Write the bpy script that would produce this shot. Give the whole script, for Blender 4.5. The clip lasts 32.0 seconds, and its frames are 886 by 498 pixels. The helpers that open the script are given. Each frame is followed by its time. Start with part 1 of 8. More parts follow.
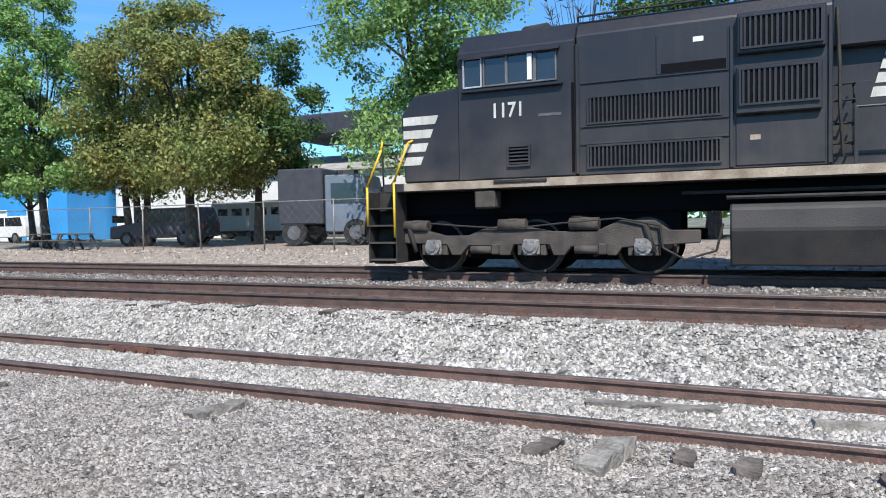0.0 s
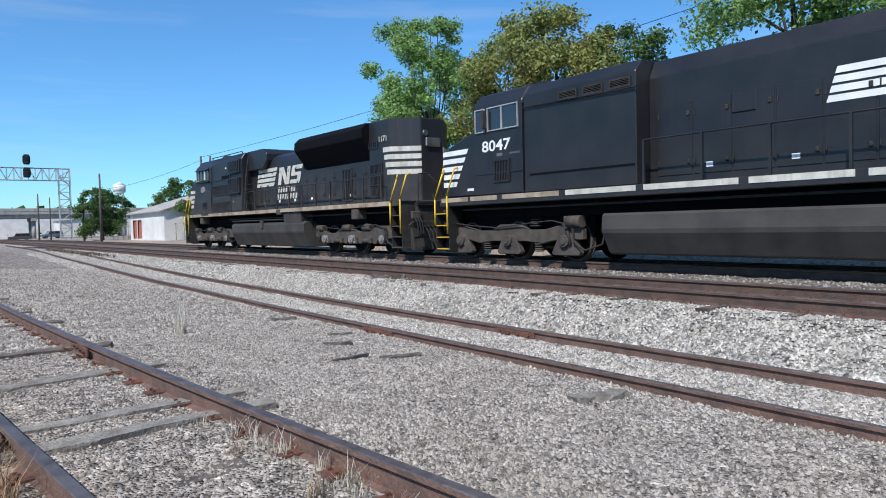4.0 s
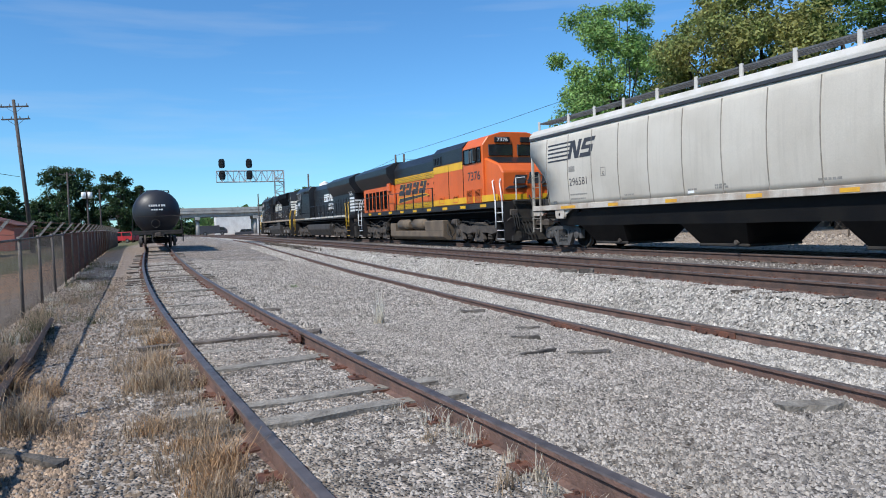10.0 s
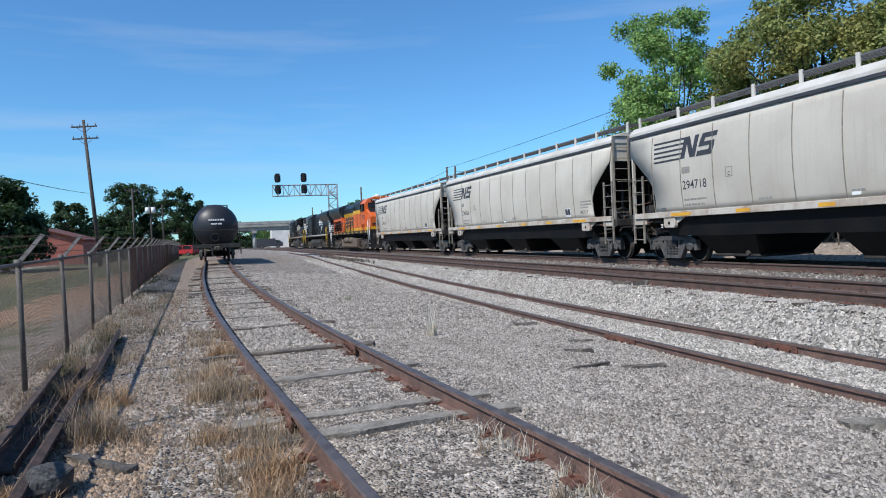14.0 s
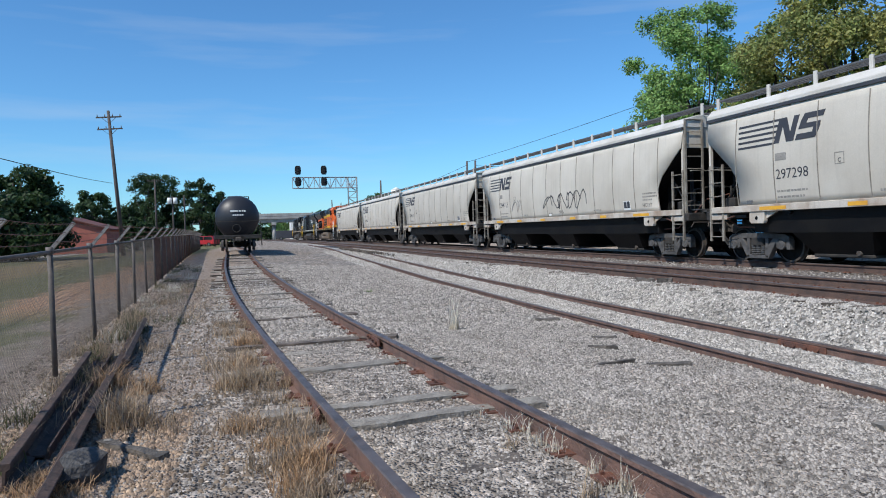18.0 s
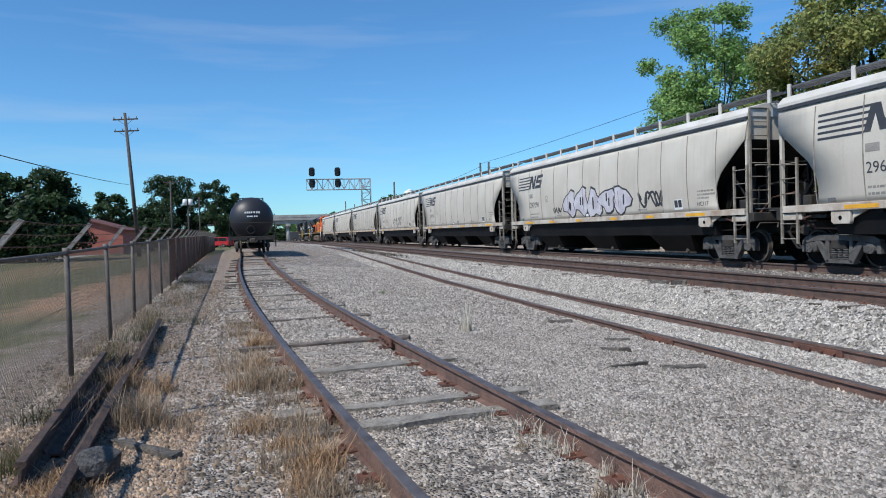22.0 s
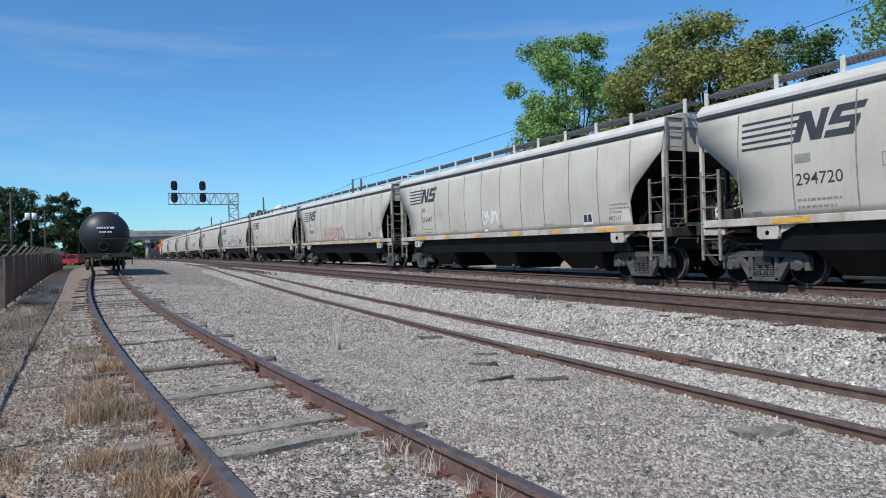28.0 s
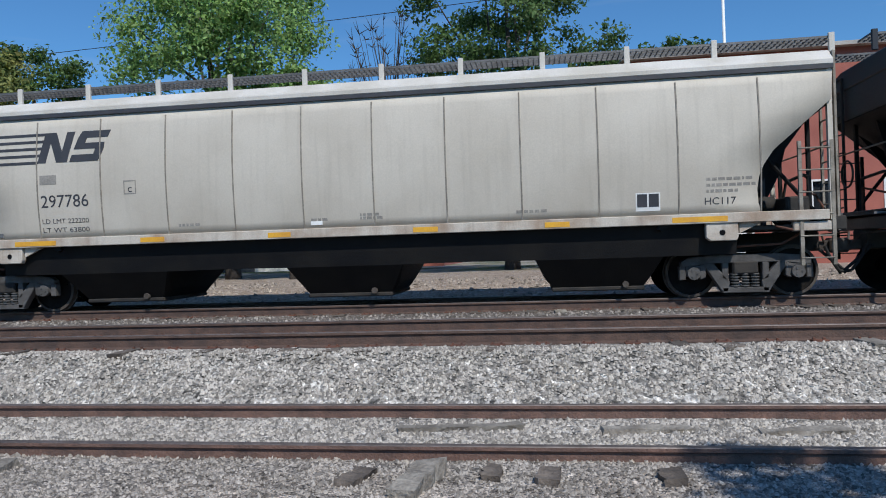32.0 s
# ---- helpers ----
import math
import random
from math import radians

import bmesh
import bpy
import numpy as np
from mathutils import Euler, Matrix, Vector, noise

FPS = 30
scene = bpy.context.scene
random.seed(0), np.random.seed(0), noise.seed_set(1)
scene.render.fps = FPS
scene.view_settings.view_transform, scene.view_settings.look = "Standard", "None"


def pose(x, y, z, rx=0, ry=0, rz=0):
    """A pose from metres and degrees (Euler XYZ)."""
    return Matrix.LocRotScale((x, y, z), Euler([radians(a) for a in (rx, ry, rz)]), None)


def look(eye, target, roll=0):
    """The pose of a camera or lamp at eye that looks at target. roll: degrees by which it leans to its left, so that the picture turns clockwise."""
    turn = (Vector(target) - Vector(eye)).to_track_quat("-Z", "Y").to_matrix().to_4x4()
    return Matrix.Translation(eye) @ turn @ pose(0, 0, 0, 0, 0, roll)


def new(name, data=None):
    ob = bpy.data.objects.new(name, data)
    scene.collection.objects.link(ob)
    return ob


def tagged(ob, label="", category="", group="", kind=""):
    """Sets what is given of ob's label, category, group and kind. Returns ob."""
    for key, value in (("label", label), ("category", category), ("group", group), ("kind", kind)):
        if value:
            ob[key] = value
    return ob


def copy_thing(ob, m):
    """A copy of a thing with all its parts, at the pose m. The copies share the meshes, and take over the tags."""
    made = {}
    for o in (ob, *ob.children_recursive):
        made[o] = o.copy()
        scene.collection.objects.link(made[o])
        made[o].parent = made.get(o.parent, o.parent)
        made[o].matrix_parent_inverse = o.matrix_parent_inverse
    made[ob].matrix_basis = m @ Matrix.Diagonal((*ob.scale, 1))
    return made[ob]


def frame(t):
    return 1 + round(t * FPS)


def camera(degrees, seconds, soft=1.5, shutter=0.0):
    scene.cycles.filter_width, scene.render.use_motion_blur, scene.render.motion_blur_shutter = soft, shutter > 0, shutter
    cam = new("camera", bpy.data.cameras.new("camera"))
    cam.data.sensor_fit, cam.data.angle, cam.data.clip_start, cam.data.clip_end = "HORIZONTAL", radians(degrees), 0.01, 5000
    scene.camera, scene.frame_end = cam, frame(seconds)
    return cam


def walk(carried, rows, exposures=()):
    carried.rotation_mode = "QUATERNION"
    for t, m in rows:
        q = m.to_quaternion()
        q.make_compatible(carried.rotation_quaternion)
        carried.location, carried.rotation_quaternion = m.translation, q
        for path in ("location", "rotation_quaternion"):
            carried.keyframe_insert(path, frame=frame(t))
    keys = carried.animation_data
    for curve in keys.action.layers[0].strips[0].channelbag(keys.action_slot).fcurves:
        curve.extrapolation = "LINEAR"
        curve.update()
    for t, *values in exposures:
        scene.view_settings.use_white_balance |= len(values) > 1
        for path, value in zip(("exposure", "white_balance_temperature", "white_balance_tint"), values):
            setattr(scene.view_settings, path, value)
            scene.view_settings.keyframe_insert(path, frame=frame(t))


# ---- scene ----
cam = camera(65.7, 32.0, soft=1.0)
PATH = [
    (0, (-0.012, 0.009, 1.839), (-0.823, 1.836, 1.76), -1.1),
    (0.5, (-0.069, -0.016, 1.838), (-1.159, 1.659, 1.757), -1.8),
    (1, (-0.129, -0.055, 1.844), (-1.396, 1.49, 1.747), -1.6),
    (1.5, (-0.197, -0.135, 1.829), (-1.578, 1.309, 1.738), -0.9),
    (2, (-0.259, -0.159, 1.823), (-1.714, 1.209, 1.721), -0.6),
    (2.5, (-0.226, -0.166, 1.816), (-1.748, 1.126, 1.705), -1.1),
    (3, (-0.193, -0.17, 1.825), (-1.747, 1.085, 1.721), -0.8),
    (3.5, (-0.158, -0.176, 1.825), (-1.746, 1.037, 1.75), -1.1),
    (5.5, (-0.229, -0.159, 1.817), (-1.843, 1.02, 1.738), -1.9),
    (6, (-0.229, -0.156, 1.83), (-1.854, 1.007, 1.746), -2.0),
    (6.5, (-0.201, -0.191, 1.816), (-1.843, 0.949, 1.728), -2.0),
    (7, (-0.219, -0.197, 1.827), (-1.909, 0.87, 1.737), -1.3),
    (7.5, (-0.206, -0.179, 1.831), (-1.927, 0.836, 1.74), -1.5),
    (8, (-0.224, -0.185, 1.826), (-1.958, 0.809, 1.748), -1.3),
    (8.5, (-0.225, -0.204, 1.831), (-1.987, 0.738, 1.755), -1.5),
    (9, (-0.16, -0.188, 1.843), (-1.96, 0.681, 1.769), -1.9),
    (9.5, (-0.192, -0.195, 1.846), (-2.005, 0.646, 1.764), -1.8),
    (10, (-0.14, -0.194, 1.856), (-2.002, 0.532, 1.781), -2.2),
    (10.5, (-0.154, -0.213, 1.862), (-2.028, 0.481, 1.778), -2.4),
    (11, (-0.102, -0.211, 1.868), (-2.001, 0.414, 1.804), -2.6),
    (11.5, (-0.073, -0.206, 1.875), (-1.97, 0.424, 1.808), -2.8),
    (12, (-0.11, -0.222, 1.871), (-2.009, 0.4, 1.796), -3.3),
    (12.5, (-0.097, -0.218, 1.874), (-2.006, 0.378, 1.822), -3.2),
    (13, (-0.083, -0.21, 1.882), (-1.998, 0.367, 1.856), -2.6),
    (13.5, (-0.072, -0.21, 1.884), (-1.983, 0.377, 1.866), -2.5),
    (14, (-0.067, -0.223, 1.881), (-1.979, 0.363, 1.846), -2.6),
    (14.5, (-0.066, -0.26, 1.884), (-1.978, 0.324, 1.831), -2.1),
    (16.5, (-0.038, -0.299, 1.88), (-1.956, 0.268, 1.847), -1.5),
    (17, (-0.066, -0.308, 1.88), (-1.984, 0.258, 1.849), -1.8),
    (17.5, (-0.079, -0.31, 1.877), (-2.008, 0.218, 1.835), -2.0),
    (18, (-0.114, -0.314, 1.878), (-2.04, 0.221, 1.828), -1.8),
    (18.5, (-0.082, -0.311, 1.882), (-2.009, 0.222, 1.836), -1.8),
    (19, (-0.089, -0.314, 1.878), (-2.018, 0.214, 1.842), -1.6),
    (19.5, (-0.072, -0.301, 1.878), (-2.0, 0.228, 1.841), -1.5),
    (20, (-0.09, -0.298, 1.885), (-2.016, 0.239, 1.843), -1.7),
    (20.5, (-0.065, -0.299, 1.881), (-1.994, 0.23, 1.846), -1.8),
    (21, (-0.084, -0.295, 1.884), (-2.016, 0.22, 1.845), -1.6),
    (21.5, (-0.096, -0.302, 1.876), (-2.03, 0.207, 1.829), -1.7),
    (22, (-0.105, -0.302, 1.875), (-2.042, 0.196, 1.831), -1.7),
    (22.5, (-0.13, -0.311, 1.876), (-2.069, 0.178, 1.832), -1.4),
    (23, (-0.106, -0.3, 1.879), (-2.044, 0.189, 1.826), -1.7),
    (23.5, (-0.109, -0.299, 1.877), (-2.042, 0.214, 1.832), -1.7),
    (24, (-0.103, -0.296, 1.876), (-2.034, 0.225, 1.831), -1.7),
    (24.5, (-0.099, -0.286, 1.88), (-2.03, 0.234, 1.839), -1.6),
    (25, (-0.1, -0.281, 1.88), (-2.026, 0.255, 1.847), -1.5),
    (25.5, (-0.119, -0.284, 1.874), (-2.035, 0.291, 1.853), -1.7),
    (27.5, (-0.151, -0.238, 1.875), (-2.012, 0.495, 1.864), -1.6),
    (28, (-0.176, -0.214, 1.871), (-1.989, 0.632, 1.865), -1.7),
    (28.5, (-0.225, -0.211, 1.859), (-1.959, 0.786, 1.853), -2.0),
    (29, (-0.258, -0.196, 1.855), (-1.883, 0.969, 1.852), -2.3),
    (29.5, (-0.243, -0.174, 1.85), (-1.745, 1.147, 1.842), -2.5),
    (30, (-0.201, -0.168, 1.86), (-1.573, 1.288, 1.852), -1.7),
    (30.5, (-0.234, -0.11, 1.806), (-1.381, 1.529, 1.811), -2.4),
    (31, (-0.1, -0.076, 1.764), (-1.002, 1.709, 1.769), -1.6),
    (31.5, (-0.076, -0.003, 1.768), (-0.687, 1.902, 1.761), -1.5),
    (32, (-0.002, 0.027, 1.77), (-0.286, 2.007, 1.78), -1.9),
]
walk(cam, [(t, look(eye, target, roll)) for t, eye, target, roll in PATH], exposures=[(0, 0.28), (2, 0.07), (9, -0.06), (19, -0.16), (28, -0.22), (30, -0.32), (32, -0.42)])

# ---- light ----
world = bpy.data.worlds.new("world")
scene.world = world
world.use_nodes = True
_nt = world.node_tree
_sky = _nt.nodes.new("ShaderNodeTexSky")
_sky.sky_type = "NISHITA"
_sky.sun_disc = False
SUN_DIR = Vector((0.32, -0.62, 0.80)).normalized()
_sky.sun_elevation = math.asin(SUN_DIR.z)
_sky.sun_rotation = math.atan2(SUN_DIR.x, SUN_DIR.y)
_sky.air_density, _sky.dust_density, _sky.ozone_density = 1.0, 0.15, 4.5
_bg = _nt.nodes["Background"]
# clear blue with a few thin streaks of high cloud
_tint = _nt.nodes.new("ShaderNodeMix")
_tint.data_type, _tint.blend_type = "RGBA", "MULTIPLY"
_tint.inputs[0].default_value = 1.0
_tint.inputs[7].default_value = (0.59, 0.99, 1.24, 1)
_nt.links.new(_sky.outputs[0], _tint.inputs[6])
_tc = _nt.nodes.new("ShaderNodeTexCoord")
_mp = _nt.nodes.new("ShaderNodeMapping")
_mp.inputs["Rotation"].default_value = (0, 0.06, 0.3)
_mp.inputs["Scale"].default_value = (1.6, 1.6, 17.0)
_nt.links.new(_tc.outputs["Generated"], _mp.inputs["Vector"])
_cl = _nt.nodes.new("ShaderNodeTexNoise")
_cl.inputs["Scale"].default_value, _cl.inputs["Detail"].default_value = 1.3, 6.0
_nt.links.new(_mp.outputs[0], _cl.inputs["Vector"])
_cr = _nt.nodes.new("ShaderNodeMapRange")
_cr.inputs[1].default_value, _cr.inputs[2].default_value, _cr.inputs[4].default_value = 0.56, 0.84, 0.30
_nt.links.new(_cl.outputs["Fac"], _cr.inputs[0])
_cm = _nt.nodes.new("ShaderNodeMix")
_cm.data_type = "RGBA"
_cm.inputs[7].default_value = (5.2, 5.8, 6.4, 1)
_nt.links.new(_cr.outputs[0], _cm.inputs[0])
_nt.links.new(_tint.outputs[2], _cm.inputs[6])
_nt.links.new(_cm.outputs[2], _bg.inputs[0])
_bg.inputs[1].default_value = 0.137
sun = new("sun", bpy.data.lights.new("sun", "SUN"))
sun.data.energy, sun.data.angle, sun.data.color = 5.0, radians(0.55), (1.0, 0.965, 0.91)
sun.matrix_world = look(SUN_DIR * 60, (0, 0, 0))

# ---- materials ----
def mat(name, col, col2=None, rough=0.7, metal=0.0, scale=3.0, bump=0.15, bscale=40.0, fine=0.25, rnd=0.0, island=0.0, dust=None, spec=0.5, streak=0.0):
    """A painted or raw surface: two-scale colour change, fine relief, optional dust that settled low down, optional streaks."""
    m = bpy.data.materials.new(name)
    m.use_nodes = True
    nt = m.node_tree
    N, Lk = nt.nodes.new, nt.links.new
    b = nt.nodes["Principled BSDF"]
    tc = N("ShaderNodeTexCoord").outputs["Object"]
    def noise_tex(sc, detail=5.0, vec=tc):
        n = N("ShaderNodeTexNoise")
        n.inputs["Scale"].default_value, n.inputs["Detail"].default_value = sc, detail
        Lk(vec, n.inputs["Vector"])
        return n.outputs["Fac"]
    def ramp(fac, a, z):
        r = N("ShaderNodeMapRange")
        r.inputs[1].default_value, r.inputs[2].default_value = a, z
        Lk(fac, r.inputs[0])
        return r.outputs[0]
    def mix(fac, a, c, mode="MIX"):
        x = N("ShaderNodeMix")
        x.data_type, x.blend_type = "RGBA", mode
        for sock, val in ((x.inputs[0], fac), (x.inputs[6], a), (x.inputs[7], c)):
            if hasattr(val, "links"):
                Lk(val, sock)
            else:
                sock.default_value = val if isinstance(val, float) else (*val, 1)
        return x.outputs[2]
    big = ramp(noise_tex(scale), 0.38, 0.66)
    out = mix(big, col, col2 or tuple(c * 0.72 for c in col))
    small = ramp(noise_tex(bscale, 3.0), 0.3, 0.7)
    grey = N("ShaderNodeMapRange")
    grey.inputs[3].default_value, grey.inputs[4].default_value = 1 - fine, 1 + fine * 0.6
    Lk(small, grey.inputs[0])
    out = mix(1.0, out, grey.outputs[0], "MULTIPLY")
    if streak:
        mp = N("ShaderNodeMapping")
        mp.inputs["Scale"].default_value = (9.0, 9.0, 0.35)
        Lk(tc, mp.inputs["Vector"])
        st = ramp(noise_tex(1.0, 4.0, mp.outputs[0]), 0.52, 0.72)
        mm = N("ShaderNodeMath")
        mm.operation, mm.inputs[1].default_value = "MULTIPLY", streak
        Lk(st, mm.inputs[0])
        out = mix(mm.outputs[0], out, (0.10, 0.075, 0.055))
    if dust:
        dcol, z0, z1, amount = dust
        sep = N("ShaderNodeSeparateXYZ")
        Lk(tc, sep.inputs[0])
        g = ramp(sep.outputs[2], z1, z0)
        mm = N("ShaderNodeMath")
        mm.operation = "MULTIPLY"
        Lk(g, mm.inputs[0])
        Lk(ramp(noise_tex(1.7), 0.25, 0.7), mm.inputs[1])
        m2 = N("ShaderNodeMath")
        m2.operation, m2.inputs[1].default_value = "MULTIPLY", amount
        Lk(mm.outputs[0], m2.inputs[0])
        out = mix(m2.outputs[0], out, dcol)
    if rnd or island:
        src = N("ShaderNodeNewGeometry").outputs["Random Per Island"] if island else N("ShaderNodeObjectInfo").outputs["Random"]
        v = N("ShaderNodeMapRange")
        amt = island or rnd
        v.inputs[3].default_value, v.inputs[4].default_value = 1 - amt, 1 + amt
        Lk(src, v.inputs[0])
        out = mix(1.0, out, v.outputs[0], "MULTIPLY")
    Lk(out, b.inputs["Base Color"])
    rr = N("ShaderNodeMapRange")
    rr.inputs[3].default_value, rr.inputs[4].default_value = max(rough - 0.1, 0.03), min(rough + 0.12, 1)
    Lk(small, rr.inputs[0])
    Lk(rr.outputs[0], b.inputs["Roughness"])
    b.inputs["Metallic"].default_value = metal
    b.inputs["Specular IOR Level"].default_value = spec
    if bump:
        bp = N("ShaderNodeBump")
        bp.inputs["Strength"].default_value, bp.inputs["Distance"].default_value = bump, 0.02
        Lk(small, bp.inputs["Height"])
        Lk(bp.outputs[0], b.inputs["Normal"])
    return m

DUST = (0.20, 0.155, 0.12)
M_LOCO = mat("loco_black_paint", (0.013, 0.0135, 0.018), (0.019, 0.0185, 0.021), rough=0.42, scale=1.2, bump=0.03, fine=0.15, dust=((0.17, 0.13, 0.10), 1.4, 3.4, 0.42), streak=0.10)
M_LOCO2 = mat("loco_black_paint_newer", (0.012, 0.013, 0.016), (0.02, 0.02, 0.022), rough=0.38, scale=1.2, bump=0.03, fine=0.15, dust=(DUST, 1.2, 3.0, 0.10), streak=0.04)
# near black: shade of recesses and undersides put into colour, plus dark trim
M_DARK = mat("recess_shade_and_dark_trim", (0.005, 0.005, 0.007), rough=0.8, bump=0.05, spec=0.12)
M_UNDER = mat("grimy_running_gear", (0.09, 0.073, 0.06), (0.05, 0.042, 0.036), rough=0.85, scale=4, bump=0.3)
M_UNDER2 = mat("black_running_gear", (0.02, 0.019, 0.018), (0.042, 0.036, 0.03), rough=0.8, scale=4, bump=0.3)
M_TANK = mat("fuel_tank_grime", (0.05, 0.046, 0.042), (0.028, 0.026, 0.026), rough=0.7, scale=1.5, bump=0.12, dust=(DUST, 0.1, 1.6, 0.25))
M_TANKT = mat("tan_fuel_tank_grime", (0.175, 0.13, 0.088), (0.11, 0.085, 0.062), rough=0.75, scale=1.5, bump=0.12)
M_SILL = mat("worn_pale_sill_stripe", (0.42, 0.34, 0.25), (0.22, 0.16, 0.11), rough=0.75, scale=2.5, bump=0.1)
M_WHITE = mat("white_stripe_paint", (0.62, 0.595, 0.53), (0.47, 0.44, 0.37), rough=0.5, scale=3, bump=0.03, fine=0.1, streak=0.25)
M_WHITEC = mat("clean_white_paint", (0.80, 0.80, 0.78), (0.7, 0.7, 0.68), rough=0.5, bump=0.02, fine=0.06)
M_YEL = mat("yellow_handrail_paint", (0.80, 0.50, 0.02), (0.62, 0.36, 0.02), rough=0.45, bump=0.05, fine=0.1)
M_ORANGE = mat("orange_loco_paint", (0.72, 0.135, 0.022), (0.60, 0.11, 0.02), rough=0.4, scale=1.0, bump=0.02, fine=0.08, dust=(DUST, 1.3, 3.2, 0.14), streak=0.08)
M_OYEL = mat("yellow_band_paint", (0.80, 0.45, 0.02), (0.66, 0.36, 0.02), rough=0.42, scale=1.2, bump=0.02, fine=0.08, streak=0.08)
M_GLASS = mat("dark_cab_glass", (0.02, 0.024, 0.028), rough=0.06, bump=0.0, fine=0.05, spec=0.9)
M_STEEL = mat("worn_steel", (0.42, 0.40, 0.38), (0.25, 0.22, 0.2), rough=0.35, metal=0.9, bump=0.05)
M_HOP = mat("pale_grey_hopper_paint", (0.575, 0.53, 0.455), (0.49, 0.445, 0.375), rough=0.6, scale=0.7, bump=0.03, fine=0.07, rnd=0.06, dust=((0.40, 0.34, 0.27), 1.2, 2.6, 0.35), streak=0.10)
M_HOPW = mat("white_hopper_top_paint", (0.60, 0.575, 0.53), (0.49, 0.46, 0.40), rough=0.6, scale=1.5, bump=0.03, fine=0.1)
M_HSILL = mat("stained_sill_paint", (0.55, 0.50, 0.43), (0.36, 0.27, 0.20), rough=0.65, scale=2.2, bump=0.05, fine=0.15, streak=0.25)
# black of the bays; also holds the shade in the car's end openings
M_HBLK = mat("black_bay_and_end_shade", (0.007, 0.007, 0.008), (0.013, 0.012, 0.011), rough=0.6, scale=1.5, bump=0.08, spec=0.2)
M_SEAM = mat("dark_grime_seam", (0.20, 0.18, 0.15), (0.32, 0.29, 0.25), rough=0.8, scale=5)
M_GALV = mat("grey_grating_steel", (0.17, 0.17, 0.17), (0.11, 0.11, 0.11), rough=0.6, metal=0.4)
M_INK = mat("dark_logo_paint", (0.035, 0.037, 0.045), (0.05, 0.05, 0.058), rough=0.6, fine=0.1, bump=0.02)
M_INKL = mat("faint_stencil_paint", (0.25, 0.235, 0.21), (0.32, 0.3, 0.27), rough=0.7)
M_ROPE = mat("orange_reflector", (0.75, 0.40, 0.03), (0.62, 0.30, 0.04), rough=0.5, bump=0.02, fine=0.1)
M_WHEEL = mat("dark_wheel_steel", (0.011, 0.010, 0.0095), (0.02, 0.017, 0.015), rough=0.9, scale=4, bump=0.2, spec=0.15)
M_RAIL = mat("rusty_rail_side", (0.175, 0.102, 0.08), (0.11, 0.07, 0.058), rough=0.85, scale=5, bump=0.3)
M_RAILM = mat("dark_brown_rail_side", (0.125, 0.076, 0.058), (0.075, 0.05, 0.042), rough=0.85, scale=5, bump=0.3)
M_RAILTOP = mat("polished_rail_head", (0.15, 0.125, 0.118), (0.085, 0.068, 0.062), rough=0.5, metal=0.35, scale=6, bump=0.04)
M_RUSTY = mat("deep_rust", (0.16, 0.065, 0.04), (0.09, 0.045, 0.035), rough=0.9, scale=6, bump=0.3)
M_TIE = mat("weathered_tie_wood", (0.17, 0.14, 0.115), (0.075, 0.062, 0.053), rough=0.95, scale=4, bump=0.5, bscale=25, rnd=0.35)
M_TIEG = mat("grey_weathered_wood", (0.31, 0.285, 0.245), (0.18, 0.16, 0.135), rough=0.95, scale=5, bump=0.5, bscale=30, rnd=0.2)
M_TANKCAR = mat("black_tank_paint", (0.014, 0.016, 0.022), (0.022, 0.022, 0.026), rough=0.45, scale=1, bump=0.03, fine=0.1)
M_GALVP = mat("galvanised_post", (0.30, 0.28, 0.26), (0.19, 0.165, 0.14), rough=0.6, metal=0.3, scale=5)
M_POST = mat("weathered_fence_post", (0.17, 0.15, 0.135), (0.11, 0.095, 0.085), rough=0.75, metal=0.2, scale=5)
M_MESH = mat("dull_chain_link_wire", (0.26, 0.235, 0.205), (0.17, 0.145, 0.12), rough=0.7, scale=3)
M_GALVR = mat("rusting_fence", (0.17, 0.08, 0.055), (0.10, 0.058, 0.045), rough=0.8, scale=5)
M_POLE = mat("creosoted_pole_wood", (0.075, 0.062, 0.055), (0.12, 0.10, 0.09), rough=0.9, scale=3, bump=0.4)
M_ALU = mat("silver_gantry_steel", (0.52, 0.52, 0.52), (0.38, 0.37, 0.36), rough=0.5, metal=0.4)
M_SIGBLK = mat("black_signal_head", (0.012, 0.012, 0.013), rough=0.6)
M_CONC = mat("weathered_concrete", (0.40, 0.385, 0.355), (0.28, 0.265, 0.245), rough=0.9, scale=0.6, bump=0.2)
M_BLUE = mat("blue_metal_siding", (0.04, 0.30, 0.64), (0.04, 0.26, 0.56), rough=0.45, scale=0.5, bump=0.03, fine=0.06)
M_WALLW = mat("white_painted_wall", (0.78, 0.77, 0.73), (0.66, 0.64, 0.60), rough=0.7, scale=0.5, bump=0.08)
M_BRICK = mat("salmon_red_brick", (0.40, 0.135, 0.10), (0.32, 0.10, 0.075), rough=0.85, scale=0.8, bump=0.2)
M_ROOF = mat("pale_metal_roof", (0.46, 0.43, 0.39), (0.33, 0.30, 0.27), rough=0.6, scale=1)
M_TRUCK = mat("grey_blue_truck_paint", (0.16, 0.19, 0.23), (0.12, 0.14, 0.17), rough=0.55, scale=1)
M_RUBBER = mat("black_rubber", (0.02, 0.02, 0.02), rough=0.85)
M_RED = mat("red_vehicle_paint", (0.5, 0.03, 0.04), rough=0.35)
M_BARK = mat("grey_bark", (0.085, 0.073, 0.063), (0.05, 0.043, 0.038), rough=0.95, scale=5, bump=0.6, bscale=30)
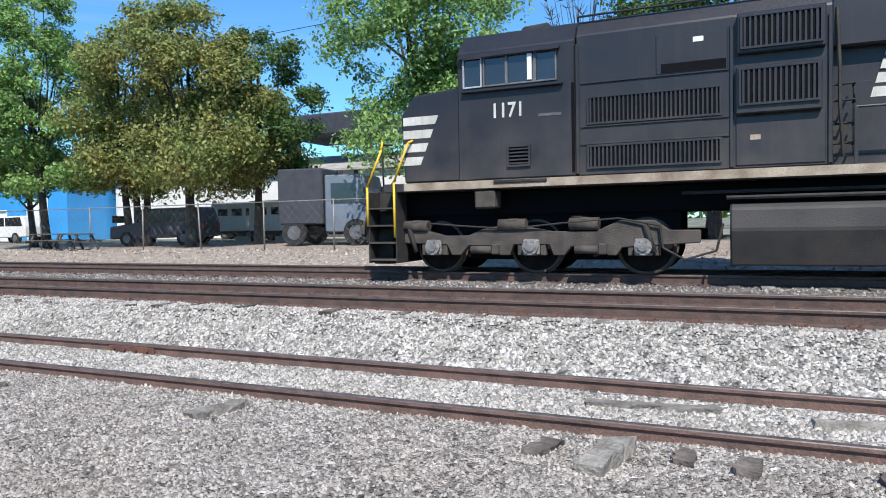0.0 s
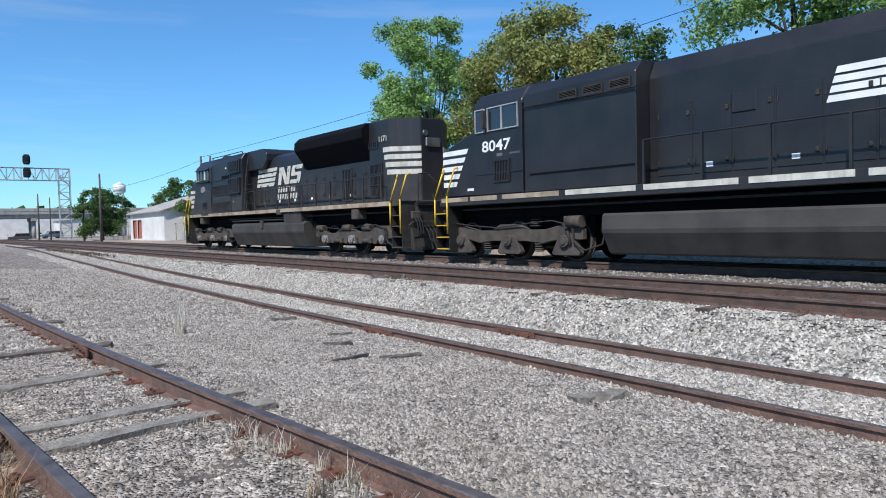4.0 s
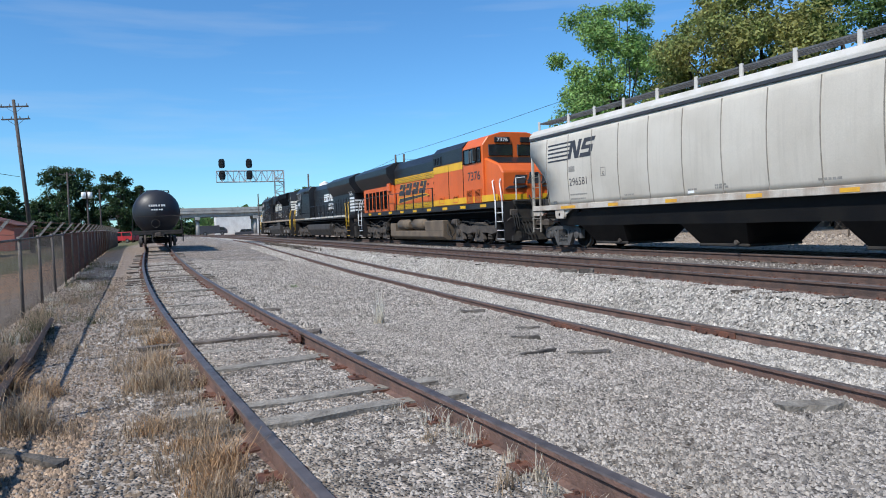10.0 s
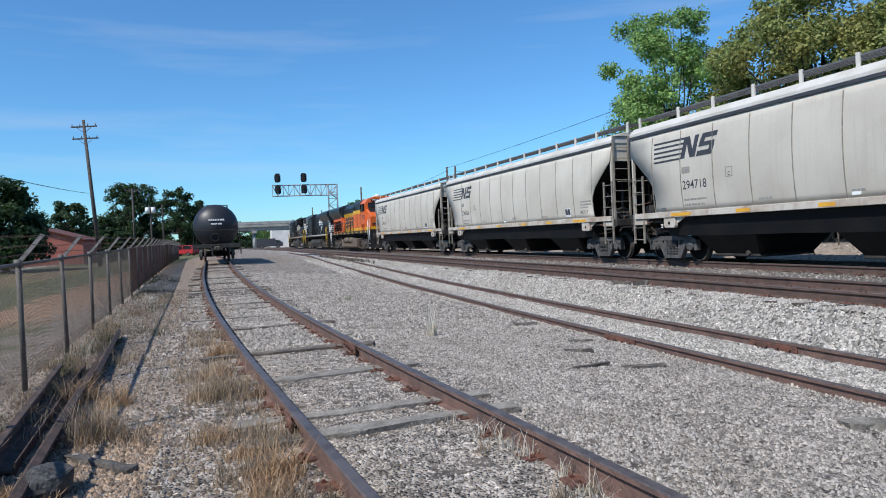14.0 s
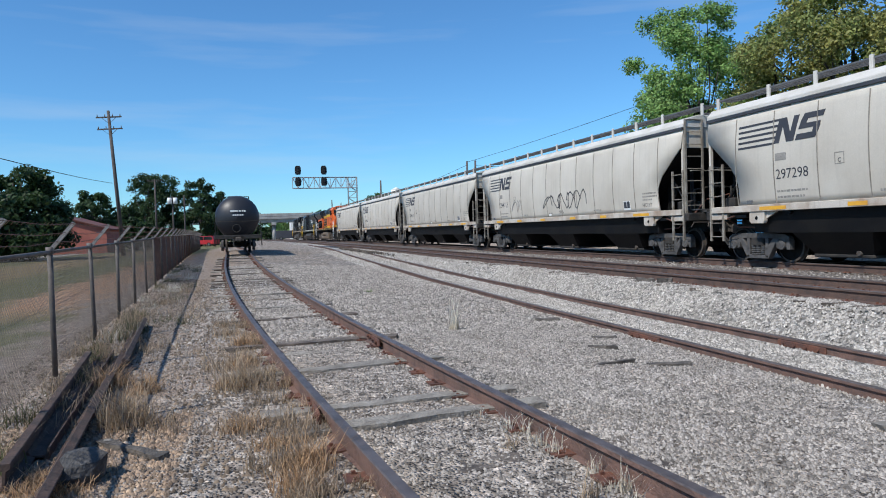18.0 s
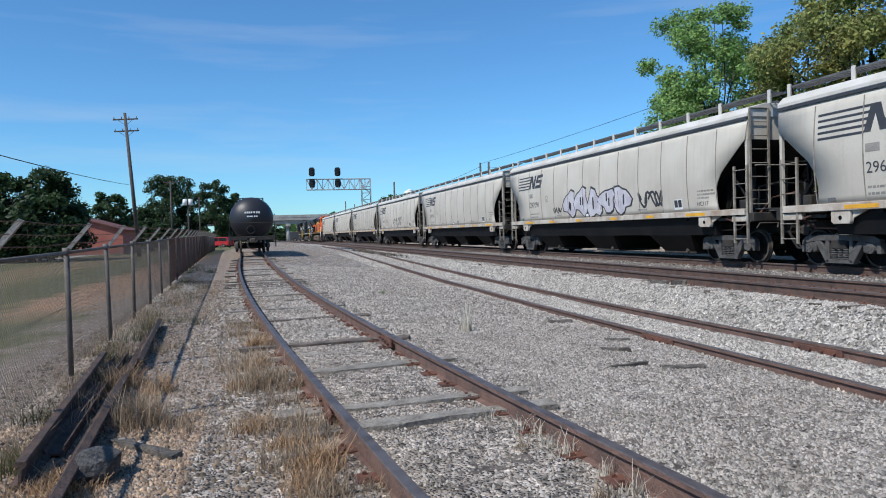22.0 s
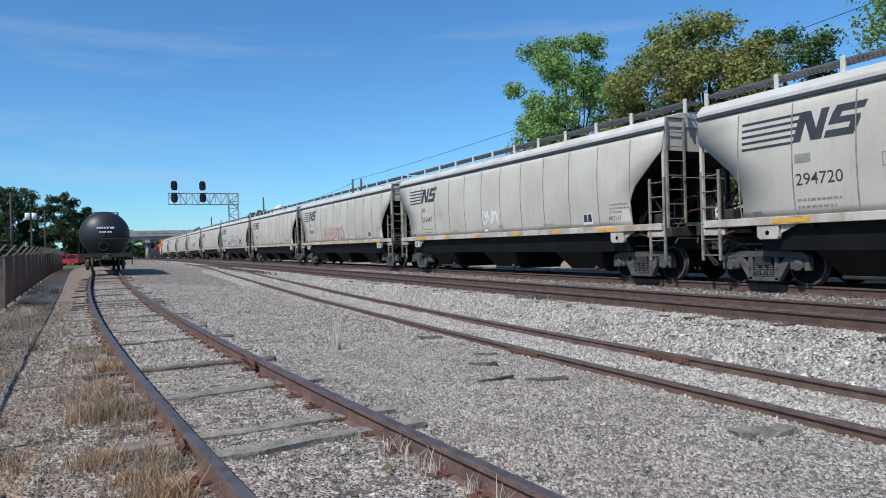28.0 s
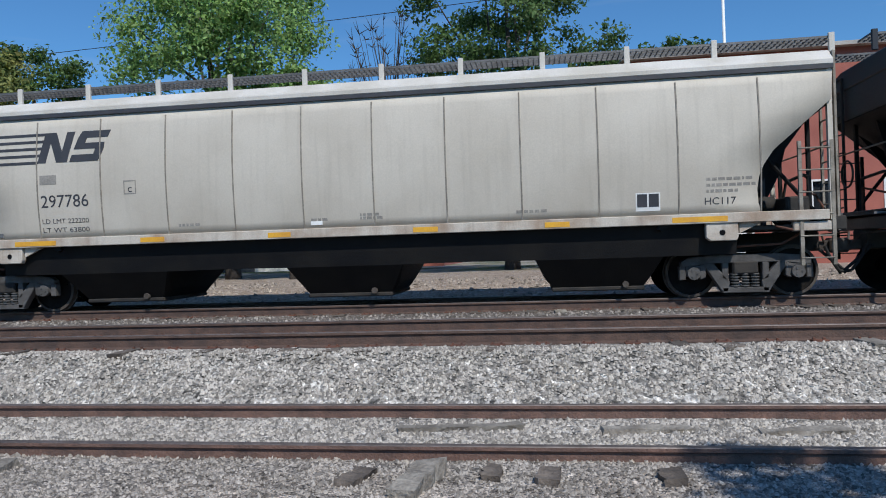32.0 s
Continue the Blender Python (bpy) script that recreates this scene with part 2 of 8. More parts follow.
def leafmat(name, c1, c2):
    m = mat(name, c1, c2, rough=0.55, scale=0.5, bump=0.0, fine=0.2, island=0.55, spec=0.35)
    nt = m.node_tree
    b = nt.nodes["Principled BSDF"]
    tr = nt.nodes.new("ShaderNodeBsdfTranslucent")
    mx = nt.nodes.new("ShaderNodeMixShader")
    mx.inputs[0].default_value = 0.45
    nt.links.new(b.inputs["Base Color"].links[0].from_socket, tr.inputs["Color"])
    nt.links.new(b.outputs[0], mx.inputs[1])
    nt.links.new(tr.outputs[0], mx.inputs[2])
    nt.links.new(mx.outputs[0], nt.nodes["Material Output"].inputs["Surface"])
    return m
M_LEAF = leafmat("bright_green_leaves", (0.29, 0.44, 0.14), (0.20, 0.33, 0.105))
M_LEAFO = leafmat("olive_green_leaves", (0.33, 0.32, 0.105), (0.21, 0.28, 0.088))
M_LEAFD = leafmat("dark_green_leaves", (0.12, 0.20, 0.06), (0.085, 0.15, 0.048))
M_LEAFF = leafmat("deep_green_leaves", (0.05, 0.09, 0.032), (0.034, 0.066, 0.026))
M_DRY = leafmat("dry_straw_grass", (0.47, 0.36, 0.245), (0.35, 0.26, 0.175))
M_DRYT = leafmat("tan_dry_grass", (0.62, 0.42, 0.25), (0.48, 0.31, 0.175))
M_DRYP = leafmat("pale_dry_stalks", (0.74, 0.69, 0.58), (0.60, 0.54, 0.43))
M_HOPD = mat("grimy_ladder_paint", (0.30, 0.27, 0.225), (0.17, 0.145, 0.115), rough=0.75, scale=4, bump=0.1)
M_SIDEF = mat("dusty_cast_side_frame", (0.105, 0.10, 0.096), (0.06, 0.056, 0.053), rough=0.8, scale=5, bump=0.25)
M_HUB = mat("pale_axle_hub", (0.26, 0.25, 0.24), (0.14, 0.13, 0.12), rough=0.7, scale=8, bump=0.2)
M_SCRAP = mat("dark_scrap_rust", (0.13, 0.083, 0.064), (0.065, 0.05, 0.042), rough=0.92, scale=6, bump=0.3)
M_STONE = mat("ballast_stone", (0.405, 0.375, 0.335), (0.32, 0.295, 0.26), rough=0.9, scale=1.5, bump=0.3, bscale=60, island=0.58)
M_FINE = mat("fine_gravel_stone", (0.33, 0.30, 0.268), (0.25, 0.227, 0.20), rough=0.95, scale=1.5, bump=0.2, bscale=80, island=0.62)

def ground_material():
    """Gravel, ballast, dirt and grass on one sheet, by stretches of the plan with ragged borders."""
    m = bpy.data.materials.new("gravel_ground")
    m.use_nodes = True
    nt = m.node_tree
    N, Lk = nt.nodes.new, nt.links.new
    b = nt.nodes["Principled BSDF"]
    tc = N("ShaderNodeTexCoord").outputs["Object"]
    sep = N("ShaderNodeSeparateXYZ")
    Lk(tc, sep.inputs[0])
    def noise_tex(sc, detail=4.0):
        n = N("ShaderNodeTexNoise")
        n.inputs["Scale"].default_value, n.inputs["Detail"].default_value = sc, detail
        Lk(tc, n.inputs["Vector"])
        return n.outputs["Fac"]
    def op(kind, a, c=None):
        n = N("ShaderNodeMath")
        n.operation = kind
        for i, v in enumerate((a, c)):
            if v is None:
                continue
            if hasattr(v, "links"):
                Lk(v, n.inputs[i])
            else:
                n.inputs[i].default_value = v
        return n.outputs[0]
    def rng(v, a, z, lo=0.0, hi=1.0):
        r = N("ShaderNodeMapRange")
        for i, q in ((1, a), (2, z), (3, lo), (4, hi)):
            r.inputs[i].default_value = q
        Lk(v, r.inputs[0])
        return r.outputs[0]
    def mix(fac, a, c, mode="MIX"):
        x = N("ShaderNodeMix")
        x.data_type, x.blend_type = "RGBA", mode
        for sock, val in ((x.inputs[0], fac), (x.inputs[6], a), (x.inputs[7], c)):
            if hasattr(val, "links"):
                Lk(val, sock)
            else:
                sock.default_value = val if isinstance(val, float) else (*val, 1)
        return x.outputs[2]
    def cells(sc):
        v = N("ShaderNodeTexVoronoi")
        v.inputs["Scale"].default_value = sc
        Lk(tc, v.inputs["Vector"])
        s2 = N("ShaderNodeSeparateColor")
        Lk(v.outputs["Color"], s2.inputs[0])
        return v.outputs["Distance"], s2.outputs[0]
    d1, c1 = cells(34.0)
    d2, c2 = cells(17.0)
    wob = rng(noise_tex(0.9), 0.3, 0.7, -0.7, 0.7)
    yy = op("ADD", sep.outputs[1], wob)
    dirt = rng(noise_tex(0.55), 0.42, 0.62)
    d3, c3 = cells(8.5)
    d4, c4 = cells(4.6)
    speck = op("MULTIPLY", op("MULTIPLY", rng(c3, 0.0, 1.0, 0.52, 1.46), rng(c4, 0.0, 1.0, 0.82, 1.18)), rng(noise_tex(14.0, 6.0), 0.36, 0.64, 0.48, 1.44))
    fine_c = mix(rng(c1, 0.0, 1.0), (0.15, 0.136, 0.12), (0.46, 0.42, 0.38))
    fine_c = mix(op("MULTIPLY", dirt, 0.45), fine_c, (0.27, 0.22, 0.175))
    bal_c = mix(rng(c2, 0.0, 1.0), (0.24, 0.228, 0.21), (0.58, 0.55, 0.505))
    fine_c = mix(rng(op("MULTIPLY", noise_tex(0.35), rng(yy, 6.0, -1.0, 0.8, 1.25)), 0.42, 0.62, 0.0, 0.32), fine_c, (0.30, 0.235, 0.175))
    fine_c = mix(1.0, fine_c, speck, "MULTIPLY")
    fine_c = mix(1.0, fine_c, (1.12, 1.10, 1.08), "MULTIPLY")
    bal_c = mix(1.0, bal_c, speck, "MULTIPLY")
    under = rng(c2, 0.0, 1.0, 0.6, 1.05)
    bal_c = mix(1.0, bal_c, under, "MULTIPLY")
    out = mix(rng(yy, 5.2, 6.4), fine_c, bal_c)
    # dark ties and their shade blended into the ground colour along the main tracks
    tie_shade = op("MULTIPLY", rng(sep.outputs[1], 8.55, 8.8), rng(sep.outputs[1], 15.6, 15.3))
    out = mix(op("MULTIPLY", tie_shade, 0.8), out, (0.10, 0.083, 0.072))
    brown = mix(rng(noise_tex(6.0), 0.3, 0.7), (0.26, 0.195, 0.148), (0.44, 0.35, 0.28))
    shoulder = mix(0.22, brown, fine_c)
    out = mix(rng(yy, -0.3, -1.6), out, shoulder)
    out = mix(rng(yy, 15.0, 16.2), out, mix(0.25, brown, bal_c))
    grass = mix(rng(noise_tex(9.0), 0.3, 0.7), (0.115, 0.125, 0.055), (0.23, 0.20, 0.105))
    clay = mix(rng(noise_tex(3.0), 0.3, 0.7), (0.50, 0.28, 0.16), (0.42, 0.29, 0.19))
    near_path = op("MULTIPLY", rng(yy, -7.4, -6.4), op("MULTIPLY", rng(sep.outputs[0], -16.0, -20.0), rng(sep.outputs[0], -60.0, -52.0)))
    band = op("MAXIMUM", near_path, op("MULTIPLY", op("MULTIPLY", rng(yy, -10.0, -11.5), rng(yy, -16.0, -15.0)), 0.35))
    field = mix(band, grass, clay)
    field = mix(op("MULTIPLY", rng(yy, -19.0, -20.0), rng(yy, -23.0, -22.0)), field, (0.42, 0.38, 0.33))
    out = mix(rng(yy, -3.9, -4.7), out, field)
    far_grass = mix(rng(noise_tex(0.25), 0.4, 0.6), (0.075, 0.10, 0.035), (0.34, 0.31, 0.27))
    out = mix(rng(yy, 27.0, 30.0), out, far_grass)
    Lk(out, b.inputs["Base Color"])
    b.inputs["Roughness"].default_value = 0.95
    b.inputs["Specular IOR Level"].default_value = 0.25
    h = mix(rng(yy, 5.2, 6.4), rng(d1, 0.0, 0.6), rng(d2, 0.0, 0.6))
    bp = N("ShaderNodeBump")
    bp.inputs["Strength"].default_value, bp.inputs["Distance"].default_value = 1.0, 0.04
    bp.invert = True
    Lk(h, bp.inputs["Height"])
    Lk(bp.outputs[0], b.inputs["Normal"])
    return m
M_GROUND = ground_material()

# ---- building kit ----
def box(bm, x0, x1, y0, y1, z0, z1, bev=0.0):
    vs = [bm.verts.new(p) for p in ((x0, y0, z0), (x1, y0, z0), (x1, y1, z0), (x0, y1, z0), (x0, y0, z1), (x1, y0, z1), (x1, y1, z1), (x0, y1, z1))]
    fs = [bm.faces.new([vs[i] for i in q]) for q in ((3, 2, 1, 0), (4, 5, 6, 7), (0, 1, 5, 4), (1, 2, 6, 5), (2, 3, 7, 6), (3, 0, 4, 7))]
    if bev:
        bmesh.ops.bevel(bm, geom=list({e for f in fs for e in f.edges}), offset=bev, segments=1, affect="EDGES")
    return bm

def prism(bm, pts, axis, a, b, bev=0.0):
    """A polygon of (u, v) drawn out along an axis from a to b: axis x: (y, z); y: (x, z); z: (x, y)."""
    def at(u, v, w):
        return {"x": (w, u, v), "y": (u, w, v), "z": (u, v, w)}[axis]
    lo = [bm.verts.new(at(u, v, a)) for u, v in pts]
    hi = [bm.verts.new(at(u, v, b)) for u, v in pts]
    n = len(pts)
    fs = [bm.faces.new(lo), bm.faces.new(hi[::-1])] + [bm.faces.new((lo[i], hi[i], hi[(i + 1) % n], lo[(i + 1) % n])) for i in range(n)]
    bmesh.ops.recalc_face_normals(bm, faces=fs)
    if bev:
        bmesh.ops.bevel(bm, geom=list({e for f in fs for e in f.edges}), offset=bev, segments=1, affect="EDGES")
    return bm

def cyl(bm, p0, p1, r, n=10, r2=None):
    p0, p1 = Vector(p0), Vector(p1)
    q = (p1 - p0).to_track_quat("Z", "Y").to_matrix()
    r2 = r if r2 is None else r2
    a = [bm.verts.new(p0 + q @ Vector((r * math.cos(2 * math.pi * i / n), r * math.sin(2 * math.pi * i / n), 0))) for i in range(n)]
    b = [bm.verts.new(p1 + q @ Vector((r2 * math.cos(2 * math.pi * i / n), r2 * math.sin(2 * math.pi * i / n), 0))) for i in range(n)]
    for i in range(n):
        f = bm.faces.new((a[i], a[(i + 1) % n], b[(i + 1) % n], b[i]))
        f.smooth = n > 7
    bm.faces.new(a[::-1])
    bm.faces.new(b)
    return bm

def tube(bm, pts, r, n=6):
    for p, q in zip(pts, pts[1:]):
        cyl(bm, p, q, r, n)
    return bm

def link(name, bm, material):
    me = bpy.data.meshes.new(name)
    bm.to_mesh(me)
    bm.free()
    for mm in material if isinstance(material, (list, tuple)) else [material]:
        me.materials.append(mm)
    return me

def part(name, bm, material, parent, label=""):
    """One mesh object under a thing or a part."""
    twin = id(bm) in PAIRED
    PAIRED.discard(id(bm))
    me = link(name, bm, material)
    ob = new(name, me)
    ob.parent = parent
    if label:
        tagged(ob, label=label)
    if twin:
        me2 = me.copy()
        me2.transform(Matrix.Diagonal((1, -1, 1, 1)))
        me2.flip_normals()
        ob2 = new(name, me2)
        ob2.parent = parent
        if label:
            tagged(ob2, label=label)
    return ob

def same(name, me, parent, m=None):
    """A further piece on a mesh that already stands."""
    ob = new(name, me)
    ob.parent = parent
    if m is not None:
        ob.matrix_basis = m
    return ob

def thing(name, label, category, group="", kind="", m=None):
    e = new(name)
    if m is not None:
        e.matrix_basis = m
    return tagged(e, label, category, group, kind)

def bx(*a):
    return box(bmesh.new(), *a)

def boxes(rows, bev=0.0):
    bm = bmesh.new()
    for r in rows:
        box(bm, *r, bev)
    return bm

PAIRED = set()
def mirrored(bm):
    """Marks a part that stands on both sides: its twin across y = 0 becomes an object of its own."""
    PAIRED.add(id(bm))
    return bm

def sheet_mesh(name, pts, faces, material, smooth=False):
    me = bpy.data.meshes.new(name)
    me.from_pydata(pts, [], faces)
    me.materials.append(material)
    if smooth:
        me.polygons.foreach_set("use_smooth", [True] * len(me.polygons))
    return me

def letters(text, size, shear=0.0, width=1.0, bold=0.018):
    """Flat letters as a mesh in x (across) and y (up), from the built-in font."""
    cu = bpy.data.curves.new("letters", "FONT")
    cu.body, cu.size, cu.shear, cu.resolution_u, cu.offset = text, size, shear, 3, bold * size
    ob = bpy.data.objects.new("letters", cu)
    me = bpy.data.meshes.new_from_object(ob)
    bpy.data.objects.remove(ob)
    bpy.data.curves.remove(cu)
    xs = [v.co.x for v in me.vertices]
    lo, hi = min(xs), max(xs)
    for v in me.vertices:
        v.co.x = (v.co.x - lo) * width
    return me, (hi - lo) * width

def lettering(name, text, size, x, z, y, material, parent, span=None, shear=0.0, label="", bold=0.018):
    """Letters standing on a side wall that faces -y, their lower left corner at (x, z). y: a number or a function of z."""
    me, w = letters(text, size, shear, 1.0, bold)
    k = (span / w) if span else 1.0
    for v in me.vertices:
        zz = z + v.co.y
        v.co = (x + v.co.x * k, (y(zz) if callable(y) else y), zz)
    me.materials.append(material)
    me.name = name
    ob = new(name, me)
    ob.parent = parent
    return tagged(ob, label=label) if label else ob

def hoop(bm, c, R, r, n=18, m=6):
    """A closed round bar standing across x."""
    rows = [[bm.verts.new((c[0] + r * math.sin(2 * math.pi * j / m), c[1] + (R + r * math.cos(2 * math.pi * j / m)) * math.cos(2 * math.pi * i / n), c[2] + (R + r * math.cos(2 * math.pi * j / m)) * math.sin(2 * math.pi * i / n))) for j in range(m)] for i in range(n)]
    fs = [bm.faces.new((rows[i][j], rows[(i + 1) % n][j], rows[(i + 1) % n][(j + 1) % m], rows[i][(j + 1) % m])) for i in range(n) for j in range(m)]
    bmesh.ops.recalc_face_normals(bm, faces=fs)
    return bm

def slab(bm, pts, y, t=0.004):
    """A thin flat shape of (x, z) points on a wall that faces -y. y: a number or a function of z."""
    f = [bm.verts.new((x, (y(z) if callable(y) else y) - t, z)) for x, z in pts]
    b = [bm.verts.new((x, (y(z) if callable(y) else y) + 0.002, z)) for x, z in pts]
    n = len(pts)
    fs = [bm.faces.new(f), bm.faces.new(b[::-1])] + [bm.faces.new((f[i], b[i], b[(i + 1) % n], f[(i + 1) % n])) for i in range(n)]
    bmesh.ops.recalc_face_normals(bm, faces=fs)
    return bm

# ---- the lie of the land ----
RAIL_MAIN = 0.78
def main_bend(x):
    """Metres past the point from which the main line swings slowly towards the yard and climbs."""
    u = -(x + 10) / 5
    return -(u if u > 40 else math.log1p(math.exp(u))) * 5
def main_shift(x):
    return 0.0243 * main_bend(x)
def main_top(x):
    return RAIL_MAIN - 0.004 * max(main_bend(x), -90.0)
def near_main(x):
    return 9.41 + main_shift(x), main_top(x)
def far_main(x):
    return 14.05 + main_shift(x), main_top(x)
def lerp_list(v, pts):
    if v <= pts[0][0]:
        return pts[0][1]
    for (a, p), (b, q) in zip(pts, pts[1:]):
        if v <= b:
            return p + (q - p) * (v - a) / (b - a)
    return pts[-1][1]
def yard_top(x):
    return 0.35 - 0.0115 * max(min(x, 6.0), -58.0)
def siding_top(x):
    return lerp_list(-x, [(14, 0.165), (24, 0.25), (60, 0.80)])
def yard_y(x):
    u = max(x, -75.0) / 10
    return 1.76 + 1.41 * u + 0.26 * u * u + 0.02 * u ** 3 if x < 3 else 2.23 + 0.156 * (x - 3)
def siding_y(x):
    return 6.47 + lerp_list(-x, [(-12, -0.02), (0, -0.02), (12, 0.05), (45, 0.12), (90, 0.9)])
def ground_z(x, y):
    zy, zs = yard_top(x) - 0.185, siding_top(x) - 0.155
    ms, mz = main_shift(max(x, -140.0)), main_top(max(x, -140.0)) - RAIL_MAIN
    pts = [(-400, zy - 0.3), (-9, zy - 0.25), (-5, zy - 0.1), (-3.6, zy + 0.0), (-2.0, zy - 0.02), (yard_y(x) - 0.6, zy), (yard_y(x) + 1.0, zy), (4.9, zs + 0.03), (7.3, zs + 0.01), (7.55 + ms, zs + 0.08), (8.12 + ms, 0.588 + mz), (15.6 + ms, 0.595 + mz), (16.5 + ms, 0.36 + mz), (17.3, 0.50), (19.5, 0.86), (26.0, 0.95), (400, 0.95)]
    if pts[6][0] > 4.6:
        pts[6] = (4.6, zy)
    for i in range(8, len(pts)):
        if pts[i][0] < pts[i - 1][0] + 0.05:
            pts[i] = (pts[i - 1][0] + 0.05, pts[i][1])
    return lerp_list(y, pts)
def ripple(x, y):
    """Small unevenness of the gravel."""
    return 0.016 * noise.noise((x * 1.3, y * 1.3, 0)) + 0.008 * noise.noise((x * 5, y * 5, 3))

def spread(lo, hi, fine_lo, fine_hi, step, grow=1.25):
    v = list(np.arange(fine_lo, fine_hi + 1e-6, step))
    d, q = step, fine_lo
    left = []
    while q > lo:
        d *= grow
        q -= d
        left.append(max(q, lo))
    d, q = step, fine_hi
    while q < hi:
        d *= grow
        q += d
        v.append(min(q, hi))
    return left[::-1] + v

def make_ground():
    xs, ys = spread(-2600, 1500, -42, 8, 0.3), spread(-1500, 2200, -5.0, 17.0, 0.16)
    pts, faces = [], []
    for x in xs:
        for y in ys:
            near = -60 < x < 15 and -8 < y < 24
            z = ground_z(x, y)
            if near:
                z += ripple(x, y)
            pts.append((x, y, z))
    n = len(ys)
    for i in range(len(xs) - 1):
        for j in range(n - 1):
            a = i * n + j
            faces.append((a, a + n, a + n + 1, a + 1))
    return tagged(new("ground", sheet_mesh("ground", pts, faces, M_GROUND, True)), "pale grey gravel railway ground with ballast and dirt", "ground", kind="structure")
ground = make_ground()

def stones(name, count, area, size, material, seed, label, keep=None):
    """Loose broken stones, each an uneven lump bedded in the ground."""
    r = np.random.RandomState(seed)
    x = r.uniform(area[0], area[1], count)
    y = r.uniform(area[2], area[3], count)
    if keep:
        ok = np.array([keep(a, b) for a, b in zip(x, y)])
        x, y = x[ok], y[ok]
    n = len(x)
    z = np.array([ground_z(a, b) + ripple(a, b) for a, b in zip(x, y)])
    s = r.uniform(size[0], size[1], n)
    base = np.array([(1, 0, 0), (0, 1, 0), (-1, 0, 0), (0, -1, 0), (0.30, 0.22, 0.55), (-0.30, -0.22, 0.55)], float)
    v = base[None] * r.uniform(0.6, 1.25, (n, 6, 1)) + r.uniform(-0.3, 0.3, (n, 6, 3))
    v[:, 4:, 2] += r.uniform(-0.15, 0.35, (n, 2))
    v[:, :4, 2] -= 0.25
    a = r.uniform(0, 6.28, n)
    c, d = np.cos(a)[:, None], np.sin(a)[:, None]
    v = np.stack([c * v[..., 0] - d * v[..., 1], d * v[..., 0] + c * v[..., 1], v[..., 2]], -1) * s[:, None, None]
    v += np.stack([x, y, z + s * 0.1], -1)[:, None]
    f = np.array([(0, 1, 4), (1, 5, 4), (1, 2, 5), (2, 3, 5), (3, 4, 5), (3, 0, 4)])
    idx = (f[None] + 6 * np.arange(n)[:, None, None]).reshape(-1)
    me = bpy.data.meshes.new(name)
    me.vertices.add(6 * n)
    me.vertices.foreach_set("co", v.reshape(-1))
    me.loops.add(len(idx))
    me.loops.foreach_set("vertex_index", idx.astype(np.int32))
    me.polygons.add(6 * n)
    me.polygons.foreach_set("loop_start", np.arange(0, len(idx), 3).astype(np.int32))
    me.update(calc_edges=True)
    me.validate()
    me.materials.append(material)
    return tagged(new(name, me), label, "gravel", kind="stuff")
def off_yard(x, y):
    return abs(abs(y - yard_y(x)) - 0.7525) > 0.09
stones("ballast", 66000, (-22, 5, 5.7, 8.4), (0.014, 0.034), M_STONE, 3, "coarse pale grey broken ballast stones beside the main track", lambda x, y: abs(y - siding_y(x) - 0.7525) > 0.09)
stones("ballast", 22000, (-22, 5, 7.35, 8.45), (0.016, 0.036), M_STONE, 33, "coarse pale ballast on the slope below the main track")
stones("ballast", 26000, (-36, -22, 5.2, 8.5), (0.018, 0.04), M_STONE, 34, "coarse pale grey ballast stones beside the curving track", lambda x, y: abs(abs(y - siding_y(x)) - 0.7525) > 0.09)
stones("ballast", 12000, (-55, -34, 5.0, 8.55), (0.03, 0.06), M_STONE, 4, "coarse pale grey broken ballast stones along the far track")
# stones of the main tracks carry the shade among the ties in their colour
stones("ballast", 6000, (-40, 6, 10.6, 12.9), (0.02, 0.042), mat("gap_shade_ballast", (0.30, 0.27, 0.24), (0.2, 0.18, 0.16), rough=0.95, island=0.5), 5, "grey ballast between the main tracks, darkened for shade")
stones("ballast", 14000, (-30, 6, 8.7, 15.0), (0.018, 0.036), mat("tie_shade_ballast", (0.19, 0.165, 0.145), (0.11, 0.095, 0.085), rough=0.95, island=0.5), 31, "ballast in the main tracks, darkened for shade among the ties")

# ---- tracks ----
HEAD = [(-0.036, 0.172), (-0.030, 0.18), (0.030, 0.18), (0.036, 0.172), (0.036, 0.145)]
FOOT = [(0.036, 0.145), (0.010, 0.128), (0.009, 0.03), (0.070, 0.012), (0.070, 0.0), (-0.070, 0.0), (-0.070, 0.012), (-0.009, 0.03), (-0.010, 0.128), (-0.036, 0.145)]
def rail(parent, way, xs, label, side=None, size=1.0):
    """A rail along way(x) -> (y, top): shining head, rusted web and foot."""
    ring = HEAD + FOOT[1:]
    pts, faces, mats_of = [], [], []
    n = len(ring)
    for x in xs:
        y, top = way(x)
        pts += [(x, y + u * size, top + (v - 0.18) * size) for u, v in ring]
    for i in range(len(xs) - 1):
        for k in range(n):
            a, b = i * n + k, i * n + (k + 1) % n
            faces.append((a, b, b + n, a + n))
            mats_of.append(1 if k < 3 else 0)
    me = bpy.data.meshes.new("rail")
    me.from_pydata(pts, [], faces)
    me.materials.append(side or M_RAIL)
    me.materials.append(M_RAILTOP)
    me.polygons.foreach_set("material_index", mats_of)
    bm = bmesh.new()
    bm.from_mesh(me)
    bmesh.ops.recalc_face_normals(bm, faces=bm.faces)
    bm.to_mesh(me)
    bm.free()
    ob = new("rail", me)
    ob.parent = parent
    return tagged(ob, label=label)

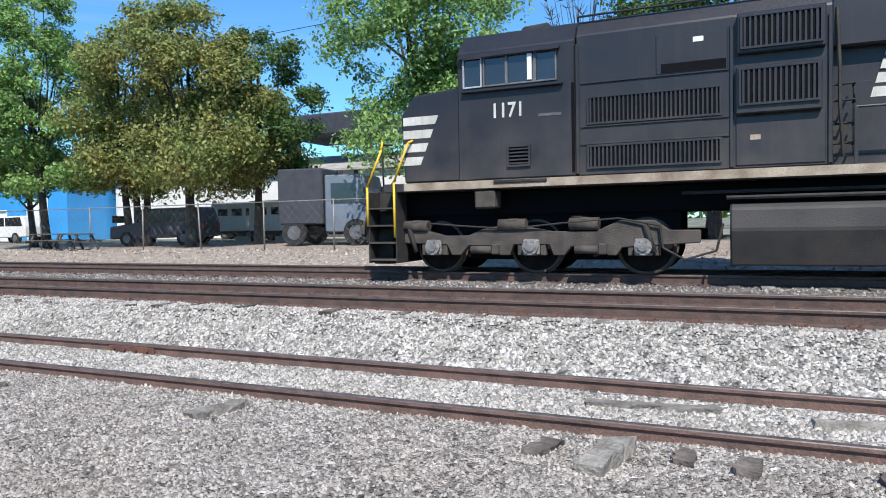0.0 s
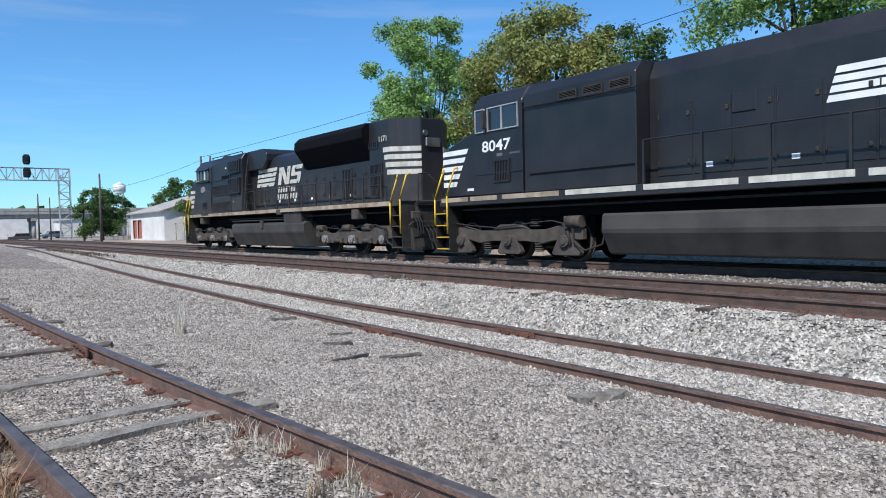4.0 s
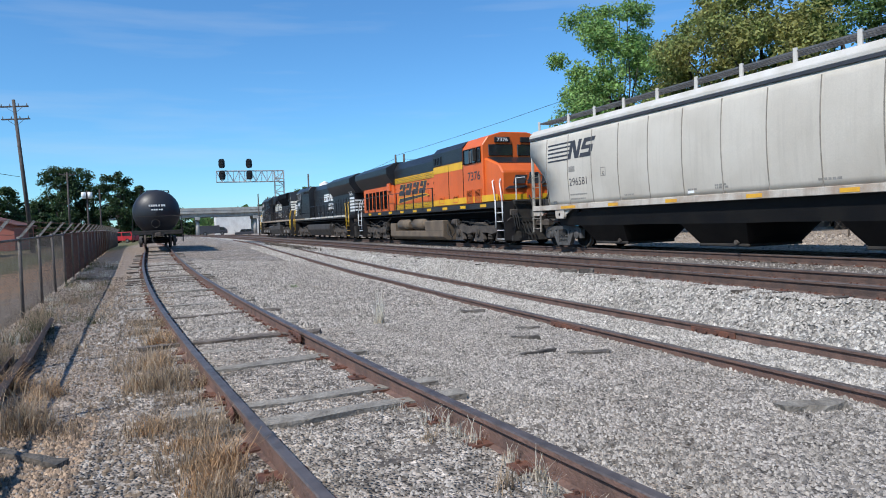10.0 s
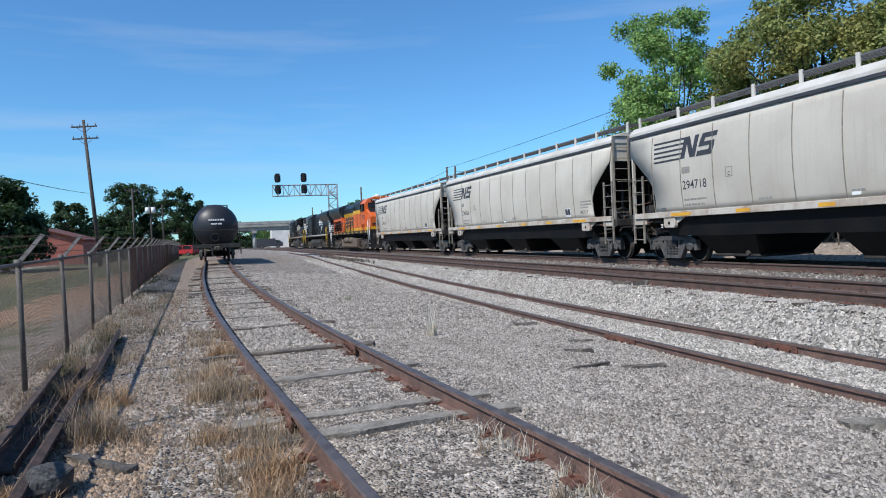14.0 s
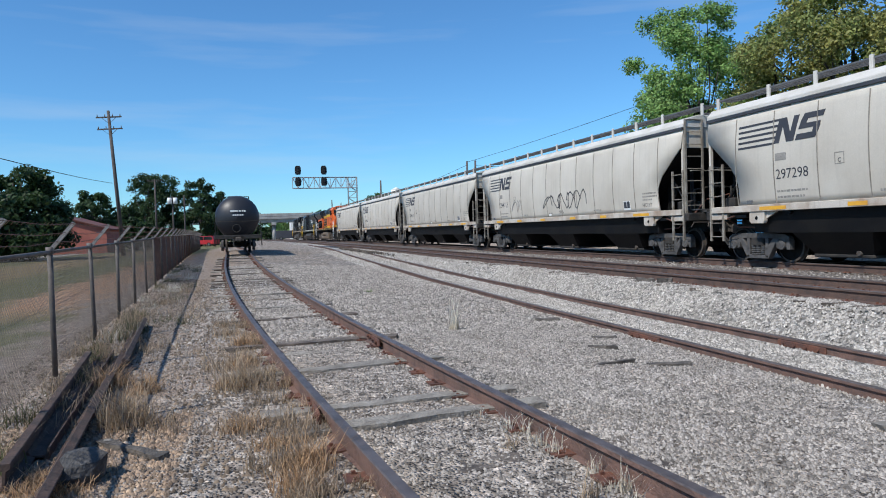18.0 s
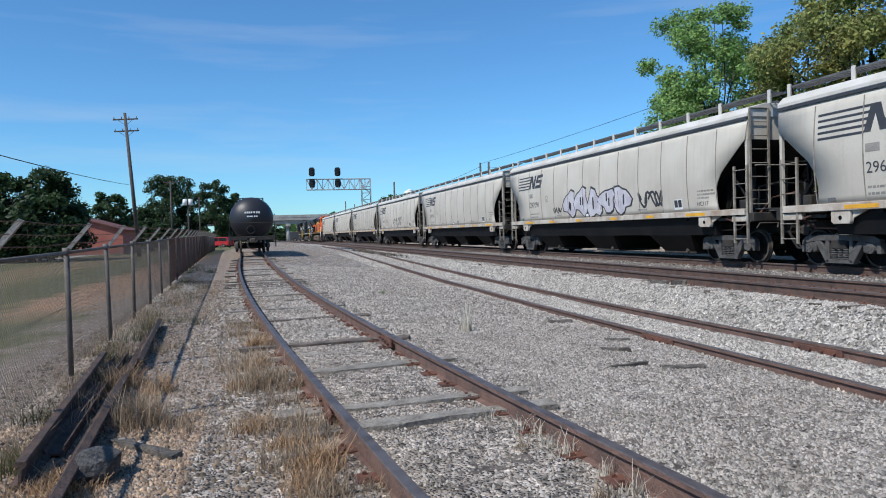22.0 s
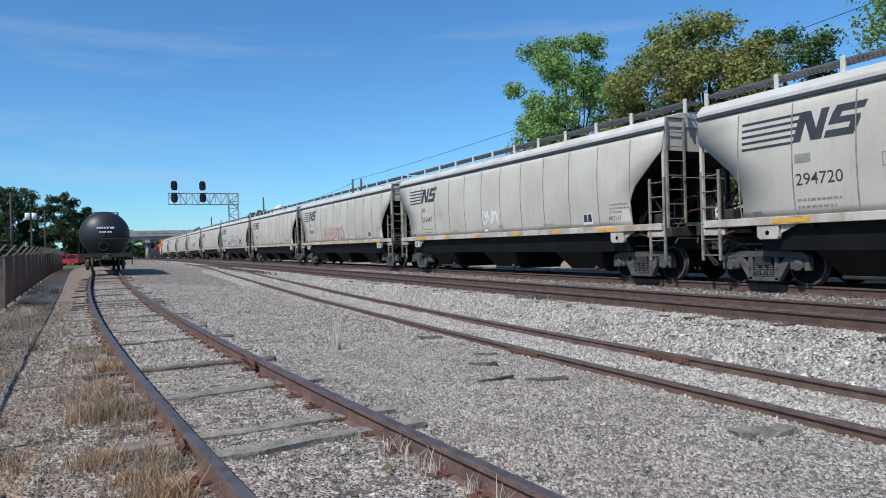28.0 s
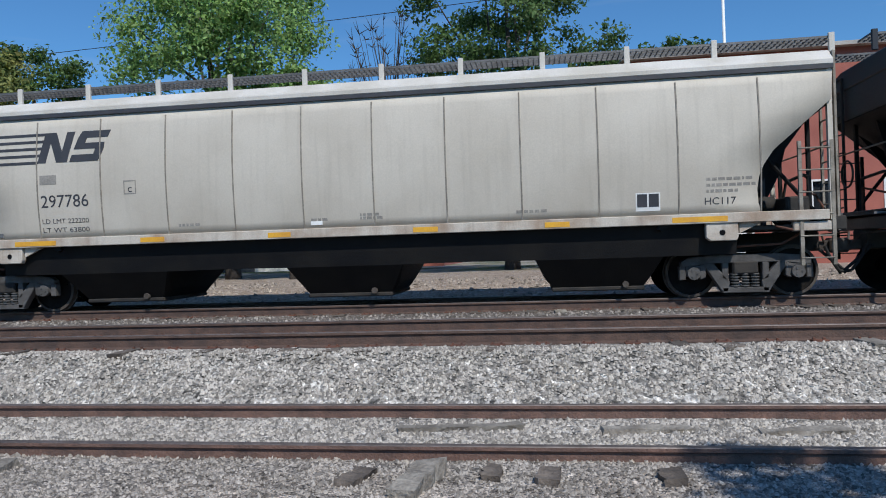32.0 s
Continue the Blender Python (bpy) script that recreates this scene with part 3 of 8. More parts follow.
def tie_mesh(seed, length=2.5, w=0.205):
    r = random.Random(seed)
    bm = bx(-w / 2, w / 2, -length / 2, length / 2, -0.17, 0.0)
    bmesh.ops.subdivide_edges(bm, edges=[e for e in bm.edges if e.calc_length() > 1], cuts=4)
    for v in bm.verts:
        v.co += Vector((r.uniform(-0.022, 0.022), r.uniform(-0.05, 0.05), r.uniform(-0.014, 0.006)))
    return link("tie", bm, M_TIE)
TIES = [tie_mesh(s) for s in range(5)]
TIES_GREY = []
for _m in [tie_mesh(s + 20) for s in range(4)]:
    _m.materials.clear()
    _m.materials.append(M_TIEG)
    TIES_GREY.append(_m)

TIE_SPOTS = {}
def track(name, label, way, x0, x1, xs, tie_range, gap, lift, grey=0.0, seed=1, plates=True, sink=0.015):
    spots = TIE_SPOTS[name] = []
    t = thing(name, label, "railway track", "railway tracks", "structure")
    for side in (-0.7525, 0.7525):
        rail(t, lambda x, s=side: (way(x)[0] + s, way(x)[1]), xs, "rusted steel rail with a worn shiny head", M_RAILM if name.startswith("track_main") else None, 1.16 if name == "track_yard" else 1.06)
    r = random.Random(seed)
    x = tie_range[0]
    bmp = bmesh.new()
    while x < tie_range[1]:
        y, top = way(x)
        e = 0.4
        ang = math.degrees(math.atan2(way(x + e)[0] - way(x - e)[0], 2 * e))
        me = r.choice(TIES_GREY if r.random() < grey else TIES)
        dz = r.uniform(-sink, 0.01)
        same("tie", me, t, pose(x, y + r.uniform(-0.06, 0.06), top - 0.18 + lift + dz, 0, 0, ang + r.uniform(-2.0, 2.0)))
        if dz > -0.03:
            spots.append((x, y, math.tan(math.radians(ang))))
        if plates:
            for s in (-0.7525, 0.7525):
                box(bmp, x - 0.09, x + 0.09, y + s - 0.17, y + s + 0.17, top - 0.186, top - 0.168)
                for dx, dy in ((-0.06, -0.10), (0.06, 0.10), (0.05, -0.10)):
                    box(bmp, x + dx - 0.012, x + dx + 0.012, y + s + dy - 0.015, y + s + dy + 0.015, top - 0.17, top - 0.145)
        x += gap * r.uniform(0.92, 1.08)
    if plates:
        ob = part("tie_plate", bmp, M_RUSTY, t, "rusted steel tie plates and spikes")
        tagged(ob, kind="stuff")
    return t

def joint_bar(parent, x, y, top, side=-1):
    bm = bx(x - 0.45, x + 0.45, y + side * 0.012, y + side * 0.045, top - 0.145, top - 0.045, 0.01)
    for k in range(4):
        cyl(bm, (x - 0.33 + 0.22 * k, y + side * 0.04, top - 0.095), (x - 0.33 + 0.22 * k, y + side * 0.075, top - 0.095), 0.022, 6)
    return part("joint_bar", bm, M_RUSTY, parent, "bolted rusted joint bar")

LONG = [-2600, -900, -400, -200, -140, -120] + list(range(-100, 13, 4)) + [40, 120, 900]
main_near = track("track_main_near", "main line track with rusted rails on grey ballast", near_main, 0, 0, LONG, (-60, 8), 0.53, 0.012, 0.1, 11)
main_far = track("track_main_far", "second main line track under the passing train", far_main, 0, 0, LONG, (-45, 9), 0.53, 0.012, 0.1, 12)
_sx = [v for v in np.arange(-90, 13, 3.0)] + [60, 400]
siding = track("track_siding", "siding track with low rusted rails half sunk in ballast", lambda x: (siding_y(x), siding_top(x)), 0, 0, _sx, (-30, 6), 0.56, -0.02, 0.35, 13)
_yx = [-140, -110] + [v for v in np.arange(-90, 13, 1.5)] + [30, 80]
yard = track("track_yard", "curving yard track with dark rails and sunken ties", lambda x: (yard_y(x), yard_top(x)), 0, 0, _yx, (-46, 4), 0.62, 0.034, 0.5, 14, sink=0.085)
joint_bar(siding, -9.9, siding_y(-9.9) - 0.7525, siding_top(-9.9))
joint_bar(siding, -8.2, siding_y(-8.2) + 0.7525, siding_top(-8.2))
joint_bar(yard, -9.9, yard_y(-9.9) + 0.7525, yard_top(-9.9))
joint_bar(yard, -6.4, yard_y(-6.4) - 0.7525, yard_top(-6.4))

_tx = np.array(TIE_SPOTS["track_yard"])
_pick = random.Random(8)
def off_ties(x, y):
    """Gravel lies off the rails and mostly off the exposed ties."""
    if not off_yard(x, y):
        return False
    near = np.abs(x - (_tx[:, 0] - (y - _tx[:, 1]) * _tx[:, 2])) < 0.12
    return not (near & (np.abs(y - _tx[:, 1]) < 1.25)).any() or _pick.random() < 0.12
def on_gravel(x, y):
    """Towards the fence the gravel thins out into brown dirt."""
    return off_ties(x, y) and (y > yard_y(x) - 1.1 or _pick.random() < 0.32)
stones("gravel", 70000, (-13, 5, 2.3, 5.72), (0.009, 0.024), M_FINE, 6, "fine pale gravel between the tracks", off_ties)
stones("gravel", 36000, (-34, -11, -1.6, 5.7), (0.016, 0.044), M_FINE, 8, "coarser pale gravel farther along the yard", on_gravel)
stones("gravel", 64000, (-18, -2.5, -2.8, 3.2), (0.008, 0.021), M_FINE, 7, "fine dusty gravel in and beside the yard track", on_gravel)

# ---- rolling stock ----
# A vehicle's own space: x runs back from its leading end, the side that faces the yard looks to -y, z is up from the rail's top.
SPINNING = []  # wheelset, its axle's x, its radius

def wheelset_mesh(r, mats):
    bm = bmesh.new()
    n = 28
    for s in (-1, 1):
        rings = [(0.66, 0.13), (0.70, r * 0.82), (0.685, r - 0.05), (0.685, r + 0.028), (0.715, r + 0.028), (0.72, r), (0.81, r - 0.006), (0.815, r - 0.055), (0.775, r - 0.07), (0.76, 0.17), (0.83, 0.15), (0.83, 0.0)]
        prev = None
        for y, q in rings:
            cur = [bm.verts.new((q * math.cos(2 * math.pi * i / n), s * y, q * math.sin(2 * math.pi * i / n))) for i in range(n)] if q > 0 else [bm.verts.new((0, s * y, 0))]
            if prev:
                for i in range(n):
                    j = (i + 1) % n
                    if len(cur) == 1:
                        f = bm.faces.new((prev[i], prev[j], cur[0]))
                    else:
                        f = bm.faces.new((prev[i], prev[j], cur[j], cur[i]))
                    f.material_index = 1 if abs(q - (r - 0.006)) < 1e-6 or abs(q - r) < 1e-6 or abs(q - r + 0.055) < 1e-6 else 0
            prev = cur
    cyl(bm, (0, -0.95, 0), (0, 0.95, 0), 0.085, 10)
    for k in range(4):  # cast marks and hand holes, by which the turning shows
        a = k * math.pi / 2
        for s in (-1, 1):
            cyl(bm, (0.6 * r * math.cos(a), s * 0.765, 0.6 * r * math.sin(a)), (0.6 * r * math.cos(a), s * 0.785, 0.6 * r * math.sin(a)), 0.035, 6)
    bmesh.ops.recalc_face_normals(bm, faces=bm.faces)
    return link("wheelset", bm, mats)
WHEEL_CAR = wheelset_mesh(0.457, [M_WHEEL, M_UNDER])
WHEEL_LOCO = wheelset_mesh(0.52, [M_WHEEL, M_UNDER])

def wheelset(parent, me, x, r):
    ob = same("wheelset", me, parent, pose(x, 0, r))
    return ob

def car_truck(parent, x):
    bm = bmesh.new()
    for pts in ([(-1.12, 0.56), (-1.12, 0.66), (-1.0, 0.74), (-0.55, 0.78), (0.55, 0.78), (1.0, 0.74), (1.12, 0.66), (1.12, 0.56), (0.62, 0.63), (-0.62, 0.63)],
                [(-0.74, 0.64), (-0.56, 0.64), (-0.27, 0.30), (-0.30, 0.11), (-0.40, 0.11)],
                [(0.74, 0.64), (0.40, 0.11), (0.30, 0.11), (0.27, 0.30), (0.56, 0.64)],
                [(-0.40, 0.09), (-0.40, 0.19), (0.40, 0.19), (0.40, 0.09)],
                [(-0.40, 0.36), (-0.40, 0.64), (-0.29, 0.64), (-0.29, 0.30)], [(0.29, 0.30), (0.29, 0.64), (0.40, 0.64), (0.40, 0.36)],
                [(-0.78, 0.34), (-0.78, 0.60), (-0.68, 0.62), (-0.68, 0.38)], [(-1.14, 0.34), (-1.14, 0.60), (-1.03, 0.60), (-1.03, 0.34)],
                [(0.68, 0.38), (0.68, 0.62), (0.78, 0.60), (0.78, 0.34)], [(1.03, 0.34), (1.03, 0.60), (1.14, 0.60), (1.14, 0.34)]):
        prism(bm, [(x + u, v) for u, v in pts], "y", -1.10, -0.93, 0.012)
    frame_me = link("side_frame", bm, M_SIDEF)
    t = part("truck", boxes([(x - 0.22, x + 0.22, -1.12, 1.12, 0.42, 0.66)], 0.03), M_UNDER2, parent, "grimy two-axle freight truck")
    same("side_frame", frame_me, t)
    same("side_frame", frame_me, t, pose(2 * x, 0, 0, 0, 0, 180))
    bm = bmesh.new()
    cyl(bm, (x, 1.03, 0.19), (x, 1.03, 0.46), 0.05, 8)
    for j in range(5):
        cyl(bm, (x, 1.03, 0.20 + j * 0.052), (x, 1.03, 0.226 + j * 0.052), 0.082, 10)
    spring_me = link("spring", bm, M_SIDEF)
    for k in (-0.17, 0.0, 0.17):
        same("spring", spring_me, t, pose(k, 0, 0))
        same("spring", spring_me, t, pose(k, -2.06, 0))
    for a in (-0.889, 0.889):
        bm = mirrored(bmesh.new())
        for s in (-1,):
            box(bm, x + a - 0.13, x + a + 0.13, s * 1.0 - 0.09, s * 1.0 + 0.09, 0.40, 0.60, 0.02)
            cyl(bm, (x + a, s * 1.05, 0.457), (x + a, s * 1.14, 0.457), 0.115, 12)
            for k in range(3):
                cyl(bm, (x + a + 0.06 * math.cos(k * 2.1), s * 1.14, 0.457 + 0.06 * math.sin(k * 2.1)), (x + a + 0.06 * math.cos(k * 2.1), s * 1.155, 0.457 + 0.06 * math.sin(k * 2.1)), 0.018, 6)
        part("bearing_cap", bm, M_SIDEF, t)
        wheelset(t, WHEEL_CAR, x + a, 0.457)
    bm = bmesh.new()
    for a in (-0.36, 0.36):
        box(bm, x + a - 0.05, x + a + 0.05, -0.8, 0.8, 0.30, 0.42, 0.02)
    part("brake_beam", bm, M_UNDER2, t)
    return t

def coupler(parent, x, d):
    bm = boxes([(min(x, x - 0.75 * d), max(x, x - 0.75 * d), -0.09, 0.09, 0.76, 0.95)], 0.02)
    box(bm, x - 0.18, x + 0.18, -0.19, 0.17, 0.72, 0.99, 0.05)
    ob = part("coupler", bm, M_UNDER, parent, "rusty steel coupler")
    bm = tube(bmesh.new(), [(x - 0.5 * d, -0.32, 0.85), (x - 0.25 * d, -0.32, 0.62), (x, -0.30, 0.40), (x + 0.05 * d, -0.2, 0.36)], 0.03)
    part("air_hose", bm, M_RUBBER, parent, "hanging black air hose")
    return ob

# ---- covered hopper ----
HC, HLEN = 9.45, 18.62
HN, HP = HC - 0.25, HC + 0.25
def side_y(z):
    u = max(0.0, min(1.0, (z - 1.4) / 2.47))
    return -(1.49 + 0.10 * math.sin(math.pi * u) ** 0.8) if 0 < u < 1 else -1.49
LEVELS = [(z, xl + 0.25) for z, xl in [(1.44, 7.27), (1.62, 7.21), (1.85, 7.19), (2.05, 7.22), (2.25, 7.30), (2.48, 7.46), (2.56, 7.55), (2.74, 7.77), (3.0, 8.08), (3.29, 8.43), (3.6, 8.46), (3.87, 8.49)]]

def ladder(parent, x, y, z0, z1, w, rungs, material, label):
    """Two stiles along x and rungs between, on a plane of constant y."""
    bm = boxes([(x, x + 0.06, y - 0.02, y + 0.03, z0, z1), (x + w - 0.02, x + w + 0.04, y - 0.02, y + 0.03, z0, z1)])
    la = part("ladder", bm, material, parent, label)
    for k in range(rungs):
        z = z0 + 0.12 + (z1 - z0 - 0.24) * k / (rungs - 1)
        part("rung", cyl(bmesh.new(), (x, y - 0.015, z), (x + w, y - 0.015, z), 0.014, 6), material, la)
    return la

def end_ladder(parent, x, s, z0, z1, w, rungs, material, label):
    """Two stiles and rungs on the end of a car, from its corner inwards, tied over at the top."""
    ya, yb = s * 1.46, s * (1.46 - w)
    bm = boxes([(x - 0.02, x + 0.02, y - 0.03, y + 0.03, z0, z1) for y in (ya, yb)])
    cyl(bm, (x, ya, z1), (x, yb, z1), 0.02, 6)
    la = part("ladder", bm, material, parent, label)
    for k in range(rungs - 1):
        z = z0 + 0.10 + (z1 - z0 - 0.1) * k / (rungs - 1)
        part("rung", cyl(bmesh.new(), (x, ya, z), (x, yb, z), 0.014, 6), material, la)
    return la

def build_hopper():
    h = thing("hopper_car", "pale grey covered hopper car rolling in a freight train", "hopper car", "hopper cars of the train")
    pts, faces = [], []
    nseg = 16
    ring = LEVELS
    for s in (-1, 1):
        base = len(pts)
        for z, xl in ring:
            for i in range(nseg + 1):
                pts.append((HC - xl + 2 * xl * i / nseg, side_y(z) if s < 0 else -side_y(z), z))
        for j in range(len(ring) - 1):
            for i in range(nseg):
                a = base + j * (nseg + 1) + i
                q = (a, a + 1, a + nseg + 2, a + nseg + 1)
                faces.append(q if s < 0 else q[::-1])
    me = sheet_mesh("body", pts, faces, M_HOP, True)
    body = new("body", me)
    body.parent = h
    sol = body.modifiers.new("thickness", "SOLIDIFY")
    sol.thickness, sol.offset = 0.03, -1
    tagged(body, label="pale grey curved steel side sheets with weld seams")
    bm = prism(bmesh.new(), [(-1.53, 3.87), (-1.53, 3.97), (-1.36, 4.14), (-0.95, 4.24), (0.95, 4.24), (1.36, 4.14), (1.53, 3.97), (1.53, 3.87)], "x", HC - 8.75, HC + 8.75, 0.015)
    part("roof", bm, M_HOPW, h, "off-white roof sheet")
    bm = mirrored(bx(HC - 8.74, HC + 8.74, -1.545, -1.49, 3.80, 3.868))
    part("eave_strip", bm, M_INK, h, "dark eave strip")
    rib = None
    for k in range(12):
        x = HC - 7.51 + 1.365 * k
        bm = bmesh.new()
        for s in (-1,):
            zs = [1.47 + (3.72 - 1.47) * i / 8 for i in range(9)]
            for a, b in zip(zs, zs[1:]):
                ya, yb = s * -side_y(a), s * -side_y(b)
                f = [bm.verts.new(p) for p in ((x - 0.012, ya, a), (x + 0.012, ya, a), (x + 0.012, yb, b), (x - 0.012, yb, b))]
                g = [bm.verts.new((v.co.x, v.co.y + s * 0.012, v.co.z)) for v in f]
                for q in ((0, 1, 2, 3),):
                    bm.faces.new([g[i] for i in q])
                for i in range(4):
                    bm.faces.new((f[i], f[(i + 1) % 4], g[(i + 1) % 4], g[i]))
        bmesh.ops.recalc_face_normals(bm, faces=bm.faces)
        part("seam_rib", mirrored(bm), M_SEAM, h)
    part("side_sill", mirrored(boxes([(HC - 8.60, HC + 8.60, -1.55, -1.44, 1.30, 1.47)], 0.01)), M_HSILL, h, "pale side sill with rust stains")
    part("train_line", mirrored(tube(bmesh.new(), [(HC - 6.0, -0.7, 0.92), (HC + 6.0, -0.7, 0.92)], 0.03)), M_UNDER2, h)
    for x in (-6.85, 6.85):
        web = part("bolster_web", mirrored(prism(bmesh.new(), [(HC + x - 0.27, 1.32), (HC + x - 0.27, 1.06), (HC + x - 0.20, 1.0), (HC + x + 0.24, 1.0), (HC + x + 0.27, 1.06), (HC + x + 0.27, 1.32)], "y", -1.52, -1.40, 0.012)), M_HSILL, h, "pale bolster bracket")
        # flat black disc drawn for the dark inside of the hole
        part("web_hole", cyl(bmesh.new(), (HC + x, -1.5, 1.14), (HC + x, -1.526, 1.14), 0.05, 10), M_DARK, web)
        part("web_gusset", prism(bmesh.new(), [(HC + x + 0.30, 1.31), (HC + x + 0.72, 1.31), (HC + x + 0.30, 1.12)], "y", -1.47, -1.43), M_HSILL, web)
    for a, b, c in ((-6.70, -5.80, 0), (-4.0, -3.5, 0), (-1.40, -0.95, 0), (1.40, 1.86, 0), (3.80, 4.24, 0), (6.01, 6.94, 0)):
        part("reflector_strip", bx(HC + a, HC + b, -1.556, -1.548, 1.33, 1.42), M_ROPE, h, "orange reflective strip")
    # hopper bays
    for c in (-4.75, 0.0, 4.75):
        out = 0.9 if c > 0 else -0.9 if c < 0 else 0
        prof = [(-2.385, 1.36), (-2.385, 0.77), (-1.14, 0.76), (-0.98, 0.42), (-0.80, 0.20), (0.80, 0.20), (0.98, 0.42), (1.14, 0.76), (2.385, 0.77), (2.385, 1.36)]
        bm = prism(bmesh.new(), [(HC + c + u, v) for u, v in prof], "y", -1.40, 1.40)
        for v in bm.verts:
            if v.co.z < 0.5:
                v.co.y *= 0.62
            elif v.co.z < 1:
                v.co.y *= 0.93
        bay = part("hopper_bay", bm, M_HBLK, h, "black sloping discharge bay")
        part("outlet_gate", boxes([(HC + c - 0.85, HC + c + 0.85, -0.92, 0.92, 0.17, 0.25)], 0.02), M_UNDER2, bay)
        part("gate_capstan", cyl(bmesh.new(), (HC + c + 0.5, -1.0, 0.28), (HC + c + 0.5, -0.85, 0.28), 0.06, 8), M_UNDER, bay)
    part("centre_sill", boxes([(HC - 8.9, HC + 8.9, -0.28, 0.28, 0.78, 1.12)], 0.02), M_UNDER2, h)
    for d in (-1, 1):
        X = lambda v: HC + d * (v + 0.25)
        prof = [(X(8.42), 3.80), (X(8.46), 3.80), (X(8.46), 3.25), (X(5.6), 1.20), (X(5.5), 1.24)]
        # the end opening's shade is put into the sheet's black
        part("slope_sheet", prism(bmesh.new(), prof, "y", -1.46, 1.46), M_HBLK, h, "sloping end sheet with its shade painted black")
        part("end_panel", bx(min(X(8.40), X(8.47)), max(X(8.40), X(8.47)), -1.49, 1.49, 3.28, 3.88), M_HOP, h)
        part("end_platform", boxes([(min(X(7.1), X(8.62)), max(X(7.1), X(8.62)), -1.42, 1.42, 1.16, 1.24)], 0.01), M_UNDER2, h)
        part("end_sill", boxes([(min(X(8.44), X(8.64)), max(X(8.44), X(8.64)), -1.50, 1.50, 1.12, 1.36)], 0.02), M_UNDER2, h)
        part("sill_step", boxes([(min(X(7.78), X(8.44)), max(X(7.78), X(8.44)), -1.50, -1.36, 1.12, 1.28)], 0.015), M_HSILL, h)
        part("retainer_pipe", tube(bmesh.new(), [(X(7.5), -1.46, 1.22), (X(7.8), -1.46, 1.14), (X(8.3), -1.46, 1.14), (X(8.4), -1.46, 1.34)], 0.022), M_RUSTY, h)
        part("brake_rod", tube(bmesh.new(), [(X(8.1), -1.2, 1.15), (X(7.7), -1.15, 0.92), (X(6.6), -1.1, 0.88)], 0.022), M_RUSTY, h)
        part("tread_plate", bx(min(X(8.20), X(8.62)), max(X(8.20), X(8.62)), -1.1, 1.1, 1.44, 1.47), M_GALV, h, "grey grating tread")
        part("end_stanchion", mirrored(boxes([(min(X(8.30), X(8.36)), max(X(8.30), X(8.36)), -0.78, -0.70, 1.24, 3.3)])), M_HBLK, h)
        part("brake_cylinder", cyl(bmesh.new(), (X(7.25), -0.6, 1.62), (X(7.75), -0.6, 1.62), 0.15, 14), M_UNDER2, h, "dark brake cylinder")
        bm = boxes([(min(X(8.38), X(8.46)), max(X(8.38), X(8.46)), s * 1.47 - 0.04, s * 1.47 + 0.04, 1.3, 3.9) for s in (-1,)])
        part("corner_post", mirrored(bm), M_HOP, h, "pale corner post")
        bm = boxes([(min(X(7.55), X(7.62)), max(X(7.55), X(7.62)), s * 0.55 - 0.04, s * 0.55 + 0.04, 1.22, 2.75) for s in (-1,)])
        part("end_post", mirrored(bm), M_INK, h)
        for s in (-1, 1):
            lo = min(X(7.88), X(8.46))
            ladder(h, lo, s * 1.50, 0.55, 2.62, 0.54, 6, M_HOPD, "side ladder with round rungs")
            if s * d < 0:
                end_ladder(h, X(8.52), s, 1.12, 4.10, 0.60, 9, M_HOPD, "tall end ladder reaching the roof")
            # brace and post black too, to sink into the painted shade
            part("end_brace", tube(bmesh.new(), [(X(8.40), s * 1.15, 1.28), (X(7.35), s * 1.15, 2.55)], 0.035, 6), M_HBLK, h)
            part("cage_post", boxes([(min(X(7.05), X(7.13)), max(X(7.05), X(7.13)), s * 1.05 - 0.04, s * 1.05 + 0.04, 1.24, 2.3)]), M_HBLK, h)
        part("grab_iron", tube(bmesh.new(), [(X(8.5), -1.3, 2.6), (X(8.58), -1.3, 2.6), (X(8.58), 1.3, 2.6), (X(8.5), 1.3, 2.6)], 0.016), M_HOPD, h)
        # added black plates that close the view through the shaded end
        part("centre_web", prism(bmesh.new(), [(X(5.75), 1.25), (X(8.30), 3.12), (X(8.05), 2.2), (X(7.55), 1.25)], "y", -0.05, 0.05), M_HBLK, h, "black plate added to keep the end opening dark")
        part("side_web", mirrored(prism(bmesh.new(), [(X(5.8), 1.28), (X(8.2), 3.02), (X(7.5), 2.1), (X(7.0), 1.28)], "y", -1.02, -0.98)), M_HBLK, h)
        part("valve_box", boxes([(min(X(7.75), X(8.15)), max(X(7.75), X(8.15)), -1.25, -0.62, 1.26, 1.72)], 0.03), M_UNDER2, h, "dark brake valve box")
        part("brake_pipe", tube(bmesh.new(), [(X(8.2), -0.95, 1.25), (X(8.25), -0.95, 2.05), (X(8.36), -0.4, 2.15), (X(8.36), 0.5, 2.1), (X(8.3), 0.8, 1.25)], 0.03), M_UNDER2, h)
        part("brake_pipe", tube(bmesh.new(), [(X(8.5), 0.2, 1.3), (X(8.52), 0.1, 1.9), (X(8.46), -0.7, 1.75), (X(8.5), -1.2, 1.3)], 0.02), M_RUSTY, h)
        part("crossover_step", boxes([(min(X(8.46), X(8.80)), max(X(8.46), X(8.80)), -0.95, 0.95, 1.38, 1.42)]), M_GALV, h, "grey grating step")
        part("uncoupling_lever", tube(bmesh.new(), [(X(8.68), -1.42, 0.95), (X(8.72), -1.35, 1.08), (X(8.72), -0.2, 1.06), (X(8.8), -0.1, 0.9)], 0.018), M_UNDER, h)
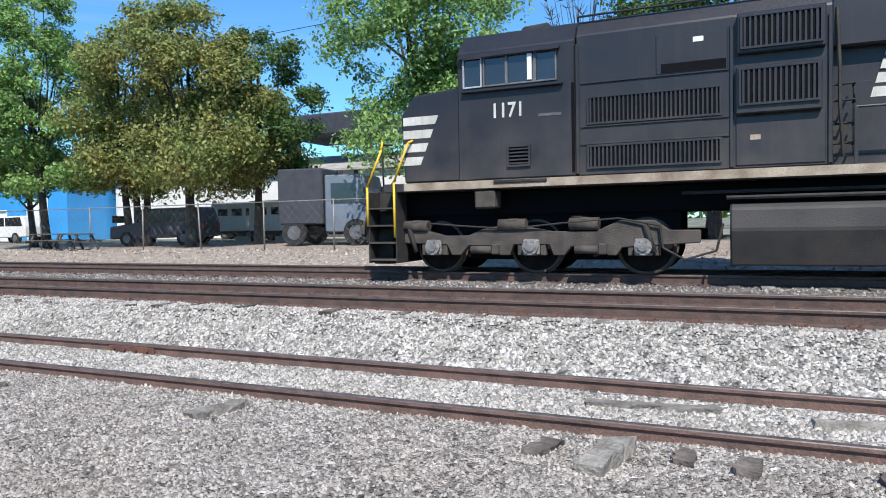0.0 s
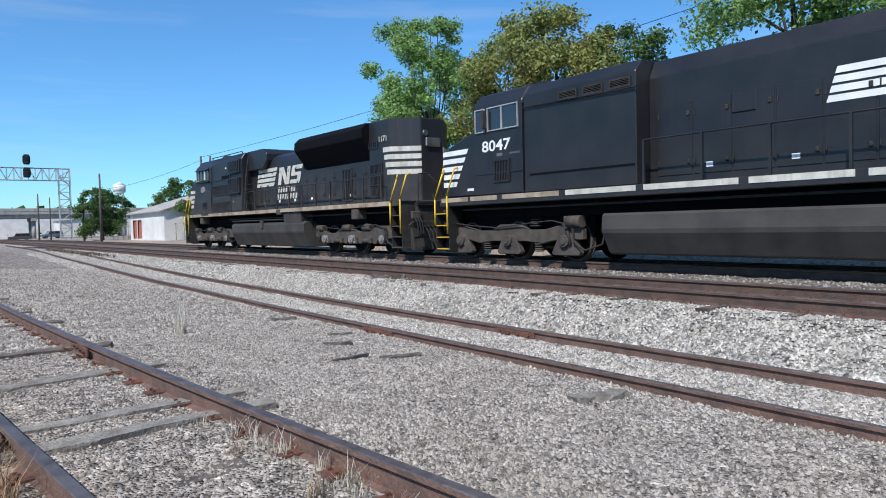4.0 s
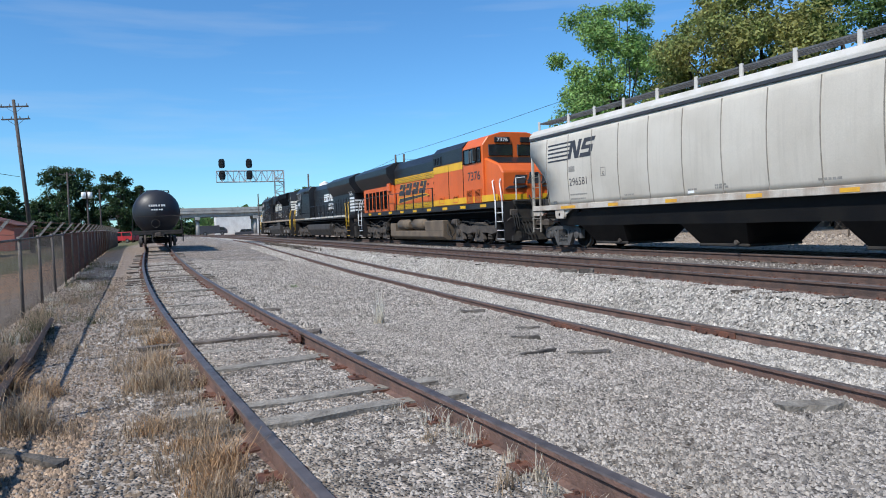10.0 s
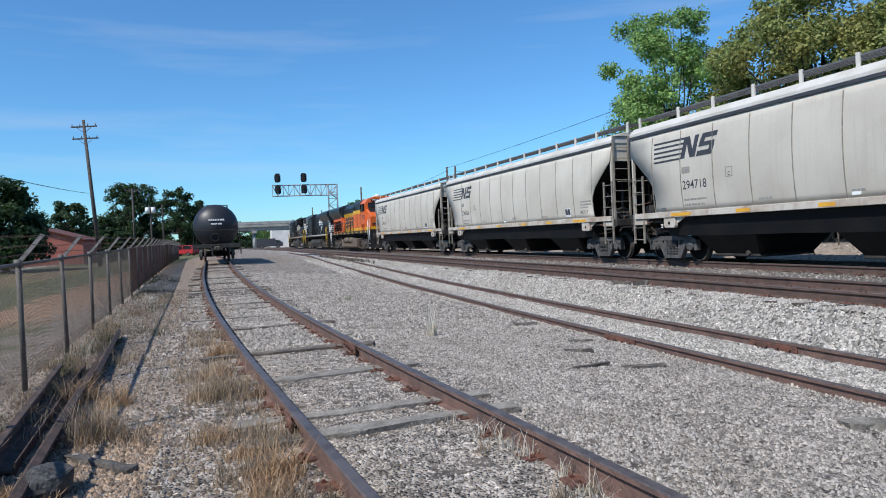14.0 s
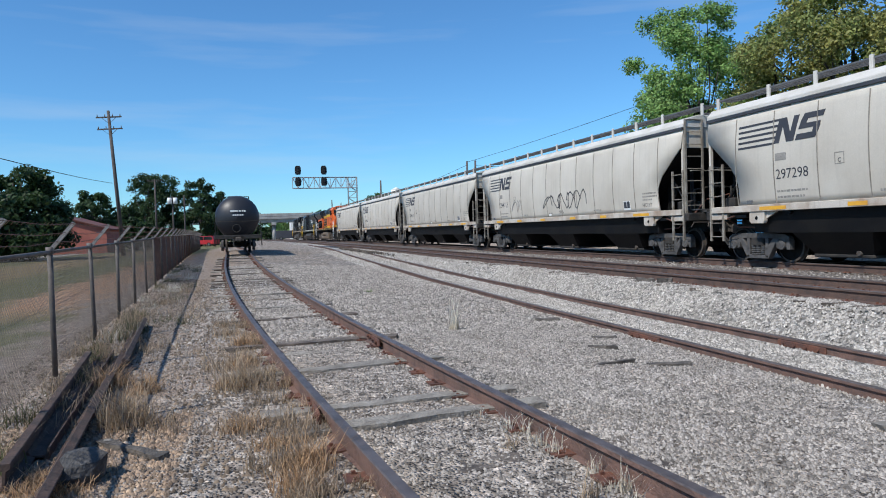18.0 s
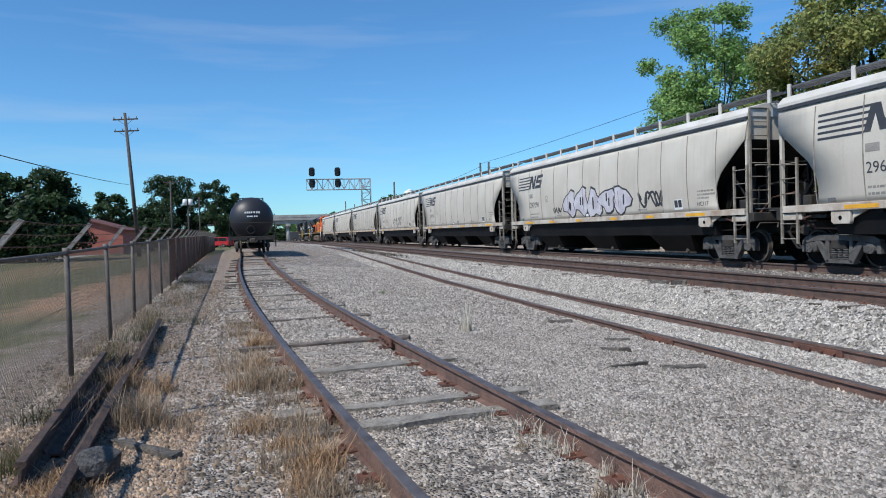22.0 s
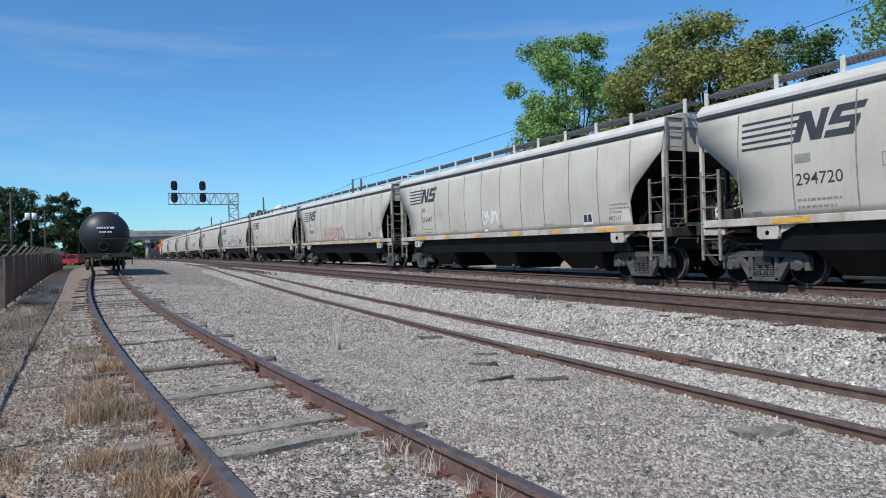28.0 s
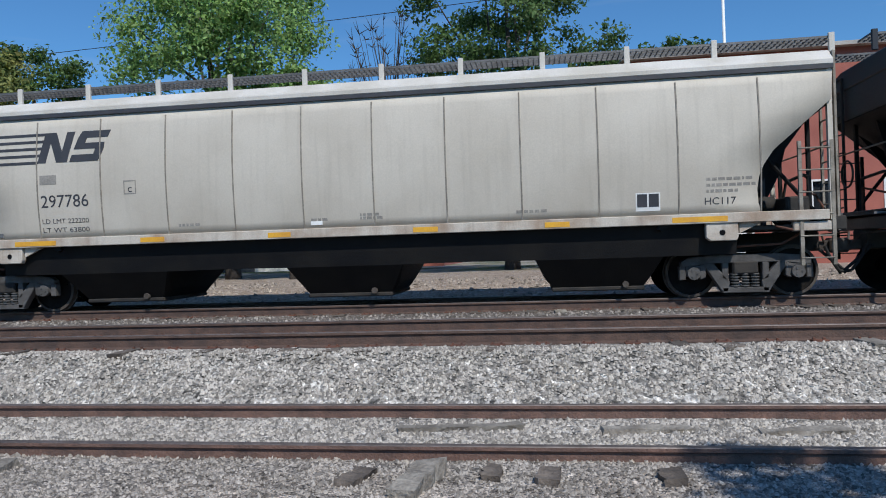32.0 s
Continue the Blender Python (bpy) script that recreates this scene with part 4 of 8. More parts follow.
        part("brake_hose", tube(bmesh.new(), [(X(8.7), -0.38, 0.85), (X(8.8), -0.38, 0.62), (X(8.95), -0.34, 0.40), (X(9.06), -0.30, 0.38)], 0.03), M_RUBBER, h)
        coupler(h, X(9.06), d)
        car_truck(h, X(7.08))
        bm = cyl(bmesh.new(), (X(7.9), -0.9, 1.55), (X(7.9), 0.1, 1.55), 0.2, 12)
        if d < 0:
            part("air_reservoir", bm, M_UNDER2, h)
            part("brake_wheel", hoop(bmesh.new(), (X(8.62), 0.5, 2.2), 0.25, 0.02), M_UNDER, h)
        else:
            bm.free()
    # running boards on the roof
    bm = bmesh.new()
    for s in (-1, 1):
        for k in range(4):
            y = s * (0.45 + 0.17 * k)
            box(bm, HC - 9.0, HC + 9.0, y - 0.008, y + 0.008, 4.45, 4.49)
        for k in range(181):
            x = HC - 9.0 + 0.1 * k
            box(bm, x - 0.006, x + 0.006, min(s * 0.45, s * 0.96), max(s * 0.45, s * 0.96), 4.455, 4.487)
    part("running_board", bm, M_GALV, h, "grey steel grating walkway on the roof")
    bracket_me = link("walkway_bracket", boxes([(-0.05, 0.05, -0.03, 0.03, 4.18, 4.54)], 0.008), M_HOPW)
    for s in (-1, 1):
        for k in range(12):
            x = (HC - 8.95 if k == 0 else HC + 8.95 if k == 11 else HC - 8.5 + 1.545 * k)
            same("walkway_bracket", bracket_me, h, pose(x, s * 0.97, 0))
    part("trough_hatch", prism(bmesh.new(), [(-0.36, 4.24), (-0.36, 4.34), (-0.2, 4.42), (0.2, 4.42), (0.36, 4.34), (0.36, 4.24)], "x", HC - 8.15, HC + 8.15), M_GALV, h, "long grey hatch cover")
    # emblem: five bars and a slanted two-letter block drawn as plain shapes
    em = None
    for k in range(5):
        z = 3.50 - 0.135 * k
        bm = slab(bmesh.new(), [(HN - 7.15 - 0.0 * k, z - 0.055), (HN - 7.15, z), (HN - 5.62 - 0.055 * k, z), (HN - 5.66 - 0.055 * k, z - 0.055)], side_y)
        em = part("emblem_bar", bm, M_INK, h)
    def sh(x, z):
        return (HN - 5.88 + x + 0.30 * (z - 2.92), z)
    for i, poly in enumerate(([(0.0, 2.92), (0.0, 3.50), (0.18, 3.50), (0.18, 2.92)], [(0.05, 3.50), (0.24, 3.50), (0.60, 2.92), (0.41, 2.92)], [(0.47, 2.92), (0.47, 3.50), (0.64, 3.50), (0.64, 2.92)],
                              [(0.75, 3.37), (0.80, 3.50), (1.40, 3.50), (1.38, 3.37)], [(0.72, 3.16), (0.75, 3.38), (0.94, 3.38), (0.91, 3.16)], [(0.72, 3.16), (0.74, 3.27), (1.34, 3.27), (1.36, 3.16)], [(1.17, 3.04), (1.18, 3.17), (1.36, 3.17), (1.34, 3.04)], [(0.70, 2.92), (0.71, 3.05), (1.34, 3.05), (1.30, 2.92)])):
        part("emblem_block", slab(bmesh.new(), [sh(*p) for p in poly], side_y, 0.006 + 0.0006 * i), M_INK, h)
    # stencils that cannot be read: plain bars
    bm = slab(bmesh.new(), [(HN - 5.84, 2.50), (HN - 5.84, 2.68), (HN - 5.48, 2.68), (HN - 5.48, 2.50)], side_y, 0.0035)
    part("owner_mark", bm, M_INKL, h)
    for rows in ([(-5.83 + 0.0, 1.74, 0.95), (-5.83, 1.60, 0.85)], [(6.35, 2.02, 0.8), (6.35, 1.92, 0.85), (6.35, 1.82, 0.5)], [(-0.55, 1.60, 0.3), (0.4, 1.66, 0.42), (0.4, 1.60, 0.42), (-3.2, 1.60, 0.4), (3.3, 1.6, 0.5)]):
        bm = bmesh.new()
        for x, z, w in rows:
            q, xx = random.Random(int(100 * (x + z))), 0.0
            while xx < w - 0.03:
                ww = q.uniform(0.03, 0.12)
                x2 = HC + x + xx + (0.25 if x > 5 else -0.25 if x < -5 else 0)
                slab(bm, [(x2, z), (x2, z + 0.05), (x2 + ww, z + 0.05), (x2 + ww, z)], side_y, 0.003)
                xx += ww + 0.025
        tagged(part("stencil", bm, M_INKL, h), kind="stuff")
    bm = bmesh.new()
    for x0, x1, z0, z1 in ((-4.05, -3.79, 2.49, 2.51), (-4.05, -3.79, 2.25, 2.27), (-4.05, -4.03, 2.25, 2.51), (-3.81, -3.79, 2.25, 2.51)):
        slab(bm, [(HN + x0, z0), (HN + x0, z1), (HN + x1, z1), (HN + x1, z0)], side_y, 0.004)
    part("plate_frame", bm, M_INKL, h)
    lettering("plate_letter", "C", 0.13, HN - 3.96, 2.29, lambda z: side_y(z) - 0.004, M_INK, h)
    bm = slab(bmesh.new(), [(HP + 5.15, 1.55), (HP + 5.15, 1.86), (HP + 5.57, 1.86), (HP + 5.57, 1.55)], side_y, 0.004)
    pl = part("test_panel", bm, M_WHITEC, h, "white framed test panel")
    bm = bmesh.new()
    for a in (5.175, 5.375):
        slab(bm, [(HP + a, 1.62), (HP + a, 1.84), (HP + a + 0.17, 1.84), (HP + a + 0.17, 1.62)], side_y, 0.007)
    part("panel_field", bm, M_INK, pl)
    part("placard_box", boxes([(HN - 6.95, HN - 6.72, -1.53, -1.49, 1.50, 1.60)], 0.01), M_GALV, h)
    part("route_card", boxes([(HC - 0.55, HC - 0.33, -1.535, -1.50, 1.53, 1.60)]), M_WHITEC, h)
    lettering("class_mark", "HC117", 0.17, HP + 6.32, 1.62, lambda z: side_y(z) - 0.004, M_INK, h, span=0.52, bold=0.004)
    return h

def scribble(parent, x, z, w, hgt, n, width, material, seed, label):
    """Loops of spray paint on a hopper's side."""
    r = random.Random(seed)
    bm = bmesh.new()
    for k in range(n):
        cx, ph = x + w * (k + 0.5) / n, r.uniform(0, 6)
        ax, az = w / n * r.uniform(0.4, 0.75), hgt * r.uniform(0.3, 0.5)
        pts = [(cx + ax * math.sin(a * 0.5 * r.uniform(0.98, 1.02) + ph), z + hgt / 2 + az * math.sin(a * 0.5 * (1.5 + 0.5 * (k % 3)))) for a in range(0, 11)]
        for (x0, z0), (x1, z1) in zip(pts, pts[1:]):
            d = Vector((x1 - x0, z1 - z0))
            if d.length < 1e-3:
                continue
            q = Vector((-d.y, d.x)).normalized() * width / 2
            slab(bm, [(x0 - q.x, z0 - q.y), (x0 + q.x, z0 + q.y), (x1 + q.x, z1 + q.y), (x1 - q.x, z1 - q.y)], side_y, r.uniform(0.004, 0.008))
    return tagged(part("graffiti", bm, material, parent, label), label=label, kind="stuff")

def bubble(parent, x, z, w, hgt, n, mats, seed, label):
    """Rounded overlapping spray-painted letter blocks with a dark outline."""
    r = random.Random(seed)
    for lay, (grow, material, off) in enumerate(((0.07, mats[0], 0.005), (0.0, mats[1], 0.010))):
        bm = bmesh.new()
        r.seed(seed)
        for k in range(n):
            cx, cz = x + w * (k + 0.5) / n, z + hgt / 2 + r.uniform(-0.08, 0.08) * hgt
            a0, rx, rz = r.uniform(0, 6), w / n * 0.53, hgt * r.uniform(0.40, 0.52)
            pts = []
            for i in range(14):
                a = 2 * math.pi * i / 14
                q = 1 + 0.22 * math.sin(3 * a + a0) + 0.1 * math.sin(5 * a + 2 * a0)
                pts.append((cx + (rx + grow) * q * math.cos(a), cz + (rz + grow) * q * math.sin(a)))
            slab(bm, pts, side_y, off + 0.0012 * k)
        g = tagged(part("graffiti", bm, material, parent), label=label, kind="stuff")
    bm = bmesh.new()
    for k in range(n):
        cx = x + w * (k + 0.5) / n
        for q in range(2):
            xx = cx + r.uniform(-0.12, 0.12) * w / n
            zz = z + hgt * r.uniform(0.25, 0.5)
            slab(bm, [(xx, zz), (xx + 0.03, zz + hgt * 0.3), (xx + 0.09, zz + hgt * 0.32), (xx + 0.06, zz)], side_y, 0.03)
    tagged(part("graffiti_stroke", bm, mats[0], parent), kind="stuff")
M_SPRAYB = mat("black_spray_paint", (0.05, 0.05, 0.055), rough=0.6)
M_SPRAYW = mat("silver_white_spray_paint", (0.62, 0.60, 0.62), (0.48, 0.44, 0.50), rough=0.45, scale=2)
M_SPRAYR = mat("faded_red_spray_paint", (0.42, 0.17, 0.15), (0.50, 0.32, 0.27), rough=0.7)
M_SPRAYP = mat("washed_out_pink_spray_paint", (0.52, 0.36, 0.31), (0.50, 0.42, 0.36), rough=0.7)
M_SPRAYG = mat("grey_spray_paint", (0.22, 0.21, 0.20), (0.30, 0.28, 0.27), rough=0.7)

hopper = build_hopper()
NUMBERS = ["296581", "296426", "294718", "294113", "297298", "297091", "296570", "296656", "296447", "294720", "296534", "297786"]
TONES = {3: "tan-tinged", 5: "pale grey", 10: "tan-tinged"}
hoppers = [hopper] + [copy_thing(hopper, Matrix()) for _ in range(11)]
for _k, _h in enumerate(hoppers):
    lettering("car_number", NUMBERS[_k], 0.34, HN - 5.83, 2.06, lambda z: side_y(z) - 0.004, M_INK, _h, span=1.02, bold=0.002)
scribble(hoppers[3], HC - 4.6, 1.75, 1.2, 0.6, 2, 0.035, M_SPRAYG, 3, "thin grey spray-painted tag")
scribble(hoppers[3], HC - 0.9, 1.72, 3.6, 0.75, 5, 0.045, M_SPRAYB, 8, "thin black spray-painted tag")
bubble(hoppers[5], HC - 2.4, 1.55, 5.2, 0.95, 5, (M_SPRAYB, M_SPRAYW), 5, "large silver bubble letters of graffiti")
scribble(hoppers[5], HC - 3.5, 1.7, 0.8, 0.3, 3, 0.05, M_SPRAYB, 9, "small black tag")
scribble(hoppers[5], HC + 3.4, 1.65, 1.4, 0.6, 3, 0.08, M_SPRAYB, 10, "black spray-painted tag")
bubble(hoppers[7], HC - 2.75, 1.56, 4.0, 0.72, 7, (M_SPRAYR, M_SPRAYP), 11, "faded red spray-painted letters")
scribble(hoppers[8], HC - 0.6, 1.75, 1.0, 0.55, 3, 0.05, M_WHITEC, 12, "white spray-painted tag")
for _o in list(hoppers[11].children):
    if _o.name.startswith("stencil") and min(v.co.x for v in _o.data.vertices) < HC - 5:
        bpy.data.objects.remove(_o)
lettering("limit_mark", "LD LMT 222200", 0.13, HN - 5.83, 1.75, lambda z: side_y(z) - 0.004, M_INK, hoppers[11], span=1.0, bold=0.0)
lettering("weight_mark", "LT WT 63800", 0.13, HN - 5.83, 1.58, lambda z: side_y(z) - 0.004, M_INK, hoppers[11], span=1.0, bold=0.0)
for _k, _l in ((3, "pale grey covered hopper car tagged with thin black graffiti"), (5, "pale grey covered hopper car with large silver graffiti letters"), (7, "pale grey covered hopper car with faded red graffiti"), (8, "pale grey covered hopper car with a small white tag"), (2, "tan-tinged grey covered hopper car with rust streaks"), (9, "tan-tinged grey covered hopper car, dusty sides"), (11, "clean pale grey covered hopper car with dark emblem")):
    tagged(hoppers[_k], label=_l)

TALL = 1.03
def stretch(car, done):
    """Everything above the trucks stands a little taller."""
    for o in car.children_recursive:
        if o.name.startswith("truck") or (o.parent and o.parent.name.startswith("truck")) or o.data.name in done:
            continue
        done.add(o.data.name)
        o.data.transform(Matrix.Diagonal((1, 1, TALL, 1)))
_done = set()
for _h in hoppers:
    stretch(_h, _done)

# ---- locomotives ----
def loco_truck(lp, x, style, root, spot):
    """Three-axle truck: frame, boxes, cylinders, springs, dampers and wheelsets."""
    um = M_UNDER
    ax = (-1.98, 0.0, 2.02)
    bm = bmesh.new()
    if style == "emd":
        prof = [(-2.75, 0.60), (-2.75, 0.84), (-2.3, 0.88), (-1.75, 0.74), (-1.25, 0.74), (-0.85, 0.90), (-0.25, 0.92), (0.4, 0.80), (1.2, 0.80), (1.6, 0.98), (2.2, 0.98), (2.45, 0.80), (2.95, 0.80), (2.95, 0.58), (1.65, 0.50), (1.55, 0.36), (1.40, 0.36), (1.30, 0.52), (0.75, 0.52), (0.62, 0.36), (0.42, 0.36), (0.34, 0.56), (-0.34, 0.56), (-0.42, 0.36), (-0.62, 0.36), (-0.72, 0.54), (-1.25, 0.54), (-1.42, 0.36), (-1.60, 0.36), (-1.70, 0.56)]
    else:
        prof = [(-2.55, 0.62), (-2.55, 0.82), (-1.9, 0.92), (-1.3, 0.80), (-0.7, 0.80), (-0.35, 0.95), (0.35, 0.95), (0.7, 0.80), (1.3, 0.80), (1.9, 0.92), (2.55, 0.82), (2.55, 0.55), (1.6, 0.52), (1.2, 0.44), (0.7, 0.50), (-0.7, 0.50), (-1.2, 0.44), (-1.6, 0.52)]
    prism(bm, [(x + u, v) for u, v in prof], "y", -1.18, -1.02, 0.015)
    for a in ax:
        w = 0.30 if style == "emd" else 0.34
        foot = 0.24 if style == "emd" else 0.5
        if style == "emd":
            for s in (-1, 1):
                box(bm, x + a + s * 0.22 - 0.05, x + a + s * 0.22 + 0.05, -1.16, -1.02, 0.36, 0.68, 0.01)
        else:
            prism(bm, [(x + a - 0.22, 0.66), (x + a + 0.22, 0.66), (x + a + 0.46, 0.22), (x + a + 0.40, 0.16), (x + a - 0.40, 0.16), (x + a - 0.46, 0.22)], "y", -1.20, -1.03, 0.015)
    mirrored(bm)
    fr = lp("truck_frame", bm, um, root, "grimy three-axle truck frame")
    for a in ax:
        bm = bmesh.new()
        box(bm, x + a - 0.16, x + a + 0.16, -1.22, -1.0, 0.36, 0.66, 0.03)
        cyl(bm, (x + a, -1.20, 0.52), (x + a, -1.28, 0.52), 0.15, 14)
        cyl(bm, (x + a, -1.26, 0.52), (x + a, -1.31, 0.52), 0.085, 10)
        for k in range(6):
            c, s = 0.115 * math.cos(k * 1.047), 0.115 * math.sin(k * 1.047)
            cyl(bm, (x + a + c, -1.27, 0.52 + s), (x + a + c, -1.295, 0.52 + s), 0.016, 5)
        mirrored(bm)
        lp("axle_box", bm, M_HUB if style == "emd" else M_UNDER, fr)
    for a in (-0.95, 1.05) if style == "emd" else (-2.4, 2.35):
        bm = bmesh.new()
        if style == "emd":
            cyl(bm, (x + a - 0.22, -1.24, 0.47), (x + a + 0.20, -1.24, 0.47), 0.075, 10)
            box(bm, x + a + 0.2, x + a + 0.34, -1.30, -1.14, 0.38, 0.58, 0.02)
        else:
            cyl(bm, (x + a - 0.22, -1.2, 0.98), (x + a + 0.22, -1.2, 0.98), 0.15, 12)
            box(bm, x + a - 0.3, x + a - 0.2, -1.3, -1.1, 0.80, 1.12, 0.02)
        mirrored(bm)
        lp("brake_cylinder", bm, M_UNDER, fr)
    for a in (-2.35, -0.35, 1.0) if style == "emd" else (-0.95, 1.05):
        bm = bmesh.new()
        if style == "emd":
            cyl(bm, (x + a - 0.28, -1.14, 0.93), (x + a + 0.25, -1.14, 0.93), 0.12, 10)
            box(bm, x + a - 0.1, x + a + 0.1, -1.24, -1.04, 0.84, 1.05, 0.03)
        else:
            for j in range(5):
                cyl(bm, (x + a, -1.1, 0.24 + 0.06 * j), (x + a, -1.1, 0.27 + 0.06 * j), 0.12, 10)
        mirrored(bm)
        lp("sand_fitting" if style == "emd" else "spring", bm, M_UNDER, fr)
    bm = bmesh.new()
    for k in range(4):
        cyl(bm, (x + 0.85, -1.0, 0.88 + 0.055 * k), (x + 0.85, -1.0, 0.91 + 0.055 * k), 0.17 - 0.012 * k, 12)
    mirrored(bm)
    lp("rubber_spring", bm, M_UNDER2, fr)
    bm = tube(bmesh.new(), [(x - 2.2, -1.22, 1.0), (x - 1.4, -1.25, 0.93), (x - 0.4, -1.22, 0.86), (x + 0.6, -1.25, 0.95), (x + 1.6, -1.22, 1.02), (x + 2.3, -1.24, 0.88)], 0.018)
    tube(bm, [(x + 2.3, -1.25, 0.9), (x + 2.35, -1.27, 0.5), (x + 2.7, -1.27, 0.3), (x + 3.2, -1.25, 0.45), (x + 3.3, -1.22, 0.9)], 0.022)
    cyl(bm, (x + 2.05, -1.2, 0.9), (x + 2.2, -1.22, 0.42), 0.05, 8)
    cyl(bm, (x - 2.5, -1.2, 0.9), (x - 2.35, -1.22, 0.42), 0.05, 8)
    lp("sand_pipe", bm, M_UNDER2, fr)
    for a in ax:
        spot(fr, x + a)
    # motor block in the black that stands for shade between the wheels
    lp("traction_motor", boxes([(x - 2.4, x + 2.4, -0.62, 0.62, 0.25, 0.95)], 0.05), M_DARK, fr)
    # added black plate that darkens the gap above the wheels
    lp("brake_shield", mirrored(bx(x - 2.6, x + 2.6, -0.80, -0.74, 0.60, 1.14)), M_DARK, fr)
    return fr

def stairs(lp, root, x0, x1, body, tread_mat, rail_mat, front):
    """End steps with four treads, side plates and two bent handrails."""
    lo, hi = min(x0, x1), max(x0, x1)
    st = lp("step_well", mirrored(bx(lo + 0.03, hi - 0.03, -1.08, -1.05, 0.22, 1.62)), body, root, "grimy black end steps")
    for a in (lo, hi - 0.03):
        lp("step_side", mirrored(bx(a, a + 0.03, -1.52, -1.05, 0.22, 1.62)), body, st)
    for k in range(4):
        z = 0.26 + 0.34 * k
        bm = boxes([(lo, hi, -1.52, -1.12, z, z + 0.035)], 0.006)
        mirrored(bm)
        lp("step_tread", bm, body if k else M_UNDER, st)
        bm = boxes([(lo + 0.02, hi - 0.02, -1.535, -1.515, z + 0.004, z + 0.03)])
        lp("tread_edge", bm, tread_mat, st)
    for x, lean in ((lo + 0.02, -1), (hi - 0.02, 1)):
        d = 0.30 * front
        pts = [(x, -1.57, 0.95), (x, -1.57, 1.72), (x + d, -1.50, 2.45), (x + d, -1.45, 2.62)]
        if lean == front:
            pts = [(x, -1.57, 0.72), (x, -1.57, 1.80), (x + d, -1.52, 2.55), (x + d + 0.06 * front, -1.42, 2.60)]
        bm = tube(bmesh.new(), pts, 0.024, 8)
        mirrored(bm)
        lp("handrail", bm, rail_mat, root, "bent tubular handrail")
    return st

def grille(lp, root, x0, x1, z0, z1, y, slats, up=True, material=M_UNDER2, label="louvred intake grille"):
    # black backing holds the shade behind the slats
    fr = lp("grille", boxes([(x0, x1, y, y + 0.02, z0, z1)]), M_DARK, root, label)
    t = 0.035
    bm = boxes([(x0 - t, x1 + t, y - 0.03, y, z1, z1 + t), (x0 - t, x1 + t, y - 0.03, y, z0 - t, z0), (x0 - t, x0, y - 0.03, y, z0, z1), (x1, x1 + t, y - 0.03, y, z0, z1)])
    lp("grille_frame", bm, material, fr)
    bm = bmesh.new()
    for k in range(slats):
        if up:
            x = x0 + (x1 - x0) * (k + 0.5) / slats
            box(bm, x - 0.3 * (x1 - x0) / slats, x + 0.12 * (x1 - x0) / slats, y - 0.022, y - 0.004, z0, z1)
        else:
            z = z0 + (z1 - z0) * (k + 0.5) / slats
            box(bm, x0, x1, y - 0.022, y - 0.004, z - 0.28 * (z1 - z0) / slats, z + 0.12 * (z1 - z0) / slats)
    lp("grille_slat", bm, material, fr)
    return fr

def window(lp, root, x0, x1, z0, z1, y, bars=(), frame_mat=M_UNDER2):
    g = lp("cab_window", boxes([(x0, x1, y - 0.004, y + 0.02, z0, z1)]), M_GLASS, root, "dark cab side window")
    t = 0.028
    rows = [(x0 - t, x1 + t, y - 0.035, y, z1, z1 + t), (x0 - t, x1 + t, y - 0.035, y, z0 - t, z0), (x0 - t, x0, y - 0.035, y, z0, z1), (x1, x1 + t, y - 0.035, y, z0, z1)]
    rows += [(b - 0.025, b + 0.025, y - 0.03, y, z0, z1) for b in bars]
    lp("window_frame", boxes(rows), frame_mat, g)
    return g

def hood_doors(lp, root, x0, x1, n, z0, z1, y, material, light=None):
    w = (x1 - x0) / n
    for k in range(n):
        a = x0 + w * k
        d = lp("hood_door", boxes([(a + 0.02, a + w - 0.02, y - 0.018, y, z0, z1)], 0.008), material, root)
        for z in (z0 + 0.25, z1 - 0.25):
            lp("latch", box(bmesh.new(), a + w - 0.13, a + w - 0.06, y - 0.045, y - 0.018, z - 0.05, z + 0.05, 0.01), M_UNDER2, d)
            lp("hinge", cyl(bmesh.new(), (a + 0.05, y - 0.03, z - 0.06), (a + 0.05, y - 0.03, z + 0.06), 0.014, 5), M_UNDER2, d)
        if light and k % 2 == 1:
            lp("decal", boxes([(a + 0.3, a + 0.45, y - 0.022, y - 0.018, z0 + 0.12, z0 + 0.22)]), light, d)

def side_rail(lp, root, x0, x1, n, material, z=2.62, base=1.78):
    bm = tube(bmesh.new(), [(x0, -1.5, z), (x1, -1.5, z)], 0.02, 6)
    mirrored(bm)
    hr = lp("side_handrail", bm, material, root, "long side handrail")
    for k in range(n):
        x = x0 + (x1 - x0) * k / (n - 1)
        bm = boxes([(x - 0.025, x + 0.025, -1.53, -1.48, base - 0.12, z)])
        mirrored(bm)
        lp("stanchion", bm, material, hr)

def make_loco(style, paint, label, rev, length):
    root = thing("locomotive", label, "locomotive", "locomotives of the train")
    def lp(name, bm, material, parent, lab=""):
        if rev:
            for v in bm.verts:
                v.co.x = length - v.co.x
            bmesh.ops.reverse_faces(bm, faces=bm.faces)
        return part(name, bm, material, parent, lab)
    def spot(fr, x):
        wheelset(fr, WHEEL_LOCO, length - x if rev else x, 0.52)
    return root, lp, spot

def stripes(lp, root, x0, x1, z0, z1, n, y, material, slant=0.0):
    h = (z1 - z0) / (2 * n - 1)
    for k in range(n):
        a = z0 + 2 * h * k
        bm = slab(bmesh.new(), [(x0, a), (x0, a + h * 1.25), (x1 + slant * (a + h * 1.25 - z0), a + h * 1.25), (x1 + slant * (a - z0), a)], y)
        lp("stripe", bm, material, root)

